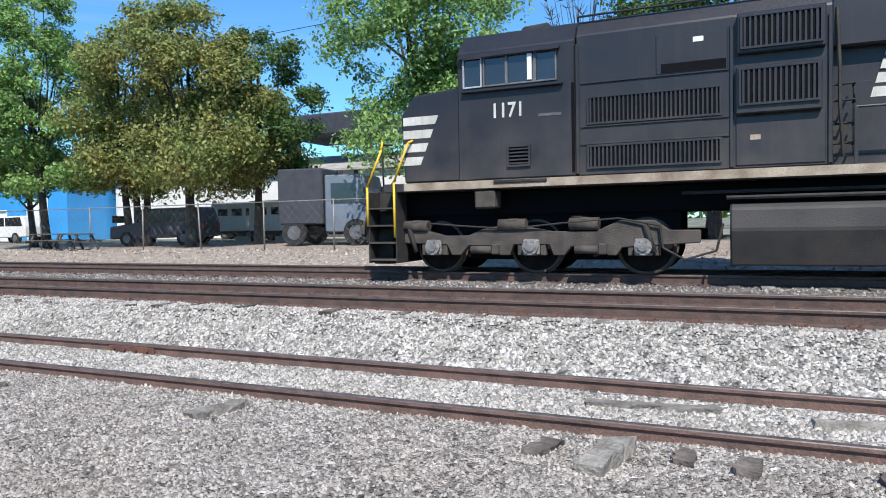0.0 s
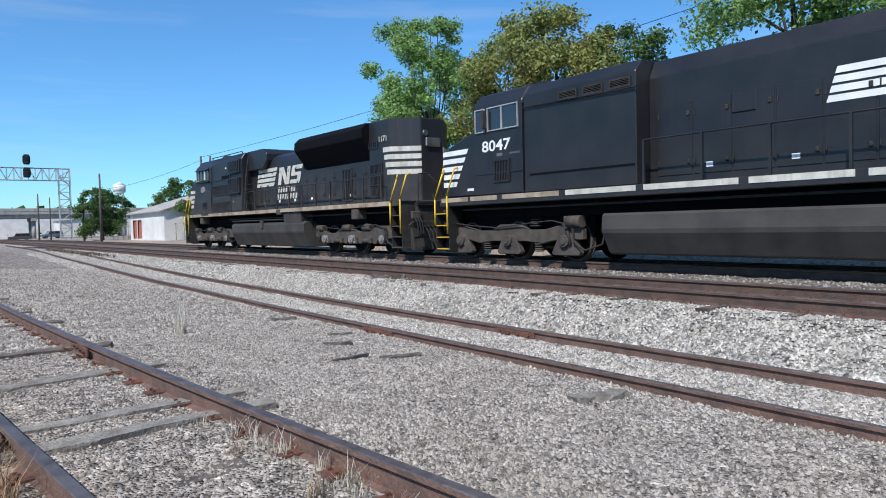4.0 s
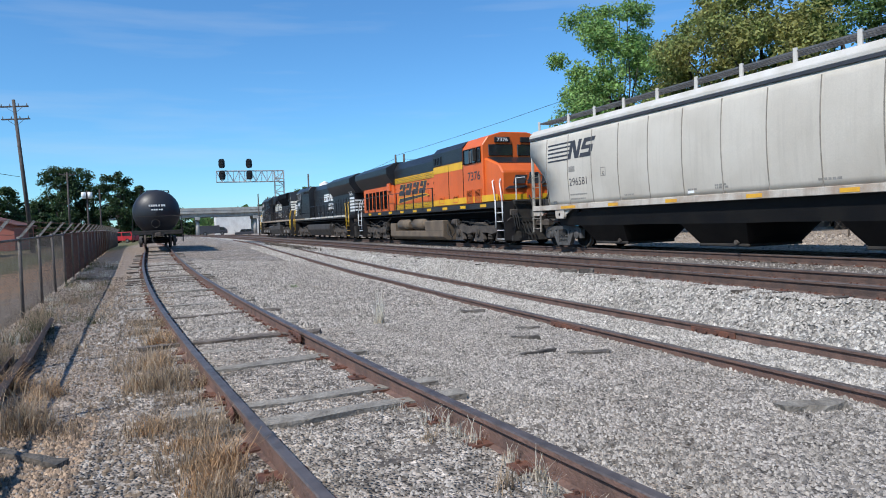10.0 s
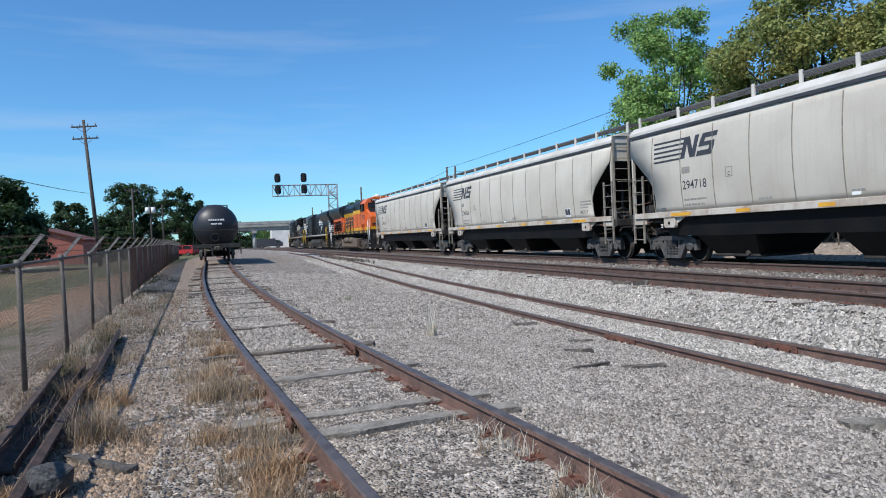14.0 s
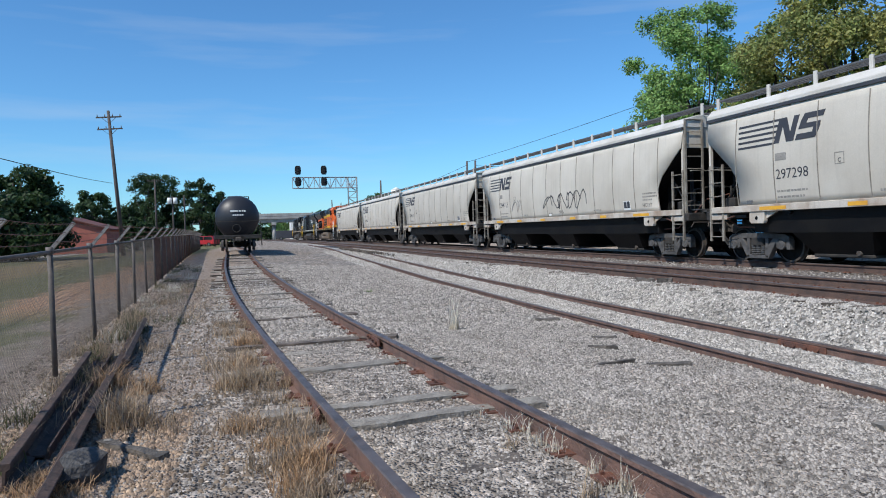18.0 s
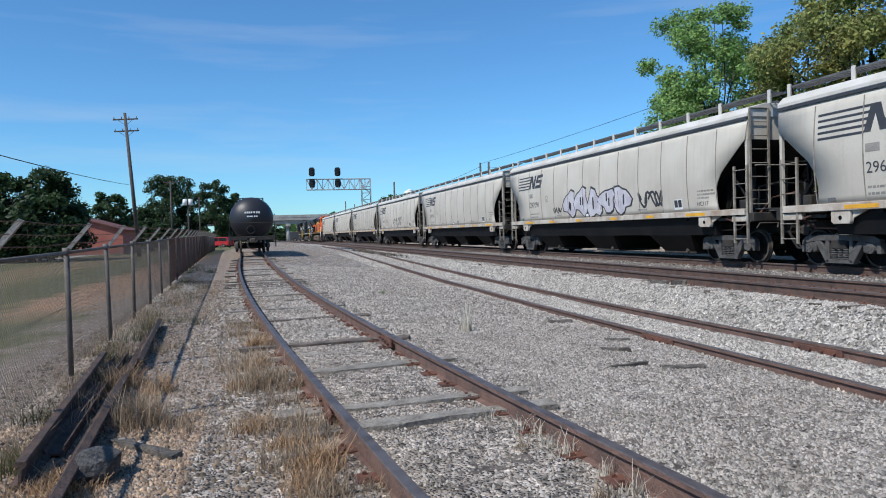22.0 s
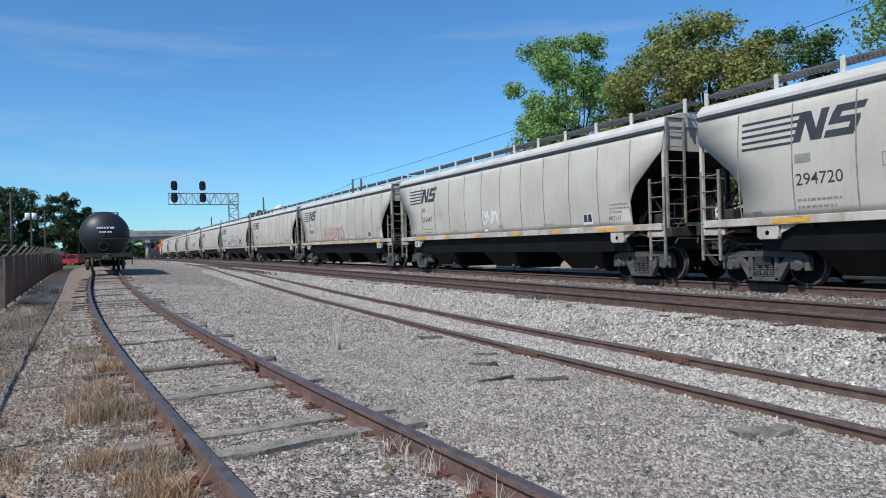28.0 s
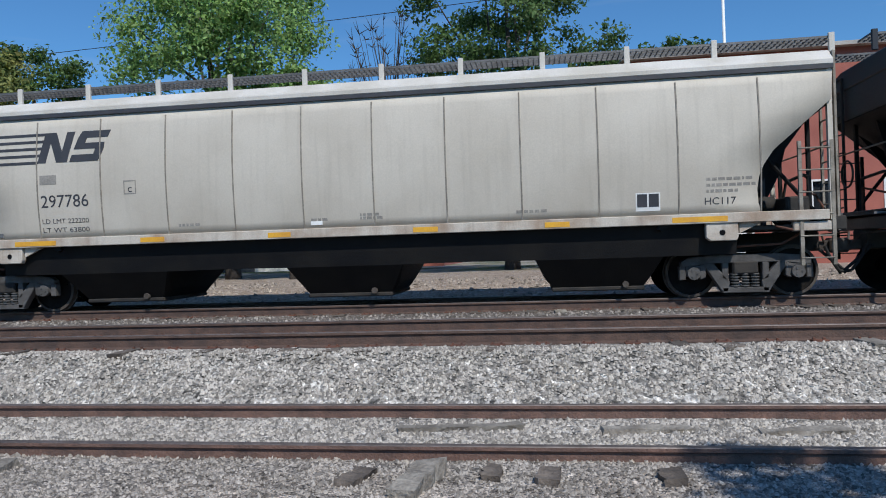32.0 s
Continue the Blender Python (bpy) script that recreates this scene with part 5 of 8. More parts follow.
def emblem(lp, root, x, z, w, h, y, material, bars=4):
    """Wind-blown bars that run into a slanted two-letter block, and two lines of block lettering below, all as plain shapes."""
    bh = h / (2 * bars - 1)
    for k in range(bars):
        a = z + 2 * bh * k
        x0, x1 = x + 0.30 * (a - z), x + w * 0.42 + 0.5 * (a - z)
        lp("emblem_bar", slab(bmesh.new(), [(x0, a), (x0 + 0.04, a + bh * 1.45), (x1 + 0.12, a + bh * 1.45), (x1, a)], y), material, root)
    def sh(u, v):
        return (x + w * 0.52 + u * w * 0.50 + 0.28 * v * h, z + v * h)
    for i, poly in enumerate(([(0.0, 0.0), (0.0, 1.0), (0.14, 1.0), (0.14, 0.0)], [(0.04, 1.0), (0.19, 1.0), (0.47, 0.0), (0.32, 0.0)], [(0.37, 0.0), (0.37, 1.0), (0.50, 1.0), (0.50, 0.0)],
                              [(0.57, 0.78), (0.60, 1.0), (1.02, 1.0), (1.0, 0.78)], [(0.56, 0.42), (0.57, 0.80), (0.71, 0.80), (0.70, 0.42)], [(0.56, 0.42), (0.57, 0.61), (0.97, 0.61), (0.98, 0.42)], [(0.83, 0.20), (0.84, 0.43), (0.98, 0.43), (0.97, 0.20)], [(0.53, 0.0), (0.54, 0.22), (0.97, 0.22), (0.94, 0.0)])):
        lp("emblem_block", slab(bmesh.new(), [sh(*p) for p in poly], y, 0.006 + 0.0006 * i), material, root)

def word_blocks(lp, root, x, z, w, h, n, y, material, seed):
    """A word that stands for a company's name: plain slanted blocks."""
    cw, s = w / n, 0.25 * h
    for k in range(n):
        a = x + cw * k
        lp("lettering_block", slab(bmesh.new(), [(a, z), (a + s, z + h), (a + s + 0.58 * cw, z + h), (a + 0.58 * cw, z)], y), material, root)

def horn(lp, root, x, z):
    bm = boxes([(x - 0.1, x + 0.1, -0.08, 0.08, z, z + 0.12)])
    for d, y in ((-1, -0.2), (-1, 0.0), (1, 0.2), (1, -0.1)):
        cyl(bm, (x + 0.05 * d, y, z + 0.18), (x + 0.45 * d, y, z + 0.2), 0.03, 8, 0.09)
    box(bm, x - 0.08, x + 0.08, -0.25, 0.25, z + 0.1, z + 0.2)
    lp("air_horn", bm, M_SIGBLK, root, "black cluster air horn")

def pilot(lp, root, x, d, material):
    """End plate, plough, coupler, hoses and cut lever. d: +1 at the leading end."""
    bm = prism(bmesh.new(), [(x, 0.18), (x + 0.45 * d, 0.18), (x + 0.5 * d, 0.9), (x + 0.15 * d, 0.9)], "y", -1.2, 1.2, 0.02)
    lp("snow_plough", bm, M_UNDER2, root, "black pilot plate")
    lp("end_beam", boxes([(min(x + 0.1 * d, x + 0.45 * d), max(x + 0.1 * d, x + 0.45 * d), -1.0, 1.0, 0.9, 1.78)], 0.03), M_UNDER2, root)
    bm = boxes([(min(x - 0.55 * d, x + 0.3 * d), max(x - 0.55 * d, x + 0.3 * d), -0.09, 0.09, 0.76, 0.95)], 0.02)
    box(bm, x - 0.75 * d - 0.18, x - 0.75 * d + 0.18, -0.18, 0.18, 0.72, 0.99, 0.05)
    box(bm, min(x - 0.6 * d, x - 0.5 * d), max(x - 0.6 * d, x - 0.5 * d), -0.06, 0.06, 0.78, 0.92)
    lp("coupler", bm, M_UNDER, root)
    lp("anti_climber", boxes([(min(x + 0.02 * d, x + 0.3 * d), max(x + 0.02 * d, x + 0.3 * d), -1.0, 1.0, 1.62 + 0.05 * k, 1.645 + 0.05 * k) for k in range(3)]), M_UNDER2, root)
    lp("cut_lever", tube(bmesh.new(), [(x - 0.08 * d, -1.45, 0.98), (x - 0.1 * d, -1.3, 1.1), (x - 0.1 * d, -0.25, 1.08), (x - 0.25 * d, -0.1, 0.9)], 0.018), M_UNDER, root)
    lp("jumper_cable", tube(bmesh.new(), [(x + 0.1 * d, -0.35, 1.95), (x - 0.2 * d, -0.38, 1.5), (x - 0.5 * d, -0.36, 1.38), (x - 0.8 * d, -0.34, 1.5)], 0.03), M_RUBBER, root, "black jumper cable")
    for y in (-0.92, 0.92):
        lp("end_handrail", tube(bmesh.new(), [(x + 0.12 * d, y, 1.78), (x + 0.10 * d, y, 2.62), (x + 0.12 * d, y * 0.55, 2.66)], 0.02), M_UNDER2 if material is not M_ORANGE else M_WHITEC, root)
        lp("chain", tube(bmesh.new(), [(x + 0.10 * d, y * 0.55, 2.60), (x + 0.08 * d, y * 0.25, 2.38), (x + 0.08 * d, 0, 2.32)], 0.012), M_GALV, root)
    for y in (-1.1, 1.1):
        lp("hose_rack", boxes([(min(x - 0.02 * d, x + 0.1 * d), max(x - 0.02 * d, x + 0.1 * d), y - 0.16, y + 0.16, 1.18, 1.42)], 0.02), M_UNDER, root)
        for k in range(3):
            yy = y - 0.1 + 0.1 * k
            lp("air_hose", tube(bmesh.new(), [(x, yy, 1.25), (x - 0.16 * d, yy, 1.1), (x - 0.2 * d, yy * 0.97, 0.75), (x - 0.12 * d, yy * 0.95, 0.6)], 0.024), M_RUBBER, root)
    for y in (-0.75, -0.6, -0.45, 0.45, 0.6, 0.75):
        bm = tube(bmesh.new(), [(x + 0.05 * d, y, 0.95), (x - 0.12 * d, y, 0.8), (x - 0.22 * d, y * 0.95, 0.5), (x - 0.3 * d, y * 0.8, 0.42)], 0.025)
        lp("air_hose", bm, M_RUBBER, root)

def emd_loco():
    L = 21.6
    root, lp, spot = make_loco("emd", M_LOCO, "dirty black diesel locomotive with white stripes leading the train", False, L)
    hood, cabm = -0.98, -1.50
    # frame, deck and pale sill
    # inset frame, the deck's shade painted in as black
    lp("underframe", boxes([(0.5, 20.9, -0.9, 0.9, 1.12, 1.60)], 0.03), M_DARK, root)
    lp("deck", boxes([(0.45, 21.0, -1.52, 1.52, 1.60, 1.77)], 0.015), M_LOCO, root)
    lp("sill_stripe", boxes([(0.9, 20.4, -1.532, -1.518, 1.62, 1.765)]), M_SILL, root, "worn pale stripe along the frame")
    # nose
    bm = prism(bmesh.new(), [(0.86, 1.77), (0.80, 3.10), (1.10, 3.46), (2.10, 3.54), (2.10, 1.77)], "y", -1.42, 1.42, 0.04)
    lp("nose", bm, M_LOCO, root, "black blunt nose")
    lp("nose_door", boxes([(0.80, 0.86, -0.35, 0.35, 1.9, 3.0)], 0.01), M_LOCO, root)
    stripes(lp, root, 0.86, 1.22, 2.12, 3.02, 4, -1.424, M_WHITE, 0.42)
    # cab
    prof = [(-1.50, 1.77), (-1.50, 4.14), (-1.14, 4.52), (-0.5, 4.66), (0.5, 4.66), (1.14, 4.52), (1.50, 4.14), (1.50, 1.77)]
    cab = lp("cab", prism(bmesh.new(), prof, "x", 2.05, 4.26, 0.02), M_LOCO, root, "black crew cab")
    lp("windshield", boxes([(2.02, 2.05, -1.25, 1.25, 3.58, 4.1)]), M_GLASS, root)
    window(lp, root, 2.20, 2.52, 3.50, 4.00, -1.505, (), M_ALU)
    window(lp, root, 2.60, 3.92, 3.50, 4.00, -1.505, (3.02, 3.55), M_GALV)
    lp("open_window", boxes([(3.42, 3.50, -1.56, -1.51, 3.52, 3.98)]), M_WHITEC, root)
    lp("sun_visor", prism(bmesh.new(), [(-1.50, 4.04), (-1.62, 4.00), (-1.50, 4.10)], "x", 2.1, 4.0), M_LOCO, root)
    lp("window_ledge", boxes([(2.15, 4.05, -1.60, -1.50, 3.38, 3.43)], 0.01), M_LOCO, root)
    lp("door_seam", boxes([(4.20, 4.25, -1.515, -1.49, 1.85, 3.4)]), M_DARK, root)
    bm = slab(bmesh.new(), [(2.35, 1.80), (2.75, 2.52), (4.2, 2.55), (4.2, 1.80)], -1.504, 0.012)
    lp("battery_box_cover", bm, M_LOCO, root)
    grille(lp, root, 3.05, 3.42, 2.02, 2.34, -1.53, 5, False, M_LOCO, "small louvre")
    lettering("road_number", "1171", 0.37, 2.76, 2.90, -1.506, M_WHITE, root, span=0.53)
    lp("class_mark", slab(bmesh.new(), [(3.60, 2.86), (3.60, 2.91), (4.02, 2.91), (4.02, 2.86)], -1.503), M_GALV, root)
    # wide equipment section behind the cab
    prof2 = [(-1.48, 1.77), (-1.48, 4.20), (-1.30, 4.48), (1.30, 4.48), (1.48, 4.20), (1.48, 1.77)]
    lp("equipment_cabinet", prism(bmesh.new(), prof2, "x", 4.28, 8.20, 0.02), M_LOCO, root, "black equipment cabinet")
    grille(lp, root, 4.50, 6.60, 1.92, 2.26, -1.49, 30, True, M_LOCO)
    grille(lp, root, 4.50, 6.60, 2.68, 3.10, -1.49, 30, True, M_LOCO)
    lp("filter_box", boxes([(6.86, 8.10, -1.60, -1.48, 3.56, 4.20)], 0.02), M_LOCO, root)
    grille(lp, root, 6.94, 8.02, 3.66, 4.12, -1.61, 14, True, M_LOCO, "projecting upper filter grille")
    lp("grab_rail", tube(bmesh.new(), [(4.3, -1.36, 4.46), (4.3, -1.40, 4.54), (8.1, -1.40, 4.54), (8.1, -1.36, 4.46)], 0.02), M_LOCO, root)
    for z in (3.35, 2.60, 2.30):
        lp("panel_ridge", boxes([(4.36, 6.74, -1.505, -1.48, z, z + 0.03)], 0.006), M_LOCO, root)
    lp("cab_antenna_dome", prism(bmesh.new(), [(2.9, 4.62), (3.0, 4.80), (3.5, 4.82), (3.7, 4.62)], "y", -0.4, 0.4, 0.03), M_UNDER2, root)
    lp("sill_step", boxes([(2.75, 3.75, -1.56, -1.50, 1.70, 1.76)], 0.01), M_UNDER2, root)
    lp("filter_box", boxes([(6.84, 8.05, -1.62, -1.48, 2.62, 3.36)], 0.02), M_LOCO, root)
    grille(lp, root, 6.92, 7.98, 2.78, 3.30, -1.63, 14, True, M_LOCO, "projecting filter grille")
    lp("access_panel", boxes([(6.84, 8.10, -1.50, -1.48, 1.82, 2.60)], 0.01), M_LOCO, root)
    lp("access_panel", boxes([(5.62, 6.72, -1.50, -1.48, 3.38, 4.04)], 0.01), M_LOCO, root)
    # flat black strip painted for the dark inside of the opening
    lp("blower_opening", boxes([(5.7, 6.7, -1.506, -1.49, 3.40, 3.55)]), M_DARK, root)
    lp("warning_decal", boxes([(6.20, 6.36, -1.506, -1.50, 3.86, 3.94)]), M_WHITEC, root)
    lp("warning_decal", boxes([(7.05, 7.20, -1.506, -1.50, 2.22, 2.30)]), M_SILL, root)
    for x in (4.30, 6.78, 8.16):
        lp("panel_batten", boxes([(x - 0.03, x + 0.03, -1.515, -1.48, 1.80, 4.05)], 0.01), M_LOCO, root)
    bm = tube(bmesh.new(), [(8.28, -1.2, 4.2), (8.3, -1.35, 3.2), (8.3, -1.4, 2.6), (8.35, -1.35, 1.9)], 0.03)
    for z in (2.1, 2.4, 2.75, 3.0):
        tube(bm, [(8.22, -1.3, z), (8.5, -1.4, z), (8.5, -1.1, z)], 0.018)
    lp("conduit", bm, M_UNDER2, root)
    # long hood
    prof3 = [(hood, 1.77), (hood, 3.82), (hood + 0.10, 4.04), (hood + 0.35, 4.20), (-hood - 0.35, 4.20), (-hood - 0.10, 4.04), (-hood, 3.82), (-hood, 1.77)]
    lp("long_hood", prism(bmesh.new(), prof3, "x", 8.2, 19.6, 0.02), M_LOCO, root, "long black engine hood")
    lp("roof_hatch", prism(bmesh.new(), [(8.2, 3.6), (8.2, 4.50), (9.9, 4.50), (10.3, 4.26), (10.3, 3.95), (9.9, 3.6)], "y", -1.2, 1.2, 0.03), M_LOCO, root)
    hood_doors(lp, root, 8.5, 18.9, 14, 1.95, 3.08, hood, M_LOCO, M_WHITEC)
    hood_doors(lp, root, 10.4, 13.6, 4, 3.14, 3.66, hood, M_LOCO)
    emblem(lp, root, 8.75, 2.82, 4.3, 0.74, hood - 0.02, M_WHITE)
    word_blocks(lp, root, 10.95, 2.50, 1.75, 0.22, 7, hood - 0.02, M_WHITE, 1)
    word_blocks(lp, root, 10.85, 2.20, 2.0, 0.22, 8, hood - 0.02, M_WHITE, 2)
    horn(lp, root, 11.6, 4.20)
    # radiator with wide overhang
    prof4 = [(-hood * 0.0 - 0.98, 3.25), (-1.52, 3.98), (-1.52, 4.30), (-1.30, 4.50), (1.30, 4.50), (1.52, 4.30), (1.52, 3.98), (0.98, 3.25)]
    # shade of the down-facing flare put into the whole part's black
    lp("radiator", prism(bmesh.new(), prof4, "x", 13.70, 18.75, 0.02), M_DARK, root, "flared radiator overhang")
    bm = bmesh.new()
    for x in (14.8, 16.2, 17.6):
        cyl(bm, (x, 0, 4.50), (x, 0, 4.58), 0.6, 20)
    lp("radiator_fan", bm, M_UNDER2, root)
    grille(lp, root, 16.55, 17.20, 1.95, 3.05, hood - 0.02, 6, True, M_LOCO, "rusty engine-room grille")
    # rear block
    plan = [(18.75, -1.22), (19.98, -1.22), (20.72, -0.45), (20.72, 0.45), (19.98, 1.22), (18.75, 1.22)]
    lp("rear_hood", prism(bmesh.new(), plan, "z", 1.77, 4.50, 0.03), M_LOCO, root, "black rear hood end with slanted corners")
    for j in range(3):
        grille(lp, root, 18.85, 19.55, 1.98 + 0.38 * j, 2.27 + 0.38 * j, -1.23, 9, True, M_LOCO, "radiator shutter")
    for k in range(4):
        grille(lp, root, 18.82 + 0.13 * k, 18.90 + 0.13 * k, 3.62, 3.80, -1.23, 5, False, M_LOCO, "small vent")
    for k in range(4):
        z0 = 2.66 + 0.25 * k
        for s in (1, -1):
            e = 19.62 + 0.07 * (3 - k)
            pts = [(e, -1.226 * s), (19.985, -1.226 * s), (20.722, -0.456 * s), (20.715, -0.446 * s), (19.98, -1.216 * s), (e, -1.216 * s)]
            lp("stripe", prism(bmesh.new(), pts, "z", z0, z0 + 0.16), M_WHITE, root)
    lp("class_light", cyl(bmesh.new(), (20.70, -0.3, 4.0), (20.78, -0.3, 4.0), 0.1, 10), M_STEEL, root)
    lettering("rear_number", "1171", 0.26, 19.42, 3.78, -1.25, M_WHITE, root, span=0.46)
    lp("headlight", boxes([(20.71, 20.80, -0.3, 0.3, 3.55, 3.85)], 0.03), M_STEEL, root)
    # tank and boxes under the frame
    tank = [(-1.48, 1.14), (-1.50, 0.80), (-1.22, 0.20), (1.22, 0.20), (1.50, 0.80), (1.48, 1.14), (1.35, 1.22), (-1.35, 1.22)]
    tk = lp("fuel_tank", prism(bmesh.new(), tank, "x", 6.75, 14.2, 0.03), M_TANK, root, "long grimy fuel tank")
    lp("filler_cap", boxes([(10.2, 10.42, -1.56, -1.46, 0.98, 1.28)], 0.02), M_UNDER, tk)
    lp("equipment_box", boxes([(12.40, 13.95, -1.46, -0.9, 1.14, 1.60)], 0.02), M_TANK, root)
    lp("junction_box", boxes([(11.85, 12.25, -1.54, -1.4, 1.52, 1.76)], 0.02), M_UNDER, root)
    lp("sand_box", boxes([(2.35, 2.75, -1.50, -1.1, 1.25, 1.58)], 0.03), M_UNDER, root)
    lp("sand_box", boxes([(17.9, 18.35, -1.50, -1.1, 1.22, 1.58)], 0.03), M_UNDER, root)
    bm = bmesh.new()
    tube(bm, [(6.7, -1.4, 1.32), (14.0, -1.4, 1.32)], 0.035)
    tube(bm, [(6.0, -1.3, 1.42), (20.0, -1.3, 1.42)], 0.03)
    lp("brake_pipe", bm, M_UNDER2, root)
    loco_truck(lp, 3.34, "emd", root, spot)
    loco_truck(lp, 17.42, "emd", root, spot)
    stairs(lp, root, 0.08, 0.72, M_UNDER2, M_UNDER, M_YEL, 1)
    stairs(lp, root, 20.45, 21.05, M_UNDER2, M_UNDER, M_YEL, 1)
    pilot(lp, root, 0.0, 1, M_LOCO)
    pilot(lp, root, L - 0.35, -1, M_LOCO)
    side_rail(lp, root, 8.5, 19.9, 11, M_LOCO)
    return root

def ge_loco(style):
    """style ge: black; geo: orange and yellow with a black roof, running cab last."""
    L = 21.0
    o = style == "geo"
    P = M_ORANGE if o else M_LOCO2
    RF = M_LOCO2
    root, lp, spot = make_loco(style, P, "orange locomotive with yellow bands and black roof coupled cab last" if o else "glossy black diesel locomotive with white emblem, second in the train", o, L)
    sign = 1
    def word(name, text, size, x, z, y, m, span):
        return lettering(name, text, size, (L - x - span) if o else x, z, y, m, root, span=span)
    hood = -1.02
    # shade under the deck put into the frame's black
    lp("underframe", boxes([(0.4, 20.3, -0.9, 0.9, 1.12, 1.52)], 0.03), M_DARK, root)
    lp("deck", boxes([(0.2, 20.5, -1.52, 1.52, 1.50, 1.74)], 0.015), M_LOCO2, root)
    if o:
        for k in range(9):
            lp("reflector_strip", boxes([(1.5 + 2.0 * k, 2.05 + 2.0 * k, -1.53, -1.518, 1.56, 1.68)]), M_OYEL, root, "yellow reflective strip")
    else:
        for a, b in ((0.3, 1.5), (1.6, 2.7), (2.9, 4.9), (5.1, 7.1), (7.3, 9.4), (9.6, 11.4), (11.6, 13.6), (13.8, 15.6), (15.8, 18.0), (18.2, 19.2)):
            lp("sill_stripe", boxes([(a, b, -1.532, -1.518, 1.61, 1.73)]), M_SILL if a < 5 else M_WHITE, root, "pale frame stripe")
    # nose and cab
    lp("nose", prism(bmesh.new(), [(0.28, 1.74), (0.24, 2.90), (0.55, 3.20), (1.80, 3.58), (1.80, 1.74)], "y", -1.40, 1.40, 0.05), P, root, "sloping nose")
    lp("nose_door", boxes([(0.21, 0.27, -0.35, 0.35, 1.85, 2.8)], 0.01), P, root)
    prof = [(-1.50, 1.74), (-1.50, 4.10), (-1.22, 4.46), (-0.6, 4.64), (0.6, 4.64), (1.22, 4.46), (1.50, 4.10), (1.50, 1.74)]
    lp("cab", prism(bmesh.new(), prof, "x", 1.75, 3.68, 0.03), P, root, "crew cab")
    for s in (-1, 1):
        lp("windshield", boxes([(1.715, 1.75, 0.12 * s if s > 0 else -1.22, 1.22 if s > 0 else -0.12, 3.66, 4.12)], 0.02), M_GLASS, root, "split windscreen")
    bm = boxes([(1.66, 1.74, -0.95, -0.25, 4.20, 4.42)], 0.02)
    lp("number_board", mirrored(bm), M_SIGBLK, root)
    window(lp, root, 1.90, 2.24, 3.45, 4.02, -1.505, (), M_ALU if not o else M_DARK)
    window(lp, root, 2.40, 3.52, 3.45, 4.02, -1.505, (2.93,), M_ALU if not o else M_DARK)
    lp("mirror", boxes([(2.28, 2.36, -1.66, -1.52, 3.50, 3.98)], 0.01), M_UNDER2, root)
    if o:
        lp("seat_back", boxes([(2.78, 3.02, -1.53, -1.51, 3.46, 3.95)]), M_GALV, root)
    if o:
        lp("anti_glare_panel", prism(bmesh.new(), [(0.80, 3.28), (1.79, 3.585), (1.79, 3.605), (0.80, 3.30)], "y", -1.25, 1.25), M_LOCO2, root, "black panel under the windscreen")
        for k in range(3):
            a = -0.95 + 0.62 * k
            lp("lettering_block", prism(bmesh.new(), [(a, 2.42), (a + 0.5, 2.42), (a + 0.62, 2.76), (a + 0.12, 2.76)], "x", 0.20, 0.236), M_INK, root)
        lp("swoosh", prism(bmesh.new(), [(-1.30, 2.22), (1.0, 2.30), (1.25, 2.36), (-1.1, 2.34)], "x", 0.21, 0.25), M_INK, root, "dark tapering wedge")
        lp("yellow_band", boxes([(0.225, 0.27, -1.38, 1.38, 1.80, 2.02)]), M_OYEL, root)
        lp("nose_window", boxes([(0.18, 0.24, -0.22, 0.22, 2.62, 2.86)], 0.03), M_GLASS, root)
    if not o:
        stripes(lp, root, 0.27, 0.85, 2.05, 3.05, 5, -1.404, M_WHITEC, 0.55)
        grille(lp, root, 2.62, 3.18, 2.10, 2.62, -1.51, 9, True, P, "small cab louvre")
        lp("class_mark", slab(bmesh.new(), [(2.70, 2.74), (2.70, 2.82), (2.92, 2.82), (2.92, 2.74)], -1.503), M_GALV, root)
        lp("class_mark", slab(bmesh.new(), [(3.20, 2.76), (3.20, 2.81), (3.58, 2.81), (3.58, 2.76)], -1.503), M_GALV, root)
        lp("panel_ledge", boxes([(1.9, 3.66, -1.52, -1.49, 2.30, 2.335)]), M_LOCO2, root)
        lp("pale_decal", boxes([(1.35, 1.62, -1.408, -1.40, 1.90, 1.97)]), M_WHITEC, root)
    word("road_number", "7376" if o else "8047", 0.50 if o else 0.40, 1.98 if o else 2.12, 2.72 if o else 2.90, -1.506, M_INK if o else M_WHITEC, 1.22 if o else 1.12)
    if o:
        me, w = letters("7376", 0.2)
        for v in me.vertices:
            v.co = (L - 1.655, -0.85 + v.co.x * 0.5 / w, 4.24 + v.co.y)
        me.materials.append(M_WHITEC)
        nb = new("board_number", me)
        nb.parent = root
    # equipment section
    prof2 = [(-1.48, 1.74), (-1.48, 4.16), (-1.25, 4.42), (1.25, 4.42), (1.48, 4.16), (1.48, 1.74)]
    lp("equipment_cabinet", prism(bmesh.new(), prof2, "x", 3.70, 7.10, 0.02), P, root, "full-width equipment cabinet")
    lp("panel_seam", boxes([(3.67, 3.72, -1.50, -1.47, 1.8, 4.0)]), M_DARK, root)
    if not o:
        lp("panel_ledge", boxes([(3.9, 7.05, -1.50, -1.47, 2.16, 2.20)]), M_DARK, root)
        for k in range(3):
            grille(lp, root, 4.95 + 0.75 * k, 5.45 + 0.75 * k, 3.88, 4.02, -1.485, 4, False, M_UNDER2)
        bm = tube(bmesh.new(), [(3.75, -1.53, 3.86), (7.15, -1.53, 3.80)], 0.022)
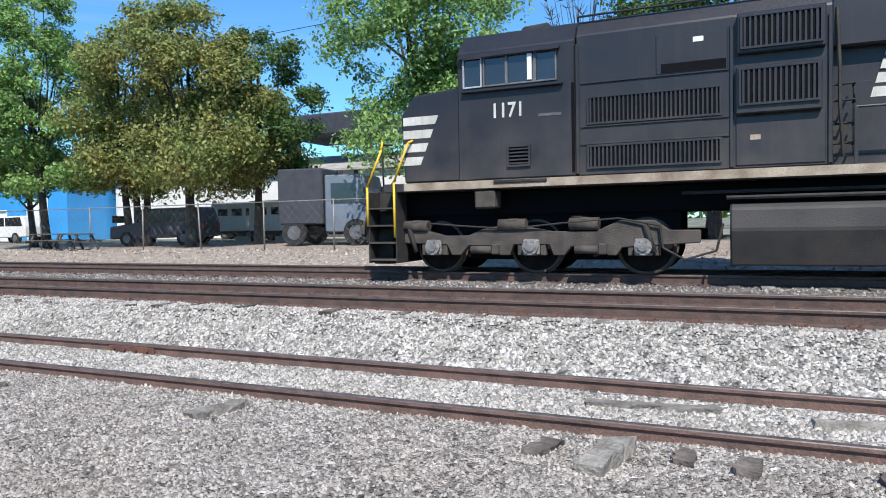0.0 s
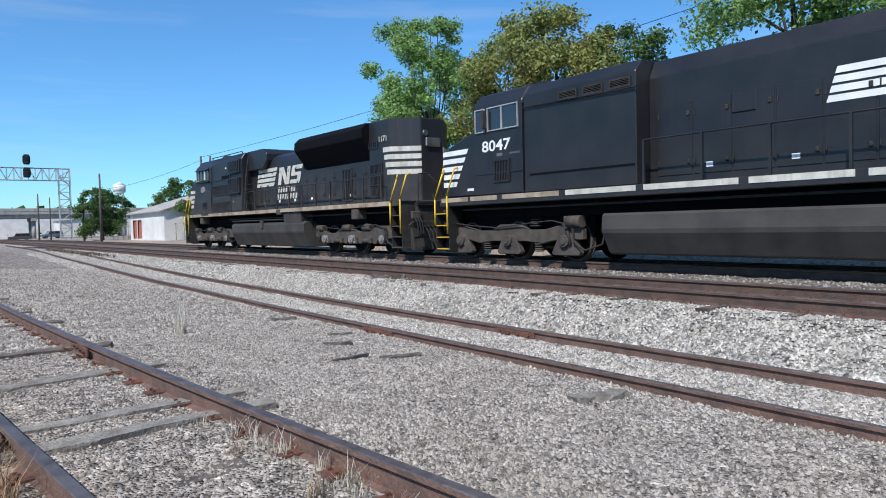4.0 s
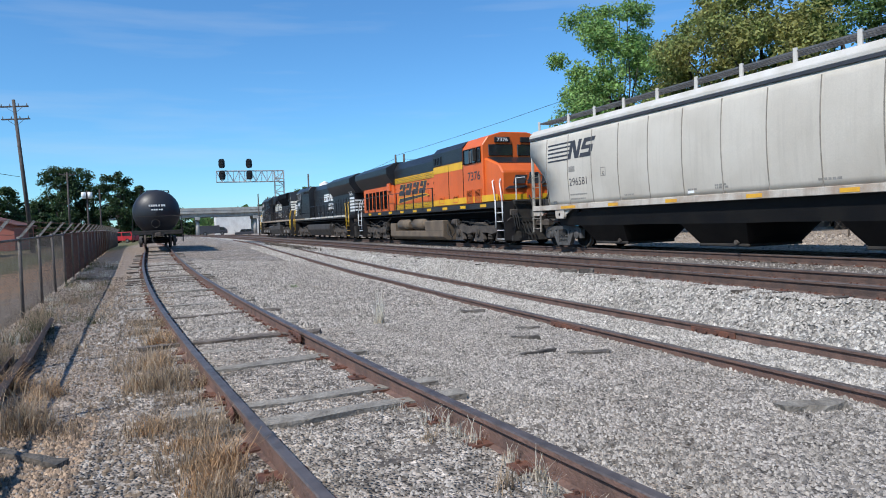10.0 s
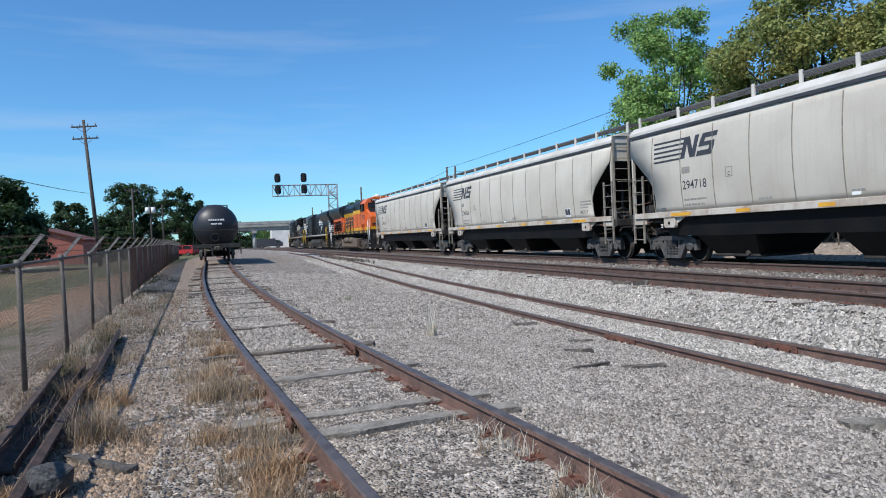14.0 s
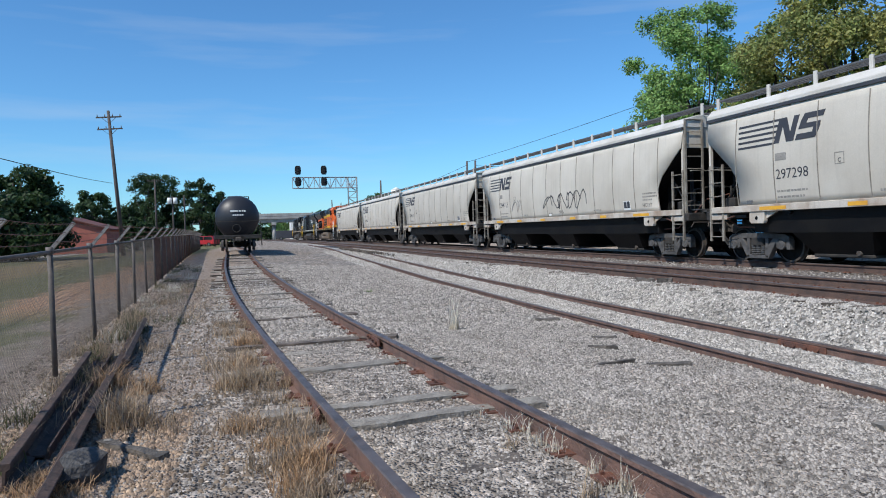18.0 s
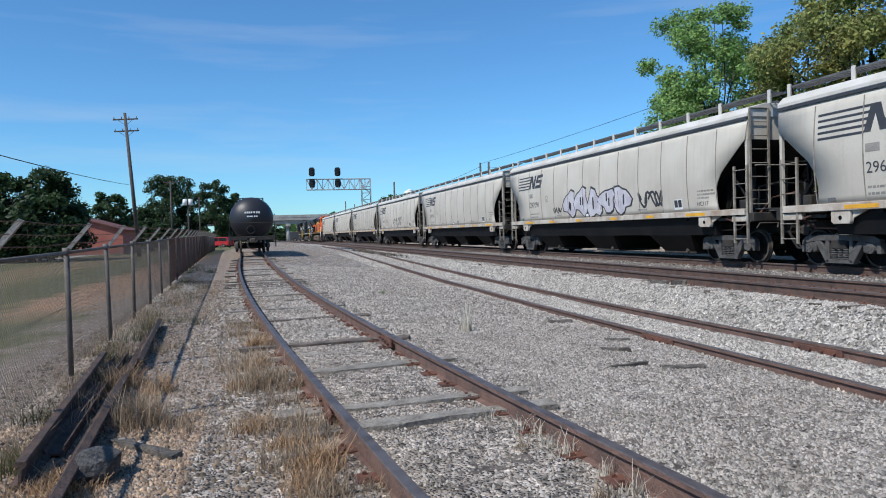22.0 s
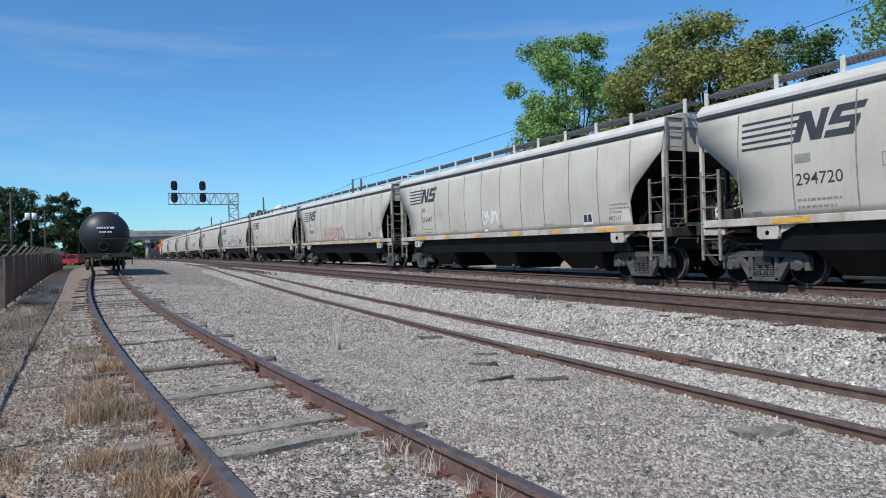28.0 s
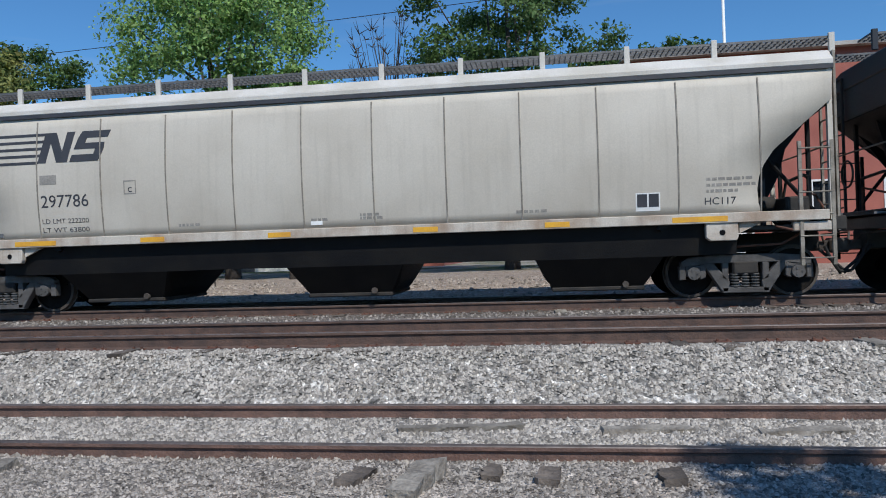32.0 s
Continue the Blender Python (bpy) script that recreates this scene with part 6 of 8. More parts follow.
        lp("roof_handrail", bm, P, root)
    else:
        for a in (1.95, 2.75):
            grille(lp, root, a, a + 0.55, 1.80, 2.30, -1.51, 10, False, P, "orange louvre")
        for a in (4.3, 5.9):
            grille(lp, root, a, a + 0.5, 1.88, 2.12, -1.485, 6, False, P, "orange louvre")
        lp("roof_cap", prism(bmesh.new(), [(-1.50, 3.62), (-1.50, 4.20), (-1.25, 4.46), (1.25, 4.46), (1.50, 4.20), (1.50, 3.62)], "x", 3.70, 7.12), RF, root, "black roof")
        grille(lp, root, 6.1, 6.9, 3.70, 4.0, -1.51, 4, True, RF)
        lp("panel_seam", boxes([(5.3, 5.34, -1.49, -1.47, 1.8, 3.6)]), M_DARK, root)
        for z0, z1 in ((1.78, 2.04), (3.28, 3.60)):
            lp("yellow_band", boxes([(0.6 if z0 < 2 else 3.7, 7.1, -1.488 if z0 > 2 else -1.51, -1.47, z0, z1)]), M_OYEL, root, "yellow paint band")
        lp("yellow_band", boxes([(0.5, 3.7, -1.512, -1.49, 1.78, 2.04)]), M_OYEL, root)
        bm = slab(bmesh.new(), [(0.5, 1.8), (0.5, 2.0), (1.2, 2.0), (1.2, 1.8)], -1.41, 0.004)
        lp("yellow_band", bm, M_OYEL, root)
    # long hood
    prof3 = [(hood, 1.74), (hood, 4.02), (hood + 0.2, 4.40), (-hood - 0.2, 4.40), (-hood, 4.02), (-hood, 1.74)]
    lp("long_hood", prism(bmesh.new(), prof3, "x", 7.1, 14.2, 0.02), P, root, "long engine hood")
    if o:
        lp("roof_cap", prism(bmesh.new(), [(hood - 0.03, 3.56), (hood - 0.03, 4.04), (hood + 0.18, 4.43), (-hood - 0.18, 4.43), (-hood + 0.03, 4.04), (-hood + 0.03, 3.56)], "x", 7.12, 14.2), RF, root, "black roof")
        for z0, z1 in ((1.78, 2.06), (3.24, 3.55)):
            lp("yellow_band", boxes([(7.15, 14.9 if z0 > 2 else 15.6, hood - 0.024, hood, z0, z1)]), M_OYEL, root, "yellow paint band")
            bm = bmesh.new()
            for k in range(3):
                tube(bm, [(7.2, hood - 0.06, z0 + 0.06 + 0.09 * k), (14.8, hood - 0.06, z0 + 0.06 + 0.09 * k)], 0.008, 5)
            lp("pipe_rail", bm, M_LOCO2, root)
        # wide slanted word and wedge on the side, as plain blocks
        for k in range(4):
            a, g = 9.50 + 1.06 * k, 0.018
            for b, wd, top, low in ((0.0, 0.36, 3.16, 2.54), (0.42, 0.44, 3.16, 2.92), (0.36, 0.50, 2.82, 2.54)):
                e, f = 0.30 * (3.12 - top) / 0.52, 0.30 * (3.12 - low) / 0.52
                x = a + b - 0.35
                lp("lettering_edge", slab(bmesh.new(), [(x + e - g, top + g), (x + f - g, low - g), (x + f + wd + g, low - g), (x + e + wd + g, top + g)], hood - 0.02, 0.006), M_OYEL, root)
                lp("lettering_block", slab(bmesh.new(), [(x + e, top), (x + f, low), (x + f + wd, low), (x + e + wd, top)], hood - 0.02, 0.012), M_INK, root)
        lp("swoosh_edge", slab(bmesh.new(), [(8.8, 2.40), (13.7, 2.12), (13.5, 2.42), (9.4, 2.52)], hood - 0.02, 0.006), M_OYEL, root)
        lp("swoosh", slab(bmesh.new(), [(9.1, 2.42), (13.55, 2.15), (13.35, 2.38), (9.6, 2.49)], hood - 0.02, 0.012), M_INK, root, "dark tapering wedge")
        hood_doors(lp, root, 7.3, 14.1, 8, 2.10, 3.2, hood, P)
    else:
        hood_doors(lp, root, 7.3, 14.1, 8, 1.9, 3.4, hood, P, M_WHITEC)
        emblem(lp, root, 10.75, 2.94, 3.7, 0.56, hood - 0.02, M_WHITEC)
        word_blocks(lp, root, 12.35, 2.58, 1.65, 0.2, 7, hood - 0.02, M_WHITEC, 3)
        word_blocks(lp, root, 12.25, 2.30, 1.8, 0.2, 8, hood - 0.02, M_WHITEC, 4)
        lp("dynamic_brake_hatch", boxes([(9.0, 9.5, hood - 0.04, hood, 3.0, 3.4)], 0.02), P, root)
    # radiator: wide wing-shaped top
    prof4 = [(-1.10, 3.20), (-1.56, 3.86), (-1.56, 4.22), (-0.9, 4.54), (0.9, 4.54), (1.56, 4.22), (1.56, 3.86), (1.10, 3.20)]
    lp("radiator", prism(bmesh.new(), prof4, "x", 14.15, 20.75, 0.03), RF, root, "wide wing-shaped black radiator")
    prof5 = [(-1.12, 1.74), (-1.12, 3.6), (1.12, 3.6), (1.12, 1.74)]
    lp("rear_hood", prism(bmesh.new(), prof5, "x", 14.2, 20.35, 0.03), P, root, "rear hood with access doors")
    for k in range(6):
        x = (15.5 if o else 14.6) + 0.76 * k
        if o:
            grille(lp, root, x, x + 0.42, 1.95, 2.95, -1.125, 3, True, M_DARK, "tall dark vent")
        else:
            d = lp("hood_door", boxes([(x, x + 0.55, -1.145, -1.12, 1.95, 2.95)], 0.01), P, root)
            lp("latch", boxes([(x + 0.2, x + 0.4, -1.16, -1.145, 1.95, 2.02)]), M_UNDER2, d)
    if not o:
        stripes(lp, root, 19.15, 20.33, 1.95, 2.92, 5, -1.124, M_WHITEC)
        lettering("rear_number", "8047", 0.42, 19.30, 3.06, lambda z: -1.165 - max(0.0, 0.74 * (z - 3.17)), M_WHITEC, root, span=1.0)
        bm = tube(bmesh.new(), [(18.2 + 0.22 * math.cos(k * 0.6), -1.16, 2.4 + 0.3 * math.sin(k * 0.6)) for k in range(11)], 0.03)
        lp("hanging_cable", bm, M_RUBBER, root)
        [lp("stripe", boxes([(20.34, 20.37, -1.08, -0.35, 1.97 + 0.22 * k, 2.09 + 0.22 * k)]), M_WHITEC, root) for k in range(4)]
    else:
        lp("exhaust_cowl", boxes([(14.6, 15.1, -1.25, -1.1, 2.9, 3.35)], 0.03), P, root)
    for y in (-0.2, 0.2):
        lp("headlight", cyl(bmesh.new(), (20.7, y, 3.55), (20.82, y, 3.55), 0.12, 12), M_STEEL, root, "round headlight")
    lp("bell", cyl(bmesh.new(), (20.4, -0.6, 1.95), (20.55, -0.6, 1.95), 0.16, 12, 0.1), M_STEEL, root)
    # tank
    if o:
        tk = lp("fuel_tank", prism(bmesh.new(), [(-1.46, 0.60), (-1.46, 0.30), (-1.2, 0.14), (1.2, 0.14), (1.46, 0.30), (1.46, 0.60)], "x", 6.3, 14.05, 0.03), M_TANKT, root, "dusty tan fuel tank")
        lp("tank_end", boxes([(6.3, 8.6, -1.46, 1.46, 0.55, 1.10)], 0.05), M_TANKT, tk)
        lp("tank_end", boxes([(13.2, 14.05, -1.46, 1.46, 0.55, 1.02)], 0.05), M_TANKT, tk)
        lp("tank_back", boxes([(8.5, 13.3, -0.85, 0.85, 0.5, 1.2)]), M_DARK, tk)
        for a, b in ((8.85, 10.60), (11.2, 12.9)):
            bm = cyl(bmesh.new(), (a + 0.12, -1.18, 0.93), (b - 0.12, -1.18, 0.93), 0.29, 18)
            cyl(bm, (a, -1.18, 0.93), (a + 0.12, -1.18, 0.93), 0.18, 18, 0.29)
            cyl(bm, (b - 0.12, -1.18, 0.93), (b, -1.18, 0.93), 0.29, 18, 0.18)
            lp("air_reservoir", bm, M_TANKT, root, "tan air reservoir")
    else:
        lp("fuel_tank", prism(bmesh.new(), [(-1.46, 1.15), (-1.50, 0.75), (-1.2, 0.22), (1.2, 0.22), (1.50, 0.75), (1.46, 1.15)], "x", 6.1, 14.0, 0.05), M_TANK, root, "grimy black fuel tank")
    bm = tube(bmesh.new(), [(1.0, -1.3, 1.38), (20.0, -1.3, 1.38)], 0.03)
    tube(bm, [(14.2, -1.35, 1.3), (15.0, -1.38, 1.05), (16.0, -1.38, 1.2), (17.2, -1.38, 0.98), (18.4, -1.36, 1.2)], 0.02)
    lp("brake_pipe", bm, M_UNDER2, root)
    loco_truck(lp, 2.95 if o else 2.76, style, root, spot)
    loco_truck(lp, 17.9 if o else 16.85, style, root, spot)
    stairs(lp, root, 0.0, 0.62, M_LOCO2, M_WHITEC if o else M_YEL, M_WHITEC if o else M_YEL, 1)
    stairs(lp, root, 19.55, 20.3, M_LOCO2, M_WHITEC if o else M_YEL, M_WHITEC if o else M_YEL, -1)
    pilot(lp, root, -0.05, 1, P)
    pilot(lp, root, 20.65, -1, P)
    side_rail(lp, root, 7.3, 19.4, 10, M_LOCO2 if o else P, 2.66, 1.74)
    return root

loco_lead = emd_loco()
loco_second = ge_loco("ge")
loco_third = ge_loco("geo")
for _l in (loco_lead, loco_second, loco_third):
    _l.scale = (1.04, 1.04, 1.04)

# a dark covered car follows the last hopper
follower = copy_thing(hopper, Matrix())
tagged(follower, label="black covered hopper car coupled last in view", category="hopper car")
for _o in follower.children_recursive:
    if _o.name.split(".")[0] in ("body", "roof", "side_sill", "end_panel", "end_sill", "corner_post", "ladder", "rung", "bolster_web", "walkway_bracket"):
        _o.data = _o.data.copy()
        _o.data.materials.clear()
        _o.data.materials.append(M_UNDER2 if _o.name.startswith(("ladder", "rung")) else M_TANKCAR)

# ---- the yard: fence, scrap, weeds ----
def fence_y(x):
    return -2.68 + 0.047 * (x + 9.4)
def fence_post_mesh():
    bm = cyl(bmesh.new(), (0, 0, -0.1), (0, 0, 1.52), 0.032, 10)
    cyl(bm, (0, 0, 1.50), (0, 0, 1.58), 0.045, 10)
    return link("post", bm, M_POST)
def arm_mesh():
    bm = prism(bmesh.new(), [(-0.03, 1.53), (0.03, 1.53), (0.30, 1.86), (0.26, 1.88)], "x", -0.02, 0.02)
    return link("barb_arm", bm, M_GALVP)
def link_panel(w, h, material, pitch=0.062, wire=0.0025):
    """Woven wire of one bay: two sets of slanting strands."""
    bm = bmesh.new()
    n = int((w + h) / pitch)
    for s in (1, -1):
        for k in range(n):
            a = k * pitch - (h if s > 0 else 0)
            x0, z0, x1, z1 = (a, 0.0, a + h, h) if s > 0 else (a, 0.0, a - h, h)
            t0, t1 = 0.0, 1.0
            if s > 0:
                t0, t1 = max(0.0, -a / h), min(1.0, (w - a) / h)
            else:
                t0, t1 = max(0.0, (a - w) / h), min(1.0, a / h)
            if t1 - t0 < 0.03:
                continue
            p = Vector((x0 + (x1 - x0) * t0, 0.006 * s, h * t0))
            q = Vector((x0 + (x1 - x0) * t1, 0.006 * s, h * t1))
            d = Vector((-(q - p).z, 0, (q - p).x)).normalized() * wire
            o = Vector((0, 0.0028, 0))
            vs = [bm.verts.new(v) for v in (p - d, p + o, p + d, q - d, q + o, q + d)]
            bm.faces.new((vs[0], vs[1], vs[4], vs[3]))
            bm.faces.new((vs[1], vs[2], vs[5], vs[4]))
            bm.faces.new((vs[2], vs[0], vs[3], vs[5]))
    return link("wire_panel", bm, material)
def build_fence():
    f = thing("chain_link_fence", "weathered chain-link fence with angled barbed-wire arms beside the yard", "fence", kind="structure")
    post, arm = fence_post_mesh(), arm_mesh()
    xs = [2.2 - 2.9 * k for k in range(32)]
    panel, panel_r = link_panel(2.87, 1.46, M_MESH), link_panel(2.87, 1.46, M_GALVR, wire=0.011)
    for k, x in enumerate(xs):
        y, g = fence_y(x), ground_z(x, fence_y(x))
        same("post", post, f, pose(x, y, g, random.uniform(-1, 1), random.uniform(-1, 1), 0))
        same("barb_arm", arm, f, pose(x, y, g))
        if k:
            px = xs[k - 1]
            ang = math.degrees(math.atan2(fence_y(px) - y, px - x))
            same("wire_panel", panel_r if x < -24 else panel, f, pose(x, y - 0.035, g + 0.04, 0, 0, ang))
            g2 = ground_z(px, fence_y(px))
            part("top_rail", cyl(bmesh.new(), (x, y, g + 1.52), (px, fence_y(px), g2 + 1.52), 0.022, 8), M_GALVR if x < -24 else M_POST, f)
            bm = bmesh.new()
            for j in range(3):
                u = (j + 1) / 3
                p, q = Vector((x, y + 0.28 * u, g + 1.54 + 0.32 * u)), Vector((px, fence_y(px) + 0.28 * u, g2 + 1.54 + 0.32 * u))
                m = (p + q) / 2 - Vector((0, 0, 0.03))
                tube(bm, [p, m, q], 0.0035, 4)
                for i in range(18):
                    c = p.lerp(q, (i + 0.5) / 18) - Vector((0, 0, 0.02))
                    tube(bm, [c + Vector((0, -0.014, -0.014)), c + Vector((0, 0.014, 0.014))], 0.002, 3)
            part("barbed_wire", bm, M_GALVR, f)
    return f
build_fence()

def scrap_rail(x0, y0, x1, y1, lift, tilt, label):
    L = math.hypot(x1 - x0, y1 - y0)
    ring = HEAD + FOOT[1:]
    pts = [(s, u, v) for s in (0.0, L) for u, v in ring]
    n = len(ring)
    faces = [(k, (k + 1) % n, (k + 1) % n + n, k + n) for k in range(n)] + [tuple(range(n))[::-1], tuple(range(n, 2 * n))]
    ob = new("scrap_rail", sheet_mesh("scrap_rail", pts, faces, M_SCRAP))
    z0, z1 = ground_z(x0, y0) + lift, ground_z(x1, y1) + lift
    ob.matrix_basis = pose(x0, y0, z0, 0, 0, 0) @ pose(0, 0, 0, 0, 0, math.degrees(math.atan2(y1 - y0, x1 - x0))) @ pose(0, 0, 0, 0, -math.degrees(math.atan2(z1 - z0, L)), 0) @ pose(0, 0, 0, tilt, 0, 0)
    return tagged(ob, label, "scrap rail", "old rails beside the fence")
scrap_rail(-5.3, -1.98, -9.9, -2.42, 0.03, 4, "old rusted rail lying in dirt beside the fence")
scrap_rail(-4.5, -1.64, -9.4, -2.03, 0.0, 24, "old rusted rail tipped over in dry weeds")
scrap_rail(-6.0, -1.88, -10.6, -2.24, 0.03, -85, "old rusted rail lying on its side")
scrap_rail(-9.4, -2.00, -13.7, -2.36, 0.02, 40, "old rusted rail half buried in dirt")

def lump(name, x, y, size, material, seed, label, category):
    r = random.Random(seed)
    bm = bmesh.new()
    bmesh.ops.create_icosphere(bm, subdivisions=2, radius=1.0)
    for v in bm.verts:
        k = 1 + 0.35 * noise.noise(v.co * 1.6 + Vector((seed, 0, 0)))
        v.co = Vector((v.co.x * size[0], v.co.y * size[1], v.co.z * size[2])) * k
    ob = new(name, link(name, bm, material))
    ob.matrix_basis = pose(x, y, ground_z(x, y) + size[2] * 0.55, 0, 0, r.uniform(0, 360))
    return tagged(ob, label, category)
M_ROCK = mat("dark_grey_rock", (0.10, 0.095, 0.09), (0.055, 0.052, 0.05), rough=0.95, scale=5, bump=0.6, bscale=25)
M_OLDWOOD = mat("charred_old_wood", (0.06, 0.055, 0.05), (0.15, 0.13, 0.11), rough=0.95, scale=6, bump=0.5, bscale=30)
lump("rock", -5.40, -1.52, (0.20, 0.16, 0.15), M_ROCK, 2, "dark grey jagged rock beside scrap rails", "rock")
lump("rock", -6.2, -1.5, (0.07, 0.05, 0.035), M_TIEG, 4, "small pale rock in dry weeds", "rock")
def plank(x0, y0, x1, y1, w, h, material, seed, label, name="timber", lift=0.0):
    r = random.Random(seed)
    L = math.hypot(x1 - x0, y1 - y0)
    bm = bx(0, L, -w / 2, w / 2, -0.03, h)
    bmesh.ops.subdivide_edges(bm, edges=[e for e in bm.edges if e.calc_length() > L * 0.9], cuts=4)
    for v in bm.verts:
        v.co += Vector((r.uniform(-1, 1) * 0.03, r.uniform(-1, 1) * w * 0.16, r.uniform(-1, 0.6) * h * 0.3))
    ob = new(name, link(name, bm, material))
    ob.matrix_basis = pose(x0, y0, ground_z((x0 + x1) / 2, (y0 + y1) / 2) + lift, 0, 0, math.degrees(math.atan2(y1 - y0, x1 - x0)))
    return tagged(ob, label, "timber", "loose timber on the gravel")
for _a in ((-6.26, -1.57, -5.64, -1.01, 0.09, 0.05), (-4.6, -1.35, -4.75, -0.95, 0.08, 0.05)):
    plank(*_a, M_OLDWOOD, 5, "dark weathered stick lying on gravel")
plank(-8.05, 3.90, -8.16, 4.49, 0.05, 0.035, M_OLDWOOD, 6, "dark stick lying on gravel")
plank(-7.98, 4.62, -7.85, 5.15, 0.12, 0.04, M_OLDWOOD, 7, "broken dark board on gravel")
plank(-9.40, 4.50, -9.30, 4.90, 0.12, 0.05, M_OLDWOOD, 8, "charred wood scrap on gravel")
plank(-12.9, 5.1, -12.7, 5.55, 0.14, 0.05, M_OLDWOOD, 9, "broken dark board on gravel")
plank(-10.4, 5.05, -10.3, 5.45, 0.12, 0.025, M_OLDWOOD, 10, "dark broken board on gravel")
plank(-4.78, 4.85, -4.60, 5.42, 0.20, 0.07, M_TIEG, 11, "grey sawn tie end beside the siding")
plank(-1.02, 4.72, -0.92, 5.35, 0.20, 0.12, M_TIEG, 12, "thick grey tie end sticking out of gravel")
plank(-1.52, 5.0, -1.45, 5.35, 0.16, 0.05, M_TIE, 13, "brown tie end sticking out of gravel")
plank(-0.02, 5.1, 0.0, 5.40, 0.16, 0.05, M_TIE, 14, "brown tie end sticking out of gravel")
plank(-0.45, 5.15, -0.42, 5.4, 0.14, 0.06, M_TIE, 15, "brown tie end sticking out of gravel")
plank(0.9, 5.15, 0.9, 5.4, 0.16, 0.05, M_TIE, 16, "brown tie end sticking out of gravel")
plank(-1.45, 6.62, -0.25, 6.78, 0.14, 0.05, M_TIEG, 17, "split pale grey board between siding rails")
plank(0.5, 6.6, 1.3, 6.72, 0.14, 0.05, M_TIEG, 18, "split grey board between siding rails")
plank(1.9, 6.55, 2.7, 6.7, 0.14, 0.05, M_TIEG, 19, "split grey board between siding rails")
tagged(new("stick", link("stick", cyl(bmesh.new(), (-3.01, 2.44, ground_z(-3, 2.44) + 0.02), (-2.78, 2.85, ground_z(-2.8, 2.85) + 0.03), 0.010, 6), M_WHITEC)), "thin white stick lying beside the yard rail", "stick")
plank(-13.8, 8.0, -13.4, 8.15, 0.06, 0.10, M_OLDWOOD, 20, "black bent scrap on ballast")
plank(-13.1, 8.05, -13.0, 8.35, 0.05, 0.12, M_OLDWOOD, 21, "black bent scrap on ballast")
def tuft(x, y, n, h, spread_r, material, seed, label, lean=0.75, thick=1.0):
    """A clump of bent grass blades."""
    r = random.Random(seed)
    pts, faces = [], []
    g = ground_z(x, y) - 0.01
    for _ in range(n):
        a, q = r.uniform(0, 6.28), spread_r * r.random() ** 0.8
        bx0, by0 = x + q * math.cos(a), y + q * math.sin(a)
        hh = h * (0.25 + 0.85 * r.random() ** 1.6)
        la, lm = r.uniform(0, 6.28), lean * hh * r.uniform(0.2, 1.3)
        w = thick * r.uniform(0.0025, 0.006)
        px, py = -math.sin(la) * w, math.cos(la) * w
        i = len(pts)
        for u in (0.0, 0.5, 1.0):
            cx, cy = bx0 + lm * math.cos(la) * u * u, by0 + lm * math.sin(la) * u * u
            k = 1 - 0.8 * u
            pts += [(cx - px * k, cy - py * k, g + hh * u * (1 - 0.15 * u)), (cx + px * k, cy + py * k, g + hh * u * (1 - 0.15 * u))]
        faces += [(i, i + 1, i + 3, i + 2), (i + 2, i + 3, i + 5, i + 4)]
    ob = new("dry_grass", sheet_mesh("dry_grass", pts, faces, material))
    return tagged(ob, label, "grass tuft", "dry grass tufts")
_r = random.Random(77)
for _x, _y, _n, _h, _s in ((-6.75, -1.45, 420, 0.46, 0.26), (-6.5, -1.12, 160, 0.2, 0.3), (-7.9, -0.45, 420, 0.42, 0.34), (-9.0, -0.62, 260, 0.34, 0.35), (-6.3, -0.38, 260, 0.2, 0.4), (-4.35, -0.05, 300, 0.26, 0.22), (-5.2, -0.2, 220, 0.24, 0.25), (-5.8, -0.05, 200, 0.28, 0.2), (-4.6, -1.55, 300, 0.14, 0.45), (-11.8, -0.8, 200, 0.25, 0.35), (-14.6, -2.6, 220, 0.3, 0.4), (-11.0, -1.9, 240, 0.24, 0.5), (-8.6, -2.25, 260, 0.3, 0.4), (-3.9, 1.62, 60, 0.22, 0.12), (-5.0, 1.55, 40, 0.16, 0.12), (-3.6, -0.6, 160, 0.14, 0.4), (-3.2, 0.15, 120, 0.2, 0.2), (-17.5, -2.4, 160, 0.25, 0.5), (-21.0, -2.2, 160, 0.25, 0.6), (-13.0, -0.9, 120, 0.2, 0.3), (-10.2, -1.2, 120, 0.12, 0.5), (-12.6, -2.7, 200, 0.35, 0.4), (-10.9, -2.75, 160, 0.3, 0.3)):
    tuft(_x, _y, _n, _h, _s, M_DRY, int(_x * -100), "straw-coloured dry grass tuft in gravel")
tuft(-11.42, 2.98, 80, 0.66, 0.09, M_DRYP, 5, "tall pale dead weed stalks between tracks", 0.22, 1.5)
tuft(-19.3, 2.8, 60, 0.14, 0.14, M_LEAFD, 6, "small dark weed on gravel", 0.6)
for _k in range(26):
    _x, _y = _r.uniform(-20, -3), _r.uniform(-2.3, 0.0)
    tuft(_x, _y, 40, 0.12, 0.22, M_DRY, 900 + _k, "low dry grass tuft in gravel")
for _k in range(46):
    _x = _r.uniform(-13.5, -2.6)
    _y = yard_y(_x) - 0.80 - abs(_r.gauss(0, 0.22))
    tuft(_x, _y, 90, _r.uniform(0.10, 0.24), _r.uniform(0.10, 0.22), M_DRY, 1200 + _k, "thin dry grass beside the yard rail", 0.9)
for _k in range(14):
    _x = _r.uniform(-6.5, -2.8)
    tuft(_x, yard_y(_x) + 0.62 + _r.uniform(-0.08, 0.05), 26, _r.uniform(0.10, 0.26), 0.07, M_DRYP, 1300 + _k, "thin pale grass blades beside the rail foot", 0.6)
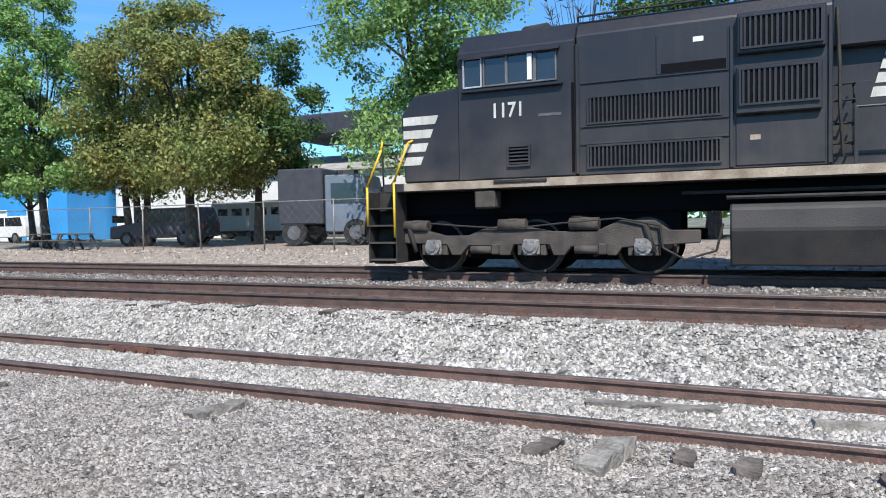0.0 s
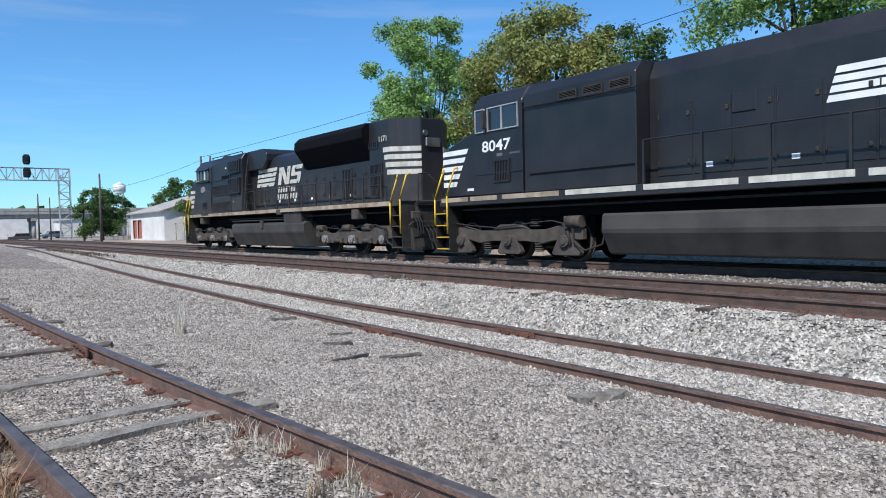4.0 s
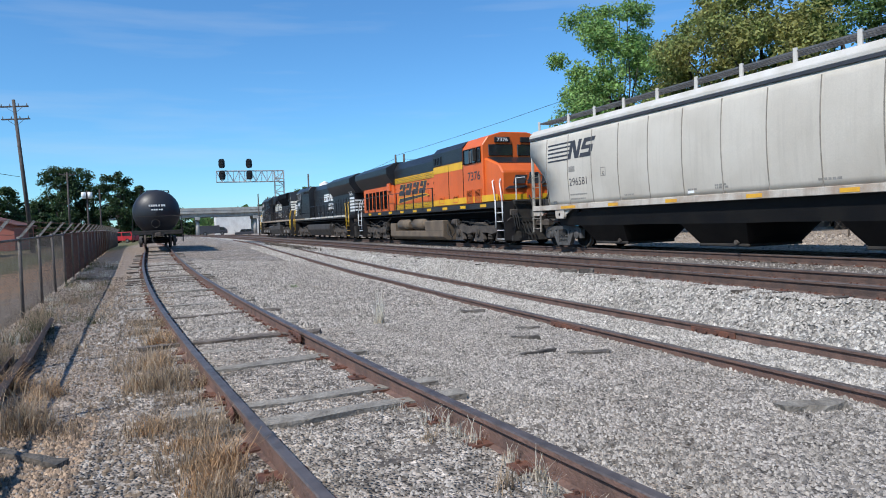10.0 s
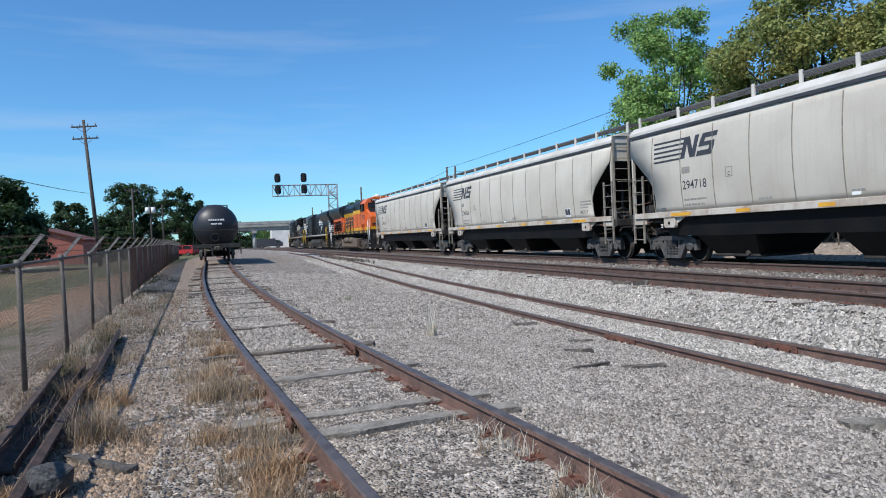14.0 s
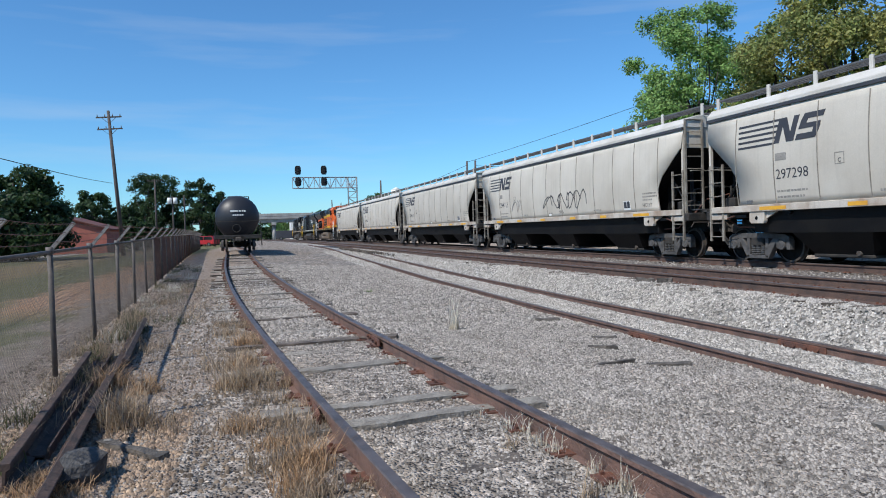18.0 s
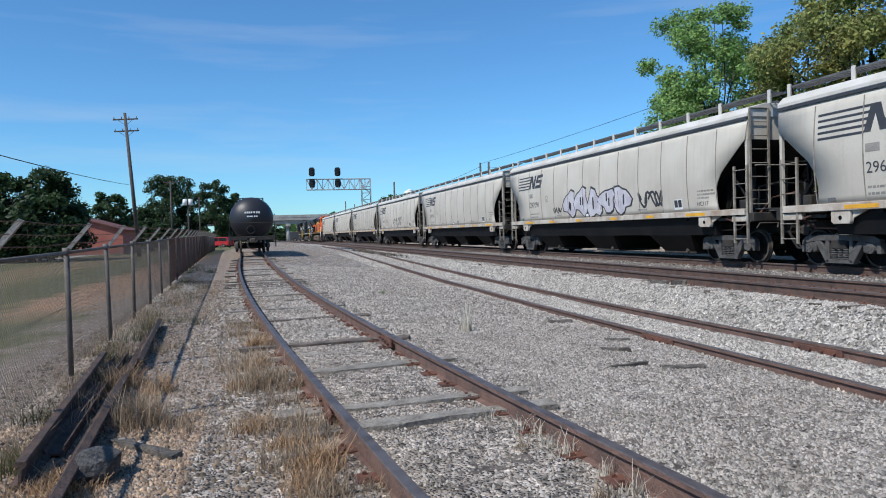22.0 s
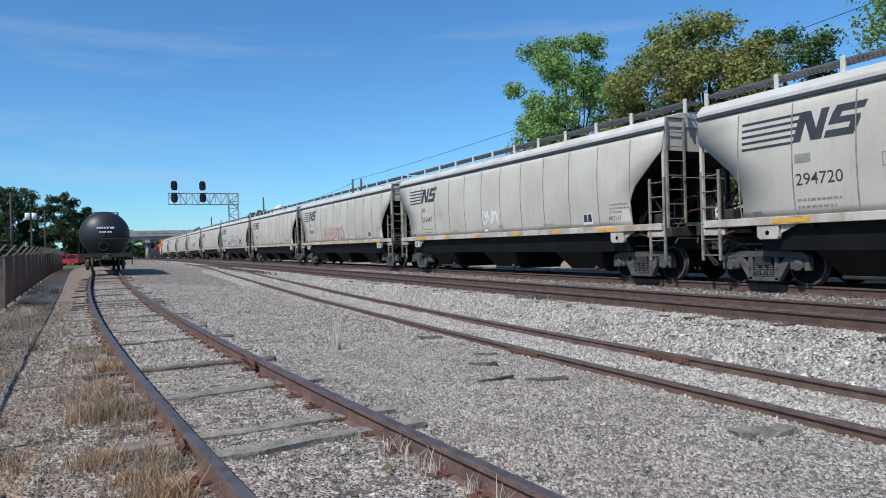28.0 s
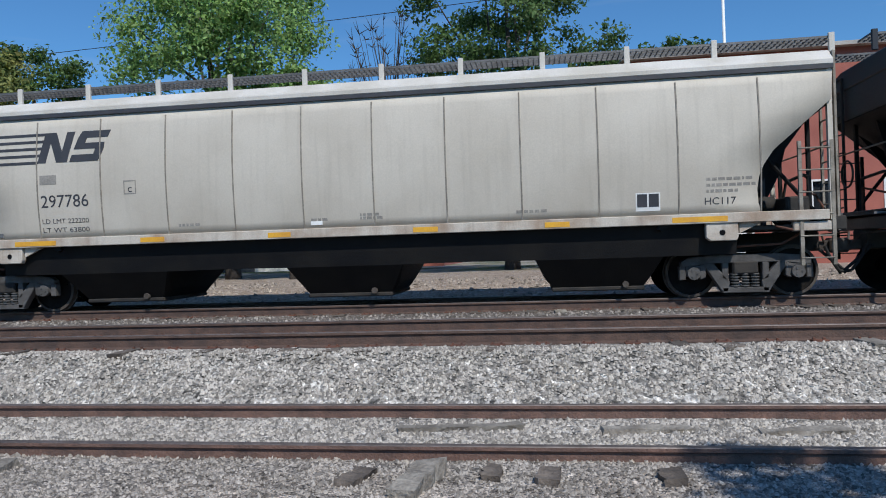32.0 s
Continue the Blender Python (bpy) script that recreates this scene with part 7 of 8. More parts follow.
for _x, _y, _h in ((-5.28, -1.60, 0.12), (-5.27, -1.87, 0.14), (-5.50, -1.83, 0.12), (-8.55, -1.87, 0.34), (-7.15, -1.57, 0.3), (-10.79, -0.48, 0.26), (-8.97, -0.49, 0.24), (-5.06, 0.02, 0.3), (-6.30, -0.43, 0.14), (-5.50, -1.51, 0.1), (-5.70, -0.20, 0.14), (-8.11, -1.51, 0.28), (-8.02, -0.63, 0.12), (-4.74, -0.08, 0.22), (-5.09, -1.62, 0.14)):
    tuft(_x, _y, 260, _h, 0.20, M_DRYT, int(-_x * 371), "dense tan dry grass tuft", 0.9)
M_WEED = leafmat("dull_green_weeds", (0.13, 0.14, 0.06), (0.09, 0.09, 0.045))
for _k in range(22):
    _x = _r.uniform(-16.0, -5.0)
    tuft(_x, fence_y(_x) + _r.uniform(0.15, 0.6), 110, _r.uniform(0.15, 0.38), _r.uniform(0.15, 0.3), M_WEED if _k % 2 else M_DRY, 1400 + _k, "dull weeds growing along the fence", 0.8)

for _k in range(44):
    _x = _r.uniform(-36.0, -10.0)
    tuft(_x, fence_y(_x) + abs(_r.gauss(0.1, 0.55)) + 0.1, 90, _r.uniform(0.14, 0.36), _r.uniform(0.2, 0.45), (M_DRY, M_WEED, M_DRYP)[_k % 3], 1500 + _k, "dry weeds in dirt along the fence", 0.9)

def clods():
    return stones("dirt_clod", 16000, (-26, 0, -3.3, -0.3), (0.009, 0.03), mat("brown_dirt_clod", (0.20, 0.15, 0.105), (0.11, 0.085, 0.065), rough=0.95, island=0.5), 21, "dark dirt clods and leaf litter along the fence")
clods()
stones("leaf_litter", 15000, (-7.0, -2.2, -2.9, -0.9), (0.008, 0.026), mat("tan_leaf_litter", (0.38, 0.275, 0.19), (0.26, 0.185, 0.13), rough=0.9, island=0.5), 23, "tan dry leaf litter along the fence foot")
stones("dirt_clod", 6000, (-45, 14, 15.6, 22.0), (0.02, 0.08), mat("pale_rubble", (0.36, 0.31, 0.26), (0.24, 0.20, 0.16), rough=0.95, island=0.5), 22, "pale rubble and dirt on the far bank")

# ---- tank car on the yard track ----
def build_tank_car():
    L = 15.5
    x0 = -46.3
    xm = x0 - L / 2
    ang = math.degrees(math.atan2(yard_y(xm + 4) - yard_y(xm - 4), 8.0))
    t = thing("tank_car", "parked black tank car with white stencils at the end", "tank car", m=pose(xm, yard_y(xm), yard_top(xm), 0, 0, ang))
    n, R, zc = 40, 1.42, 2.30
    prof = [(0.0, 0.02), (0.10, 0.45), (0.26, 0.85), (0.48, 1.16), (0.72, 1.34), (1.0, R)]
    rings = [(L / 2 - a - 0.4, r) for a, r in prof] + [(-L / 2 + 0.4 + a, r) for a, r in prof[::-1]]
    pts, faces = [], []
    for x, r in rings:
        pts += [(x, r * math.cos(2 * math.pi * i / n), zc + r * math.sin(2 * math.pi * i / n)) for i in range(n)]
    for k in range(len(rings) - 1):
        for i in range(n):
            a, b = k * n + i, k * n + (i + 1) % n
            faces.append((a, b, b + n, a + n))
    ob = new("tank", sheet_mesh("tank", pts, faces, M_TANKCAR, True))
    ob.parent = t
    tagged(ob, label="glossy black cylindrical tank")
    part("underframe", boxes([(-L / 2, L / 2, -0.35, 0.35, 0.72, 1.05)], 0.02), M_UNDER2, t)
    for d in (-1, 1):
        part("end_sill", boxes([(min(d * (L / 2 - 0.25), d * L / 2), max(d * (L / 2 - 0.25), d * L / 2), -1.45, 1.45, 0.86, 1.12)], 0.02), M_UNDER2, t)
        part("saddle", boxes([(d * 5.2 - 0.5, d * 5.2 + 0.5, -0.9, 0.9, 0.9, 1.35)], 0.05), M_UNDER2, t)
        coupler(t, d * (L / 2 + 0.55), d)
        car_truck(t, d * 5.3)
        bm = tube(bmesh.new(), [(d * (L / 2 - 0.1), -1.4, 1.1), (d * (L / 2 - 0.1), -1.4, 2.0), (d * (L / 2 - 0.1), 1.4, 2.0), (d * (L / 2 - 0.1), 1.4, 1.1)], 0.02)
        part("end_handrail", bm, M_UNDER2, t)
        for s in (-1, 1):
            ladder(t, d * (L / 2 - 0.35) - 0.2, s * 1.46, 0.4, 1.3, 0.4, 4, M_UNDER2, "black step ladder")
    bm = cyl(bmesh.new(), (0, 0, 3.6), (0, 0, 4.05), 0.55, 20)
    part("dome", bm, M_TANKCAR, t)
    bm = boxes([(-1.2, 1.2, -0.9, 0.9, 3.72, 3.76)])
    part("platform", bm, M_UNDER2, t)
    bm = tube(bmesh.new(), [(1.2, -0.9, 3.75), (1.2, -0.9, 3.95), (1.2, 0.95, 3.95), (1.2, 0.95, 3.75)], 0.03)
    tube(bm, [(-1.2, -0.9, 3.75), (-1.2, -0.9, 3.95), (-1.2, 0.95, 3.95), (-1.2, 0.95, 3.75)], 0.03)
    tube(bm, [(1.2, -0.9, 3.95), (-1.2, -0.9, 3.95)], 0.03)
    tube(bm, [(1.2, 0.95, 3.95), (-1.2, 0.95, 3.95)], 0.03)
    part("dome_railing", bm, M_UNDER2, t)
    # end stencils: rows of plain bars
    bm = bmesh.new()
    for z, w, h in ((2.62, 0.9, 0.12), (2.38, 0.6, 0.09)):
        y = -w / 2
        while y < w / 2:
            ww = 0.10
            box(bm, L / 2 - 0.44, L / 2 - 0.40, y, y + ww, z, z + h)
            y += ww + (0.03 if abs(y) > 0.12 else 0.07)
    part("stencil", bm, M_WHITEC, t, "white end stencil bars")
    bm = hoop(bmesh.new(), (L / 2 - 0.3, -0.1, 1.55), 0.25, 0.022)
    part("brake_wheel", bm, M_UNDER2, t)
    return t
tank_car = build_tank_car()

# ---- poles, wires, signals ----
def utility_pole(x, y, h, arms, lean, label, r=0.16, yaw=0.0):
    p = thing("utility_pole", label, "utility pole", "utility poles", m=pose(x, y, ground_z(x, y), lean[0], lean[1], yaw))
    part("pole", cyl(bmesh.new(), (0, 0, -0.3), (0, 0, h), r, 12, r * 0.65), M_POLE, p)
    for z, w in arms:
        a = part("crossarm", boxes([(-0.06, 0.06, -w / 2, w / 2, z - 0.06, z + 0.06)], 0.01), M_POLE, p)
        for k in range(4):
            y0 = -w / 2 + 0.12 + (w - 0.24) * k / 3
            part("insulator", cyl(bmesh.new(), (0, y0, z + 0.05), (0, y0, z + 0.28), 0.05, 8, 0.03), M_GALV, a)
        part("brace", tube(bmesh.new(), [(0.08, -w * 0.3, z - 0.04), (0.08, 0, z - 0.6), (0.08, w * 0.3, z - 0.04)], 0.02), M_POLE, p)
    return p
utility_pole(-70.4, -12.0, 13.6, ((13.0, 2.2), (11.9, 2.2)), (3.4, 0), "tall dark wooden utility pole with two crossarms", 0.20)
utility_pole(-116.3, -14.7, 11.0, ((10.7, 2.2),), (0, 0), "wooden utility pole with a crossarm", 0.17)
utility_pole(-109.5, -11.5, 7.8, (), (0, 0), "wooden pole carrying two pale transformers", 0.15)
utility_pole(-109.7, -9.9, 8.0, (), (0, 0), "plain grey wooden pole", 0.13)
utility_pole(-71.6, 22.6, 8.6, (), (0, -1), "short dark leaning pole beside the line", 0.16)
utility_pole(-71.4, 23.3, 8.6, (), (0, 3), "dark leaning wooden pole", 0.16)
utility_pole(-98.5, 17.9, 9.0, (), (0, 2), "bare dark wooden pole beside the line", 0.17)
utility_pole(-149.5, 16.6, 9.0, (), (0, 1), "bare thin wooden pole", 0.17)
utility_pole(-149.2, 18.5, 8.2, (), (0, 1), "bare thin wooden pole", 0.14)
utility_pole(-109.0, 17.6, 7.2, (), (0, 1), "bare thin wooden pole", 0.14)
utility_pole(-46.0, 20.2, 6.2, (), (0, 2), "thin pale metal pole", 0.07)
utility_pole(10.1, 38.7, 15.5, (), (0, 0), "tall thin white flag pole", 0.11).children[0].data.materials[0] = M_WHITEC
for _y in (-11.9, -11.1):
    _t = tagged(new("transformer", link("transformer", cyl(bmesh.new(), (-109.3, _y, 7.3), (-109.3, _y, 8.2), 0.3, 12), M_WHITEC)), "pale grey pole transformer", "transformer", "pole transformers")

def wire(a, b, sag, label, r=0.02):
    a, b = Vector(a), Vector(b)
    pts = []
    for k in range(13):
        u = k / 12
        p = a.lerp(b, u)
        p.z -= sag * 4 * u * (1 - u)
        pts.append(p)
    ob = new("power_line", link("power_line", tube(bmesh.new(), pts, r, 5), M_RUBBER))
    return tagged(ob, label, "wire", "overhead wires", "structure")
wire((-70.4, -12.7, 7.4), (10, -6.8, 4.0), 0.4, "thin black overhead wire")
wire((-71.6, 22.6, 9.4), (12, 34.0, 15.0), 1.0, "thin black overhead wire", 0.018)
wire((-71.6, 22.6, 9.1), (-108.9, 17.6, 7.9), 0.7, "thin black overhead wire", 0.018)
wire((-71.4, 23.3, 9.0), (-46.0, 44.0, 7.5), 0.7, "thin black overhead wire", 0.015)

def signal_gantry():
    X, Y0, Y1, zt, zb = -118.0, 6.6, 17.4, 11.75, 9.95
    g = thing("signal_gantry", "silver lattice signal gantry reaching over the tracks", "signal gantry")
    gz = ground_z(X, Y1)
    bm = bmesh.new()
    for dx in (-0.4, 0.4):
        for y in (Y1 - 1.5, Y1):
            tube(bm, [(X + dx, y, gz), (X + dx, y, zt)], 0.07, 6)
        k, z = 0, gz
        while z < zt - 1:
            a, b = (Y1 - 1.5, Y1) if k % 2 else (Y1, Y1 - 1.5)
            tube(bm, [(X + dx, a, z), (X + dx, b, z + 1.1)], 0.045, 5)
            tube(bm, [(X + dx, Y1 - 1.5, z), (X + dx, Y1, z)], 0.035, 5)
            z += 1.1
            k += 1
    part("mast", bm, M_ALU, g, "silver lattice mast")
    bm = bmesh.new()
    for dx in (-0.4, 0.4):
        for z in (zt, zb):
            tube(bm, [(X + dx, Y0, z), (X + dx, Y1, z)], 0.075, 6)
        y, k = Y0, 0
        while y < Y1 - 0.5:
            tube(bm, [(X + dx, y, zb if k % 2 else zt), (X + dx, y + 0.9, zt if k % 2 else zb)], 0.04, 5)
            tube(bm, [(X + dx, y, zb), (X + dx, y, zt)], 0.03, 5)
            y += 0.9
            k += 1
    part("beam", bm, M_ALU, g, "silver lattice beam")
    part("walkway", boxes([(X - 0.4, X + 0.4, Y0, Y1 - 1.5, zb - 0.02, zb + 0.04)]), M_ALU, g)
    part("foundation", boxes([(X - 0.9, X + 0.9, Y1 - 2.1, Y1 + 0.6, gz - 0.1, gz + 0.5)], 0.05), M_CONC, g)
    for y in (7.5, 11.8):
        for z in (12.95, 11.05):
            bm = prism(bmesh.new(), [(y - 0.36, z - 0.75), (y - 0.5, z - 0.4), (y - 0.5, z + 0.4), (y - 0.3, z + 0.75), (y + 0.3, z + 0.75), (y + 0.5, z + 0.4), (y + 0.5, z - 0.4), (y + 0.36, z - 0.75)], "x", X + 0.45, X + 0.52, 0.01)
            hd = part("signal_head", bm, M_SIGBLK, g, "black signal head with hooded lamps")
            for k in range(3):
                part("lamp_hood", cyl(bmesh.new(), (X + 0.5, y, z + 0.42 - 0.42 * k), (X + 0.85, y, z + 0.42 - 0.42 * k), 0.17, 12), M_SIGBLK, hd)
            part("bracket", tube(bmesh.new(), [(X + 0.42, y, z - 0.8), (X + 0.42, y, z + 0.6)], 0.05), M_ALU, hd)
    return g
signal_gantry()

# ---- overpass ----
def overpass():
    X = -216.0
    o = thing("overpass", "pale concrete road overpass crossing the tracks", "bridge")
    part("deck", boxes([(X - 5, X + 5, -70, 75, 7.3, 8.1)], 0.05), M_CONC, o, "concrete deck")
    part("parapet", boxes([(X + 4.7, X + 5.05, -70, 75, 8.1, 8.95)], 0.03), M_CONC, o, "concrete parapet")
    part("parapet", boxes([(X - 5.05, X - 4.7, -70, 75, 8.1, 8.95)], 0.03), M_CONC, o)
    for k in range(5):
        part("girder", boxes([(X - 4.5 + 2.1 * k, X - 4.0 + 2.1 * k, -70, 75, 6.3, 7.3)]), M_CONC, o)
    for y in (-45, -22, 6.2, 22.5, 45):
        b = part("pier_cap", boxes([(X - 4.8, X + 4.8, y - 0.7, y + 0.7, 5.5, 6.3)], 0.05), M_CONC, o)
        for dx in (-3.2, 0, 3.2):
            part("pier_column", cyl(bmesh.new(), (X + dx, y, 0.5), (X + dx, y, 5.5), 0.55, 14), M_CONC, b)
    for y in (-62, 68):
        part("abutment", prism(bmesh.new(), [(y - 12, 0.6), (y + 12, 0.6), (y + 8, 6.3), (y - 8, 6.3)], "x", X - 5.2, X + 5.2), M_CONC, o)
    return o
overpass()

# ---- buildings ----
def building(name, x0, x1, y0, y1, eave, ridge, wall, roof, label, category, openings=(), along="x", trim=M_WHITEC):
    """A closed hall with a gable roof, real wall openings set in as recessed panes and doors on the side that faces the line."""
    g = ground_z((x0 + x1) / 2, y0)
    b = thing(name, label, category)
    t = 0.25
    cuts = sorted(openings)
    rows, cur = [], x0
    for a, c, z0, z1, kind in cuts:
        if a > cur:
            rows.append((cur, a, y0, y0 + t, g - 0.3, g + eave))
        rows.append((a, c, y0, y0 + t, g + z1, g + eave))
        if z0 > 0:
            rows.append((a, c, y0, y0 + t, g - 0.3, g + z0))
        cur = c
    if cur < x1:
        rows.append((cur, x1, y0, y0 + t, g - 0.3, g + eave))
    for row in rows:
        part("front_wall", bx(*row), wall, b)
    part("back_wall", bx(x0, x1, y1 - t, y1, g - 0.3, g + eave), wall, b)
    for x in (x0, x1 - t):
        if along == "x":
            ym = (y0 + y1) / 2
            bm = prism(bmesh.new(), [(y0 + t, g - 0.3), (y1 - t, g - 0.3), (y1 - t, g + eave), (ym, g + ridge), (y0 + t, g + eave)], "x", x, x + t)
        else:
            bm = bx(x, x + t, y0 + t, y1 - t, g - 0.3, g + eave)
        part("end_wall", bm, wall, b)
    e = 0.4
    if along == "x":
        ym = (y0 + y1) / 2
        k = (ridge - eave) / (ym - y0)
        for s in (-1, 1):
            ya, yb = (y0 - e, ym) if s < 0 else (ym, y1 + e)
            za, zb = (g + eave - e * k, g + ridge) if s < 0 else (g + ridge, g + eave - e * k)
            part("roof", prism(bmesh.new(), [(ya, za), (yb, zb), (yb, zb + 0.14), (ya, za + 0.14)], "x", x0 - e, x1 + e), roof, b)
    else:
        xm = (x0 + x1) / 2
        for s in (-1, 1):
            xa, xb = (x0 - e, xm) if s < 0 else (xm, x1 + e)
            za, zb = (g + eave - 0.1, g + ridge) if s < 0 else (g + ridge, g + eave - 0.1)
            part("roof", prism(bmesh.new(), [(xa, za), (xb, zb), (xb, zb + 0.14), (xa, za + 0.14)], "y", y0 - e, y1 + e), roof, b)
        part("gable", prism(bmesh.new(), [(x0, g + eave), (x1, g + eave), (xm, g + ridge - 0.05)], "y", y0, y0 + t), wall, b)
    for a, c, z0, z1, kind in cuts:
        if kind == "door":
            d = part("door", bx(a, c, y0 + 0.10, y0 + 0.16, g + z0, g + z1), trim, b)
            part("door_frame", boxes([(a - 0.08, a, y0 - 0.03, y0 + 0.1, g + z0, g + z1 + 0.08), (c, c + 0.08, y0 - 0.03, y0 + 0.1, g + z0, g + z1 + 0.08), (a, c, y0 - 0.03, y0 + 0.1, g + z1, g + z1 + 0.08)]), trim, d)
        else:
            d = part("window", bx(a, c, y0 + 0.12, y0 + 0.15, g + z0, g + z1), M_GLASS, b)
            part("window_frame", boxes([(a - 0.07, a, y0 - 0.03, y0 + 0.12, g + z0 - 0.07, g + z1 + 0.07), (c, c + 0.07, y0 - 0.03, y0 + 0.12, g + z0 - 0.07, g + z1 + 0.07), (a, c, y0 - 0.03, y0 + 0.12, g + z1, g + z1 + 0.07), (a, c, y0 - 0.05, y0 + 0.12, g + z0 - 0.07, g + z0), ((a + c) / 2 - 0.03, (a + c) / 2 + 0.03, y0 + 0.06, y0 + 0.11, g + z0, g + z1)]), trim, d)
    return b
building("blue_shed", -79.5, -47, 36, 50, 4.6, 5.7, M_BLUE, M_ROOF, "bright blue metal shed with white trim", "shed", [(-74.5, -73.4, 2.6, 4.0, "window"), (-70.0, -68.8, 1.0, 1.9, "window"), (-62, -57.5, 0, 3.4, "door"), (-55.5, -54, 0, 2.4, "door"), (-51.5, -49.2, 0, 3.2, "door")])
building("white_hall", -46.5, -14.0, 40, 54, 4.6, 6.2, M_WALLW, M_ROOF, "long white painted warehouse with pale roof", "warehouse", [(-44, -42, 0.9, 2.2, "window"), (-40, -35, 1.2, 2.3, "window"), (-33.5, -29, 1.2, 2.3, "window"), (-27, -24, 0, 3.0, "door"), (-20, -17.5, 0, 2.6, "door")], trim=M_GALV)
building("white_hall", -94, -78.5, 20.5, 34, 3.3, 5.4, M_WALLW, M_ROOF, "white shed with grey weathered metal roof", "shed", [(-92.5, -90.8, 0.2, 2.4, "door"), (-90.2, -88.4, 0.2, 2.4, "door")], along="x", trim=M_BRICK)
building("white_house", -108, -99.5, 40, 50, 5.6, 7.0, M_WALLW, M_ROOF, "white two-storey house with a pale roof", "house", [(-106.5, -105.5, 3.4, 4.6, "window"), (-103.5, -102.5, 3.4, 4.6, "window"), (-105.5, -103.5, 0, 2.3, "door")])
building("brick_building", 3.5, 13.2, 26.0, 38, 7.6, 7.9, M_BRICK, M_ROOF, "two-storey salmon brick building with sash windows", "building", [(4.3, 5.2, 1.4, 2.9, "window"), (6.6, 7.5, 0, 2.4, "door"), (9.6, 10.3, 1.4, 2.9, "window"), (12.0, 12.7, 1.4, 2.9, "window")])
building("brick_building", -16.5, -6.0, 42, 52, 4.4, 6.2, M_BRICK, M_ROOF, "low red brick building behind trees", "building", [(-14, -12.5, 1.2, 2.6, "window"), (-10, -8.8, 0, 2.4, "door")])
building("brick_house", -105, -93, -28, -17.6, 3.0, 4.6, M_BRICK, mat("dark_red_roof", (0.17, 0.065, 0.05), (0.12, 0.05, 0.04), rough=0.8, scale=1.0), "low red brick house beyond the field", "house", [(-103, -101.5, 0.9, 2.2, "window"), (-98, -96.8, 0, 2.1, "door")])
building("white_hall", -275, -262, 14, 44, 8.0, 9.2, M_WALLW, M_ROOF, "distant white industrial hall", "warehouse", [(-272, -270, 3, 5, "window")])
building("white_hall", -250, -238, 32, 70, 5.0, 6.4, M_WALLW, M_ROOF, "distant white warehouse beyond the overpass", "warehouse", [(-246, -244, 0, 3, "door")])

def canopy_roof():
    c = thing("fuel_canopy", "tall dark steel canopy on posts behind the trees", "canopy")
    part("canopy_top", boxes([(-31, -23, 40.8, 47, 8.1, 9.6)], 0.1), M_INK, c)
    for x in (-30, -24):
        part("canopy_post", bx(x - 0.2, x + 0.2, 41.5, 41.9, 6.0, 8.1), M_INK, c)
canopy_roof()

def water_tower(x, y):
    w = thing("water_tower", "distant white water tower on legs", "water tower")
    bm = cyl(bmesh.new(), (x, y, 18.0), (x, y, 20.8), 2.3, 20)
    cyl(bm, (x, y, 20.8), (x, y, 21.9), 2.3, 20, 0.3)
    cyl(bm, (x, y, 17.0), (x, y, 18.0), 0.6, 20, 2.3)
    part("tank", bm, M_WALLW, w)
    for k in range(4):
        a = k * math.pi / 2 + 0.6
        part("leg", tube(bmesh.new(), [(x + 2.8 * math.cos(a), y + 2.8 * math.sin(a), 0.5), (x + 1.9 * math.cos(a), y + 1.9 * math.sin(a), 18.1)], 0.2), M_WALLW, w)
water_tower(-294, 61)

# ---- parked vehicles and yard furniture behind the trees ----
def wheel_pair(parent, x, y0, y1, r):
    for y in (y0, y1):
        tyre = part("tyre", cyl(bmesh.new(), (x, y - 0.12, r), (x, y + 0.12, r), r, 18), M_RUBBER, parent)
        part("rim", cyl(bmesh.new(), (x, y - 0.125, r), (x, y + 0.125, r), r * 0.55, 12), M_GALV, tyre)
def vehicle(name, x, y, length, width, prof, glass, paint, label, category, yaw=0.0, r=0.36):
    v = thing(name, label, category, m=pose(x, y, ground_z(x, y), 0, 0, yaw))
    part("body", prism(bmesh.new(), prof, "y", -width / 2, width / 2, 0.06), paint, v)
    for pts in glass:
        part("window", prism(bmesh.new(), pts, "y", -width / 2 - 0.008, width / 2 + 0.008), M_GLASS, v)
    part("windscreen", boxes([(prof[0][0] - 0.01 + 0.0, prof[0][0] + 0.02, -width / 2 + 0.25, width / 2 - 0.25, 1.15, 1.5)]), M_GLASS, v)
    for xx in (-length * 0.31, length * 0.31):
        wheel_pair(v, xx, -width / 2 + 0.1, width / 2 - 0.1, r)
    for s in (-1, 1):
        part("headlight", boxes([(-length / 2 - 0.02, -length / 2 + 0.05, s * width * 0.36 - 0.15, s * width * 0.36 + 0.15, 0.72, 0.9)]), M_STEEL, v)
        part("tail_light", boxes([(length / 2 - 0.05, length / 2 + 0.02, s * width * 0.42 - 0.08, s * width * 0.42 + 0.08, 0.8, 1.1)]), M_RED, v)
    part("bumper", boxes([(-length / 2 - 0.06, -length / 2 + 0.1, -width / 2 + 0.1, width / 2 - 0.1, 0.42, 0.62)], 0.03), M_UNDER2, v)
    return v
SUV = [(-2.4, 0.35), (-2.4, 0.95), (-1.1, 1.12), (-0.7, 1.80), (2.1, 1.84), (2.4, 1.1), (2.4, 0.4)]
SUVG = [[(-0.95, 1.15), (-0.6, 1.70), (0.3, 1.73), (0.3, 1.15)], [(0.42, 1.15), (0.42, 1.73), (1.95, 1.75), (2.15, 1.15)]]
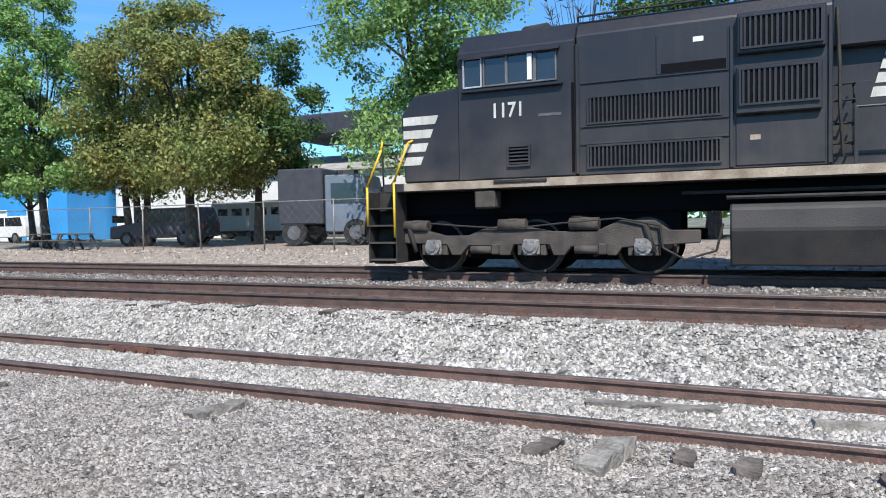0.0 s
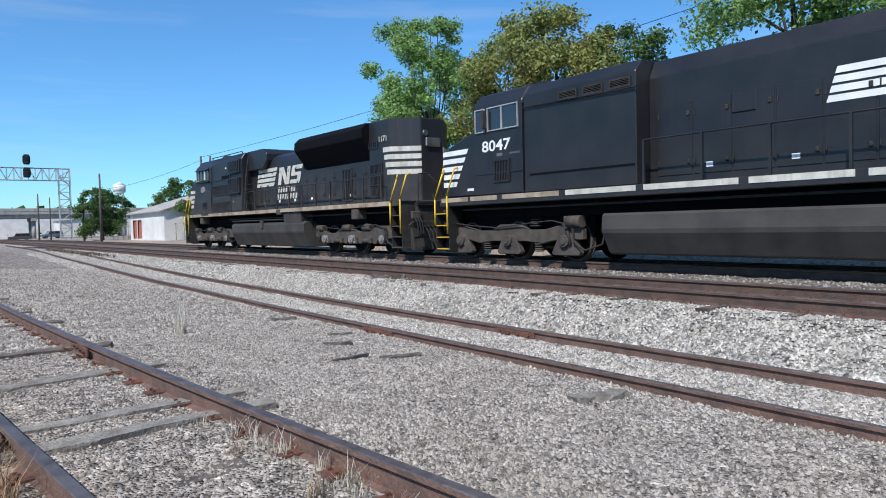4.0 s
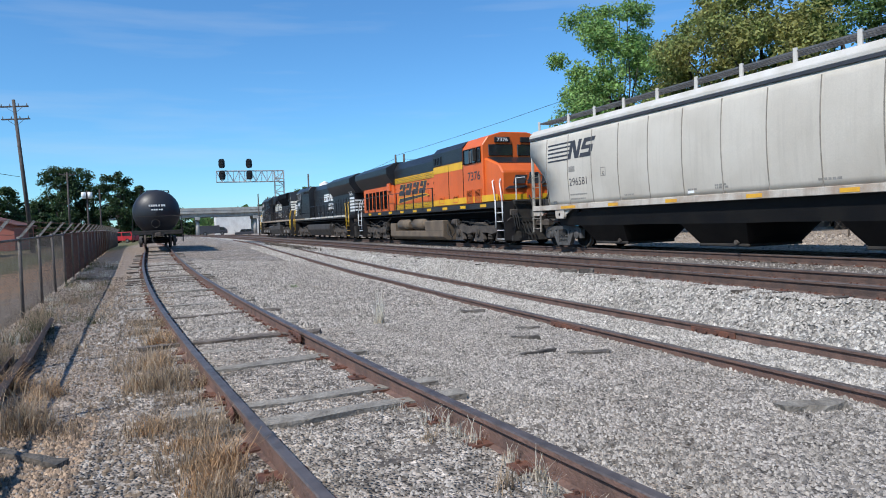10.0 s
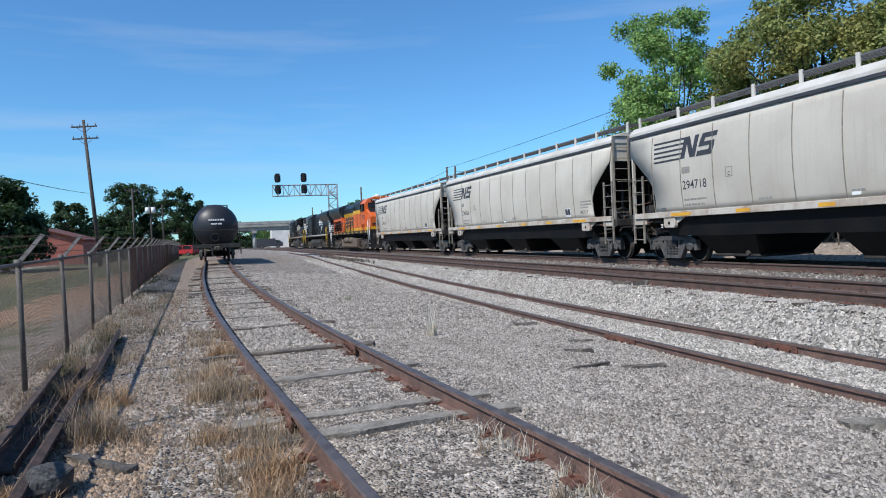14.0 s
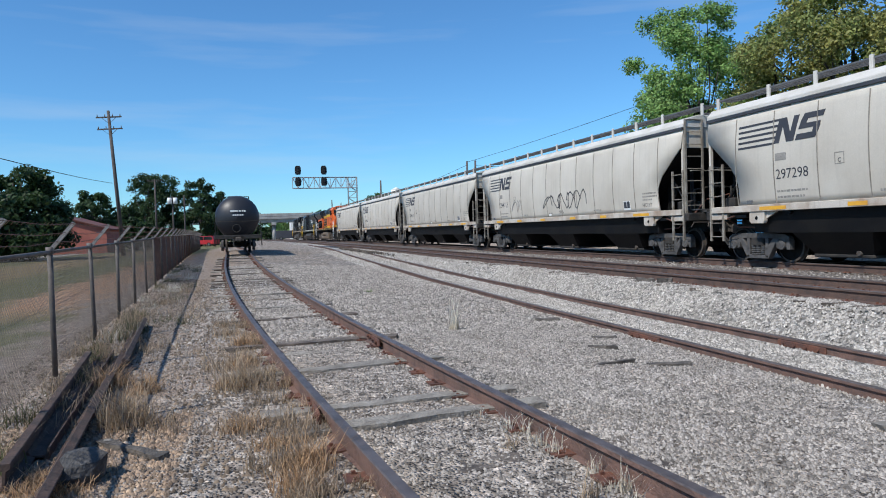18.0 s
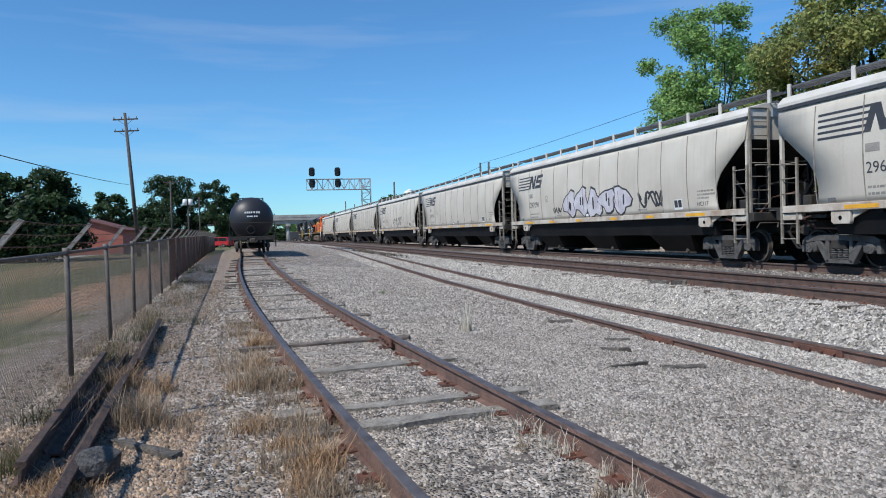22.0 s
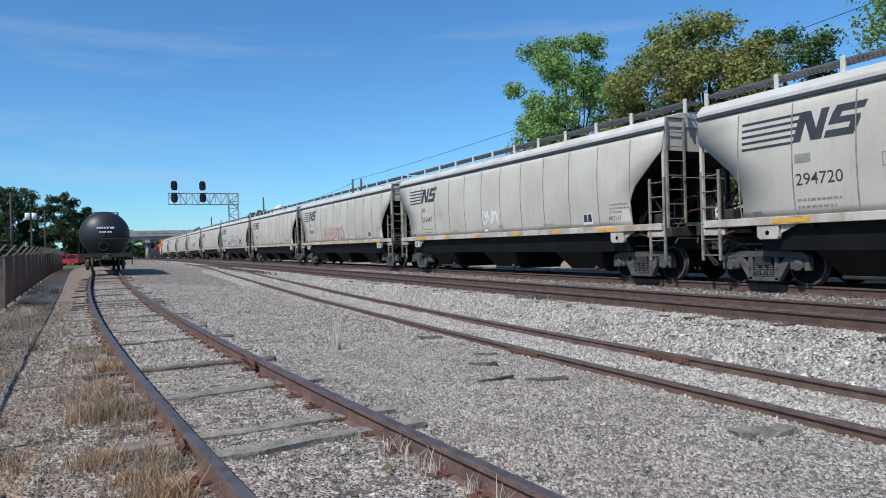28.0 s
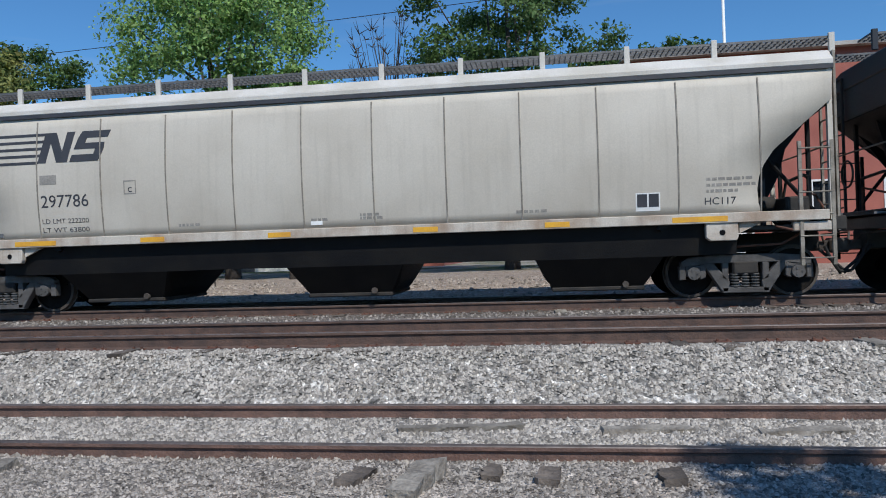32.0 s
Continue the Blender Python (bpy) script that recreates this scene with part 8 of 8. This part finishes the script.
vehicle("suv", -26.4, 25.6, 4.8, 1.95, SUV, SUVG, M_INK, "dark parked sport utility vehicle under trees", "car", 15)
vehicle("pickup_truck", -43.0, 24.2, 5.2, 1.9, [(-2.6, 0.4), (-2.6, 1.0), (-1.2, 1.1), (-0.8, 1.75), (0.5, 1.75), (0.6, 1.1), (2.6, 1.1), (2.6, 0.45)], [[(-1.0, 1.15), (-0.7, 1.66), (0.4, 1.66), (0.4, 1.15)]], M_INK, "dark grey parked pickup truck", "car", 8)
vehicle("car", -46.5, 31.5, 4.5, 1.8, SUV, SUVG, M_WALLW, "white parked van by the blue shed", "car", 0)
vehicle("car", -33.0, 36.5, 4.6, 1.8, SUV, SUVG, M_GALV, "silver parked car beside the white warehouse", "car", 0)
vehicle("car", -127.0, -8.3, 4.5, 1.8, SUV, SUVG, M_RED, "red parked car at the end of the yard", "car", 60)
vehicle("car", -30, 37.0, 4.6, 1.8, SUV, SUVG, M_INK, "dark parked car beside the white warehouse", "car", 0)

BOXY = [(-3.4, 0.5), (-3.4, 2.6), (1.4, 2.6), (1.5, 2.2), (2.6, 2.1), (3.4, 1.4), (3.4, 0.5)]
vehicle("truck", -189, 9.4, 6.8, 2.3, BOXY, [[(1.6, 1.4), (1.6, 2.0), (2.5, 2.0), (2.9, 1.4)]], M_INK, "dark truck parked beyond the overpass", "truck", 85, 0.5)
vehicle("car", -194, 17.5, 4.6, 1.8, SUV, SUVG, M_INK, "dark car parked near the overpass", "car", 80)
vehicle("car", -192, 24.0, 4.6, 1.8, SUV, SUVG, M_TRUCK, "grey car parked near the overpass", "car", 100)
def yard_truck():
    x, y = -16.6, 25.4
    v = thing("utility_truck", "old grey-blue truck with tall cab and box body", "truck", m=pose(x, y, ground_z(x, y), 0, 0, 10))
    # the trees' shade on the box is put into its dark paint
    part("box_body", boxes([(-1.9, 0.15, -1.2, 1.2, 0.9, 3.25)], 0.06), M_INK, v, "box body, painted dark for the trees' shade")
    part("cab", prism(bmesh.new(), [(0.2, 0.55), (0.2, 2.95), (1.9, 2.95), (2.2, 1.7), (2.6, 1.6), (2.6, 0.55)], "y", -1.1, 1.1, 0.06), M_TRUCK, v, "grey-blue cab")
    part("window", bx(0.5, 1.6, -1.115, -1.09, 1.75, 2.6), M_GLASS, v)
    part("window", prism(bmesh.new(), [(1.72, 1.8), (1.95, 1.8), (1.80, 2.7), (1.72, 2.7)], "y", -1.11, 1.11), M_GLASS, v)
    for s in (0.6, 1.4):
        part("roof_beacon", cyl(bmesh.new(), (s, -0.5, 2.95), (s, -0.5, 3.15), 0.1, 10), M_INK, v)
    for xx in (-1.2, 1.6):
        wheel_pair(v, xx, -1.05, 1.05, 0.55)
    part("mirror", boxes([(2.0, 2.1, -1.45, -1.3, 1.9, 2.4)], 0.02), M_INK, v)
    part("chassis", boxes([(-1.9, 2.5, -0.5, 0.5, 0.45, 0.75)]), M_UNDER2, v)
    part("bumper", boxes([(2.55, 2.75, -1.1, 1.1, 0.5, 0.75)], 0.03), M_UNDER2, v)
yard_truck()

def trailer(x, y, label):
    v = thing("site_trailer", label, "trailer", "trailers by the warehouse", m=pose(x, y, ground_z(x, y)))
    part("body", boxes([(-2.4, 2.4, -1.1, 1.1, 0.6, 2.2)], 0.05), M_WALLW, v)
    for k in range(4):
        part("window", bx(-1.9 + 1.0 * k, -1.2 + 1.0 * k, -1.115, -1.09, 1.45, 1.85), M_GLASS, v)
    wheel_pair(v, 0.2, -0.95, 0.95, 0.35)
    part("skirt", boxes([(-2.3, 2.3, -1.0, 1.0, 0.4, 0.62)]), M_UNDER2, v)
    part("step", boxes([(-0.4, 0.4, -1.5, -1.1, 0.0, 0.3)]), M_CONC, v)
trailer(-25.5, 31.5, "white site trailer with small windows")
trailer(-22.0, 30.5, "white low site trailer beside trees")

def picnic_table(x, y, yaw):
    v = thing("picnic_table", "dark wooden picnic table on dirt", "picnic table", "picnic tables", m=pose(x, y, ground_z(x, y), 0, 0, yaw))
    part("tabletop", boxes([(-0.9, 0.9, -0.36, 0.36, 0.70, 0.75)], 0.01), M_OLDWOOD, v)
    for s in (-1, 1):
        part("bench", boxes([(-0.9, 0.9, s * 0.7 - 0.13, s * 0.7 + 0.13, 0.42, 0.46)], 0.01), M_OLDWOOD, v)
    for xx in (-0.7, 0.7):
        for s in (-1, 1):
            part("leg", prism(bmesh.new(), [(s * 0.25, 0.72), (s * 0.32, 0.72), (s * 0.66, 0.0), (s * 0.58, 0.0)], "x", xx - 0.04, xx + 0.04), M_OLDWOOD, v)
        part("leg_brace", bx(xx - 0.03, xx + 0.03, -0.75, 0.75, 0.36, 0.42), M_OLDWOOD, v)
picnic_table(-29.6, 21.8, 10)
picnic_table(-27.4, 21.4, -12)

def line_fence():
    """Thin wire fence on the far side of the line."""
    f = thing("wire_fence", "thin grey chain-link fence behind the main line", "fence", kind="structure")
    post = link("post", cyl(bmesh.new(), (0, 0, -0.1), (0, 0, 1.9), 0.03, 8), M_GALVP)
    x, k = -110.0, 0
    while x < -10:
        same("post", post, f, pose(x, 21.6, ground_z(x, 21.6), 0, random.Random(k).uniform(-4, 4), 0))
        x += 3.2
        k += 1
    z = ground_z(-50, 21.6)
    part("top_rail", cyl(bmesh.new(), (-110, 21.6, z + 1.85), (-12, 21.6, z + 1.85), 0.022, 6), M_GALVP, f)
    bm = bmesh.new()
    for s in (1, -1):
        for k in range(280):
            x = -110 + 0.35 * k
            tube(bm, [(x, 21.6 + 0.01 * s, z + 0.05), (x + 1.8 * s, 21.6 + 0.01 * s, z + 1.85)], 0.002, 3)
    part("wire_mesh", bm, M_GALVP, f)
line_fence()
tagged(new("metal_sheet", link("metal_sheet", prism(bmesh.new(), [(-38.6, 0.75), (-36.3, 0.75), (-36.3, 1.45), (-38.4, 1.5)], "y", 17.2, 17.26), M_GALV)), "grey metal sheet leaning by the line", "metal sheet")

# ---- trees ----
def tree(x, y, h, crown, base, leaf, seed, n, label, trunk=0.25, leaf_size=0.17, blobs=30, lean=(0, 0), bare=False, forks=1):
    r = random.Random(seed)
    rs = np.random.RandomState(seed)
    g = ground_z(x, y)
    t = thing("tree", label, "tree", "trees", m=pose(x, y, g))
    bm = bmesh.new()
    centres = []
    blobs = int(blobs * 2.6)
    for k in range(blobs):
        u = (k + r.random()) / blobs
        a = r.uniform(0, 6.28)
        wide = crown * (0.30 + 0.80 * math.sin(math.pi * min(1, 0.20 + 0.76 * u)) ** 0.7) * (0.86 + 0.28 * noise.noise((math.cos(a) * 1.2 + seed, math.sin(a) * 1.2, u * 3)))
        q = wide * math.sqrt(r.uniform(0.10, 0.95))
        centres.append((Vector((lean[0] * u + q * math.cos(a), lean[1] * u + q * math.sin(a), base + (h - base) * (0.05 + 0.90 * u))), r.uniform(0.11, 0.24) * crown * (1.1 - 0.35 * u)))
    for fk in range(forks):
        ox, oy = (r.uniform(-0.5, 0.5), r.uniform(-0.4, 0.4)) if forks > 1 else (0, 0)
        pts = [Vector((ox * (1 + u), oy * (1 + u), 0)) + Vector((lean[0] * u * u + 0.12 * math.sin(3 * u + seed), lean[1] * u * u + 0.1 * math.cos(4 * u + seed), -0.2 + (h * 0.86) * u)) for u in (0, 0.12, 0.26, 0.42, 0.6, 0.8, 1.0)]
        for i, (p, q) in enumerate(zip(pts, pts[1:])):
            cyl(bm, p, q, trunk * (1.25 if i == 0 else 1 - 0.14 * i), 9, trunk * (1 - 0.14 * (i + 1)))
    for c, rad in centres[::1 if bare else 3]:
        s = pts[2].lerp(pts[4], r.random())
        m = s.lerp(c, 0.5) + Vector((r.uniform(-0.3, 0.3), r.uniform(-0.3, 0.3), r.uniform(-0.1, 0.4)))
        cyl(bm, s, m, trunk * 0.30, 5, trunk * 0.18)
        cyl(bm, m, c, trunk * 0.18, 5, trunk * 0.06)
        if bare:
            for _ in range(5):
                e = c + Vector((r.uniform(-1, 1), r.uniform(-1, 1), r.uniform(0.2, 1.2))) * rad
                cyl(bm, c, e, 0.02, 4, 0.006)
    part("trunk", bm, M_BARK, t, "grey bark trunk and limbs")
    if n:
        cen = np.array([list(c) for c, _ in centres])
        rad = np.array([q for _, q in centres])
        n = int(n * 3.6 if leaf_size < 0.3 else n * 1.5)
        pick = rs.choice(len(cen), n, p=rad ** 2 / (rad ** 2).sum())
        d = rs.normal(size=(n, 3))
        d /= np.linalg.norm(d, axis=1)[:, None]
        p = cen[pick] + d * (rad[pick] * rs.uniform(0.1, 1.35, n) ** 0.7)[:, None] * np.array([1.2, 1.2, 0.8])
        p[:, 2] -= rs.uniform(0, 0.25, n)
        # gaps between the sprays of leaves
        wob = sum(np.sin(p @ rs.normal(size=3) * f + rs.uniform(0, 6)) for f in (1.6, 2.0, 2.6, 3.4, 4.2, 5.0))
        keep = wob > (rs.uniform(-3.6, 0.3, n) if leaf_size < 0.3 else rs.uniform(-6, 0.2, n))
        p, d = p[keep], d[keep]
        n = len(p)
        # leaves face outwards and up, unevenly
        out = p - np.array([lean[0] * 0.5, lean[1] * 0.5, base + (h - base) * 0.4])
        out /= np.linalg.norm(out, axis=1)[:, None]
        nn = d * 0.3 + out * 0.4 + np.array([0, 0, 0.35]) + rs.normal(size=(n, 3)) * 0.7
        nn /= np.linalg.norm(nn, axis=1)[:, None]
        u = np.cross(nn, rs.normal(size=(n, 3)))
        u /= np.linalg.norm(u, axis=1)[:, None]
        w = np.cross(nn, u)
        s = (leaf_size * (0.56 if leaf_size < 0.2 else 0.66) * rs.uniform(0.55, 1.35, n))[:, None]
        v = np.stack([p - u * s, p + w * s * 0.55 + nn * s * 0.2, p + u * s, p - w * s * 0.55 + nn * s * 0.2], 1).reshape(-1, 3)
        me = bpy.data.meshes.new("crown")
        i = 4 * np.arange(n)[:, None]
        idx = np.concatenate([i, i + 1, i + 2, i, i + 2, i + 3], 1).reshape(-1)
        me.vertices.add(4 * n)
        me.vertices.foreach_set("co", v.reshape(-1))
        me.loops.add(6 * n)
        me.loops.foreach_set("vertex_index", idx.astype(np.int32))
        me.polygons.add(2 * n)
        me.polygons.foreach_set("loop_start", np.arange(0, 6 * n, 3).astype(np.int32))
        me.update(calc_edges=True)
        me.materials.append(leaf)
        ob = new("crown", me)
        ob.parent = t
        tagged(ob, label="uneven crown of many small leaves")
    return t
tree(-31.2, 22.6, 13.2, 4.0, 2.6, M_LEAF, 1, 15000, "tall bright green broadleaf tree behind the tracks", 0.22, lean=(-1.1, 0))
tree(-34.6, 24.5, 9.0, 2.8, 3.0, M_LEAF, 21, 7000, "smaller bright green tree leaning over the yard", 0.2, lean=(-1.0, 0))
tree(-27.2, 24.6, 10.8, 4.0, 2.6, M_LEAFO, 2, 13000, "olive-leaved tree with several stems", 0.22, forks=3)
tree(-23.4, 24.3, 11.2, 4.6, 2.5, M_LEAFO, 3, 17000, "broad olive-brown tree with pale trunk foot", 0.27)
tree(-21.2, 26.4, 10.2, 3.0, 3.2, M_LEAFD, 4, 8000, "dark green tree behind a broader one", 0.24)
tree(-12.6, 27.0, 15.2, 5.4, 3.4, M_LEAF, 5, 17000, "broad bright green tree behind the train", 0.3)
tree(-9.4, 25.0, 8.5, 2.2, 3.0, M_LEAF, 25, 5000, "slender young green tree", 0.12)
tree(-1.2, 29.0, 14.5, 4.6, 3.0, M_LEAFD, 6, 15000, "dense dark green tree behind the train", 0.3)
tree(-6.4, 29.0, 11.5, 2.4, 3.5, M_LEAFD, 7, 0, "leafless tree with bare twigs", 0.14, bare=True, blobs=34)
tree(7.0, 42.0, 13.0, 4.6, 3.0, M_LEAFD, 8, 8000, "dark green tree behind brick building", 0.3, 0.24)
tree(20.0, 30.0, 13.0, 4.6, 3.0, M_LEAF, 9, 8000, "green tree beyond the brick building", 0.3, 0.24)
tree(-42.0, 24.0, 5.0, 2.0, 0.6, M_LEAFO, 10, 1600, "sparse multi-stemmed shrub by the blue shed", 0.10, 0.12, forks=4, blobs=16)
tree(-76.0, 25.0, 6.2, 3.6, 0.6, M_LEAFD, 11, 5000, "round dark green bush before the white shed", 0.2, 0.2)
tree(-72.8, 33.0, 5.6, 2.6, 0.5, M_LEAFD, 12, 4000, "round dark green bush near the blue shed", 0.2, 0.2)
tree(-108.3, 19.8, 7.6, 3.6, 0.8, M_LEAFD, 13, 5000, "round green tree beside the far line", 0.2, 0.24)
tree(-105, 30, 8.8, 4.0, 1.0, M_LEAFD, 14, 4000, "green tree behind the white shed", 0.2, 0.28)
for _k, (_x, _y, _h, _c) in enumerate(((-62, -18.6, 7.0, 4.0), (-66, -24.0, 7.3, 5.0), (-120, -24.6, 9.0, 3.4), (-128, -20.5, 7.0, 2.6), (-140, -18.8, 13.4, 4.9), (-146, -17.2, 13.8, 5.0), (-140, -9.6, 12.4, 4.0), (-149, -7.0, 10.6, 3.0), (-112, -17.0, 4.6, 2.4), (-75, -33, 9.5, 6.0), (-135, -36, 11, 6.5))):
    tree(_x, _y, _h * 1.07, _c * 1.15, 0.6, M_LEAFF, 40 + _k, 10000 if _x > -80 else 8500, "dark green tree beyond the yard fence" if _k != 8 else "low green hedge bush by brick house", 0.3, 0.34, blobs=26)
for _k, (_x, _y) in enumerate(((-250, 2), (-262, -6), (-255, 52), (-245, 80), (-225, 95), (-205, 100), (-180, 90), (-160, 78), (-140, 82), (-120, 74))):
    tree(_x, _y, 9.5 + 2.5 * ((_k * 7) % 3), 7.0, 0.6, M_LEAFF, 60 + _k, 4000, "distant dark green tree near the overpass", 0.3, 0.55, blobs=20)

def woods():
    """A ragged band of far woods round the horizon."""
    r = np.random.RandomState(5)
    n = 16000
    a = r.uniform(0, 2 * math.pi, n)
    d = r.uniform(420, 560, n)
    h = 9 + 4 * np.sin(a * 9) + 3 * np.sin(a * 23 + 1) + r.uniform(-2, 3, n)
    p = np.stack([d * np.cos(a), d * np.sin(a), r.uniform(0, 1, n) ** 0.6 * h], 1)
    u = r.normal(size=(n, 3))
    u /= np.linalg.norm(u, axis=1)[:, None]
    w = np.cross(u, r.normal(size=(n, 3)))
    w /= np.linalg.norm(w, axis=1)[:, None]
    s = r.uniform(2.0, 4.2, n)[:, None]
    v = np.stack([p - u * s, p + w * s, p + u * s, p - w * s], 1).reshape(-1, 3)
    me = bpy.data.meshes.new("woods")
    me.from_pydata(v.tolist(), [], (4 * np.arange(n)[:, None] + np.arange(4)).tolist())
    me.materials.append(M_LEAFD)
    return tagged(new("woods", me), "band of distant dark green woods on the horizon", "woods", kind="stuff")
woods()
# the tree behind the camera whose shade falls over the siding
tree(5.2, -1.5, 9.0, 1.8, 5.4, M_LEAFD, 90, 2600, "dark leafy tree beside the yard casting shade", 0.16, 0.16, blobs=14)

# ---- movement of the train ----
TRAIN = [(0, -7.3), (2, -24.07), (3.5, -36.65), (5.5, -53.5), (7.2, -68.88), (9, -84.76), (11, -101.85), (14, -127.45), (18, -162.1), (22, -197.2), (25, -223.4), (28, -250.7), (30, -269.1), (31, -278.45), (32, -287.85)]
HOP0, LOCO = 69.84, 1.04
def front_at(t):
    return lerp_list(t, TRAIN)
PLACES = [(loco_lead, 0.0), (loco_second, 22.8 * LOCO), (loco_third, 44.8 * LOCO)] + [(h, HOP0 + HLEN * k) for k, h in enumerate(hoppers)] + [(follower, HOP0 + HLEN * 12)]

def on_track(x, length):
    """Where a vehicle stands whose leading end is at x: its trucks on the far main track."""
    (ya, za), (yb, zb) = far_main(x + 0.15 * length), far_main(x + 0.85 * length)
    run = 0.7 * length
    turn, climb = math.atan2(yb - ya, run), math.atan2(za - zb, run)
    return pose(x, ya - 0.15 * length * math.tan(turn), za + 0.15 * length * math.tan(climb), 0, math.degrees(climb), math.degrees(turn))

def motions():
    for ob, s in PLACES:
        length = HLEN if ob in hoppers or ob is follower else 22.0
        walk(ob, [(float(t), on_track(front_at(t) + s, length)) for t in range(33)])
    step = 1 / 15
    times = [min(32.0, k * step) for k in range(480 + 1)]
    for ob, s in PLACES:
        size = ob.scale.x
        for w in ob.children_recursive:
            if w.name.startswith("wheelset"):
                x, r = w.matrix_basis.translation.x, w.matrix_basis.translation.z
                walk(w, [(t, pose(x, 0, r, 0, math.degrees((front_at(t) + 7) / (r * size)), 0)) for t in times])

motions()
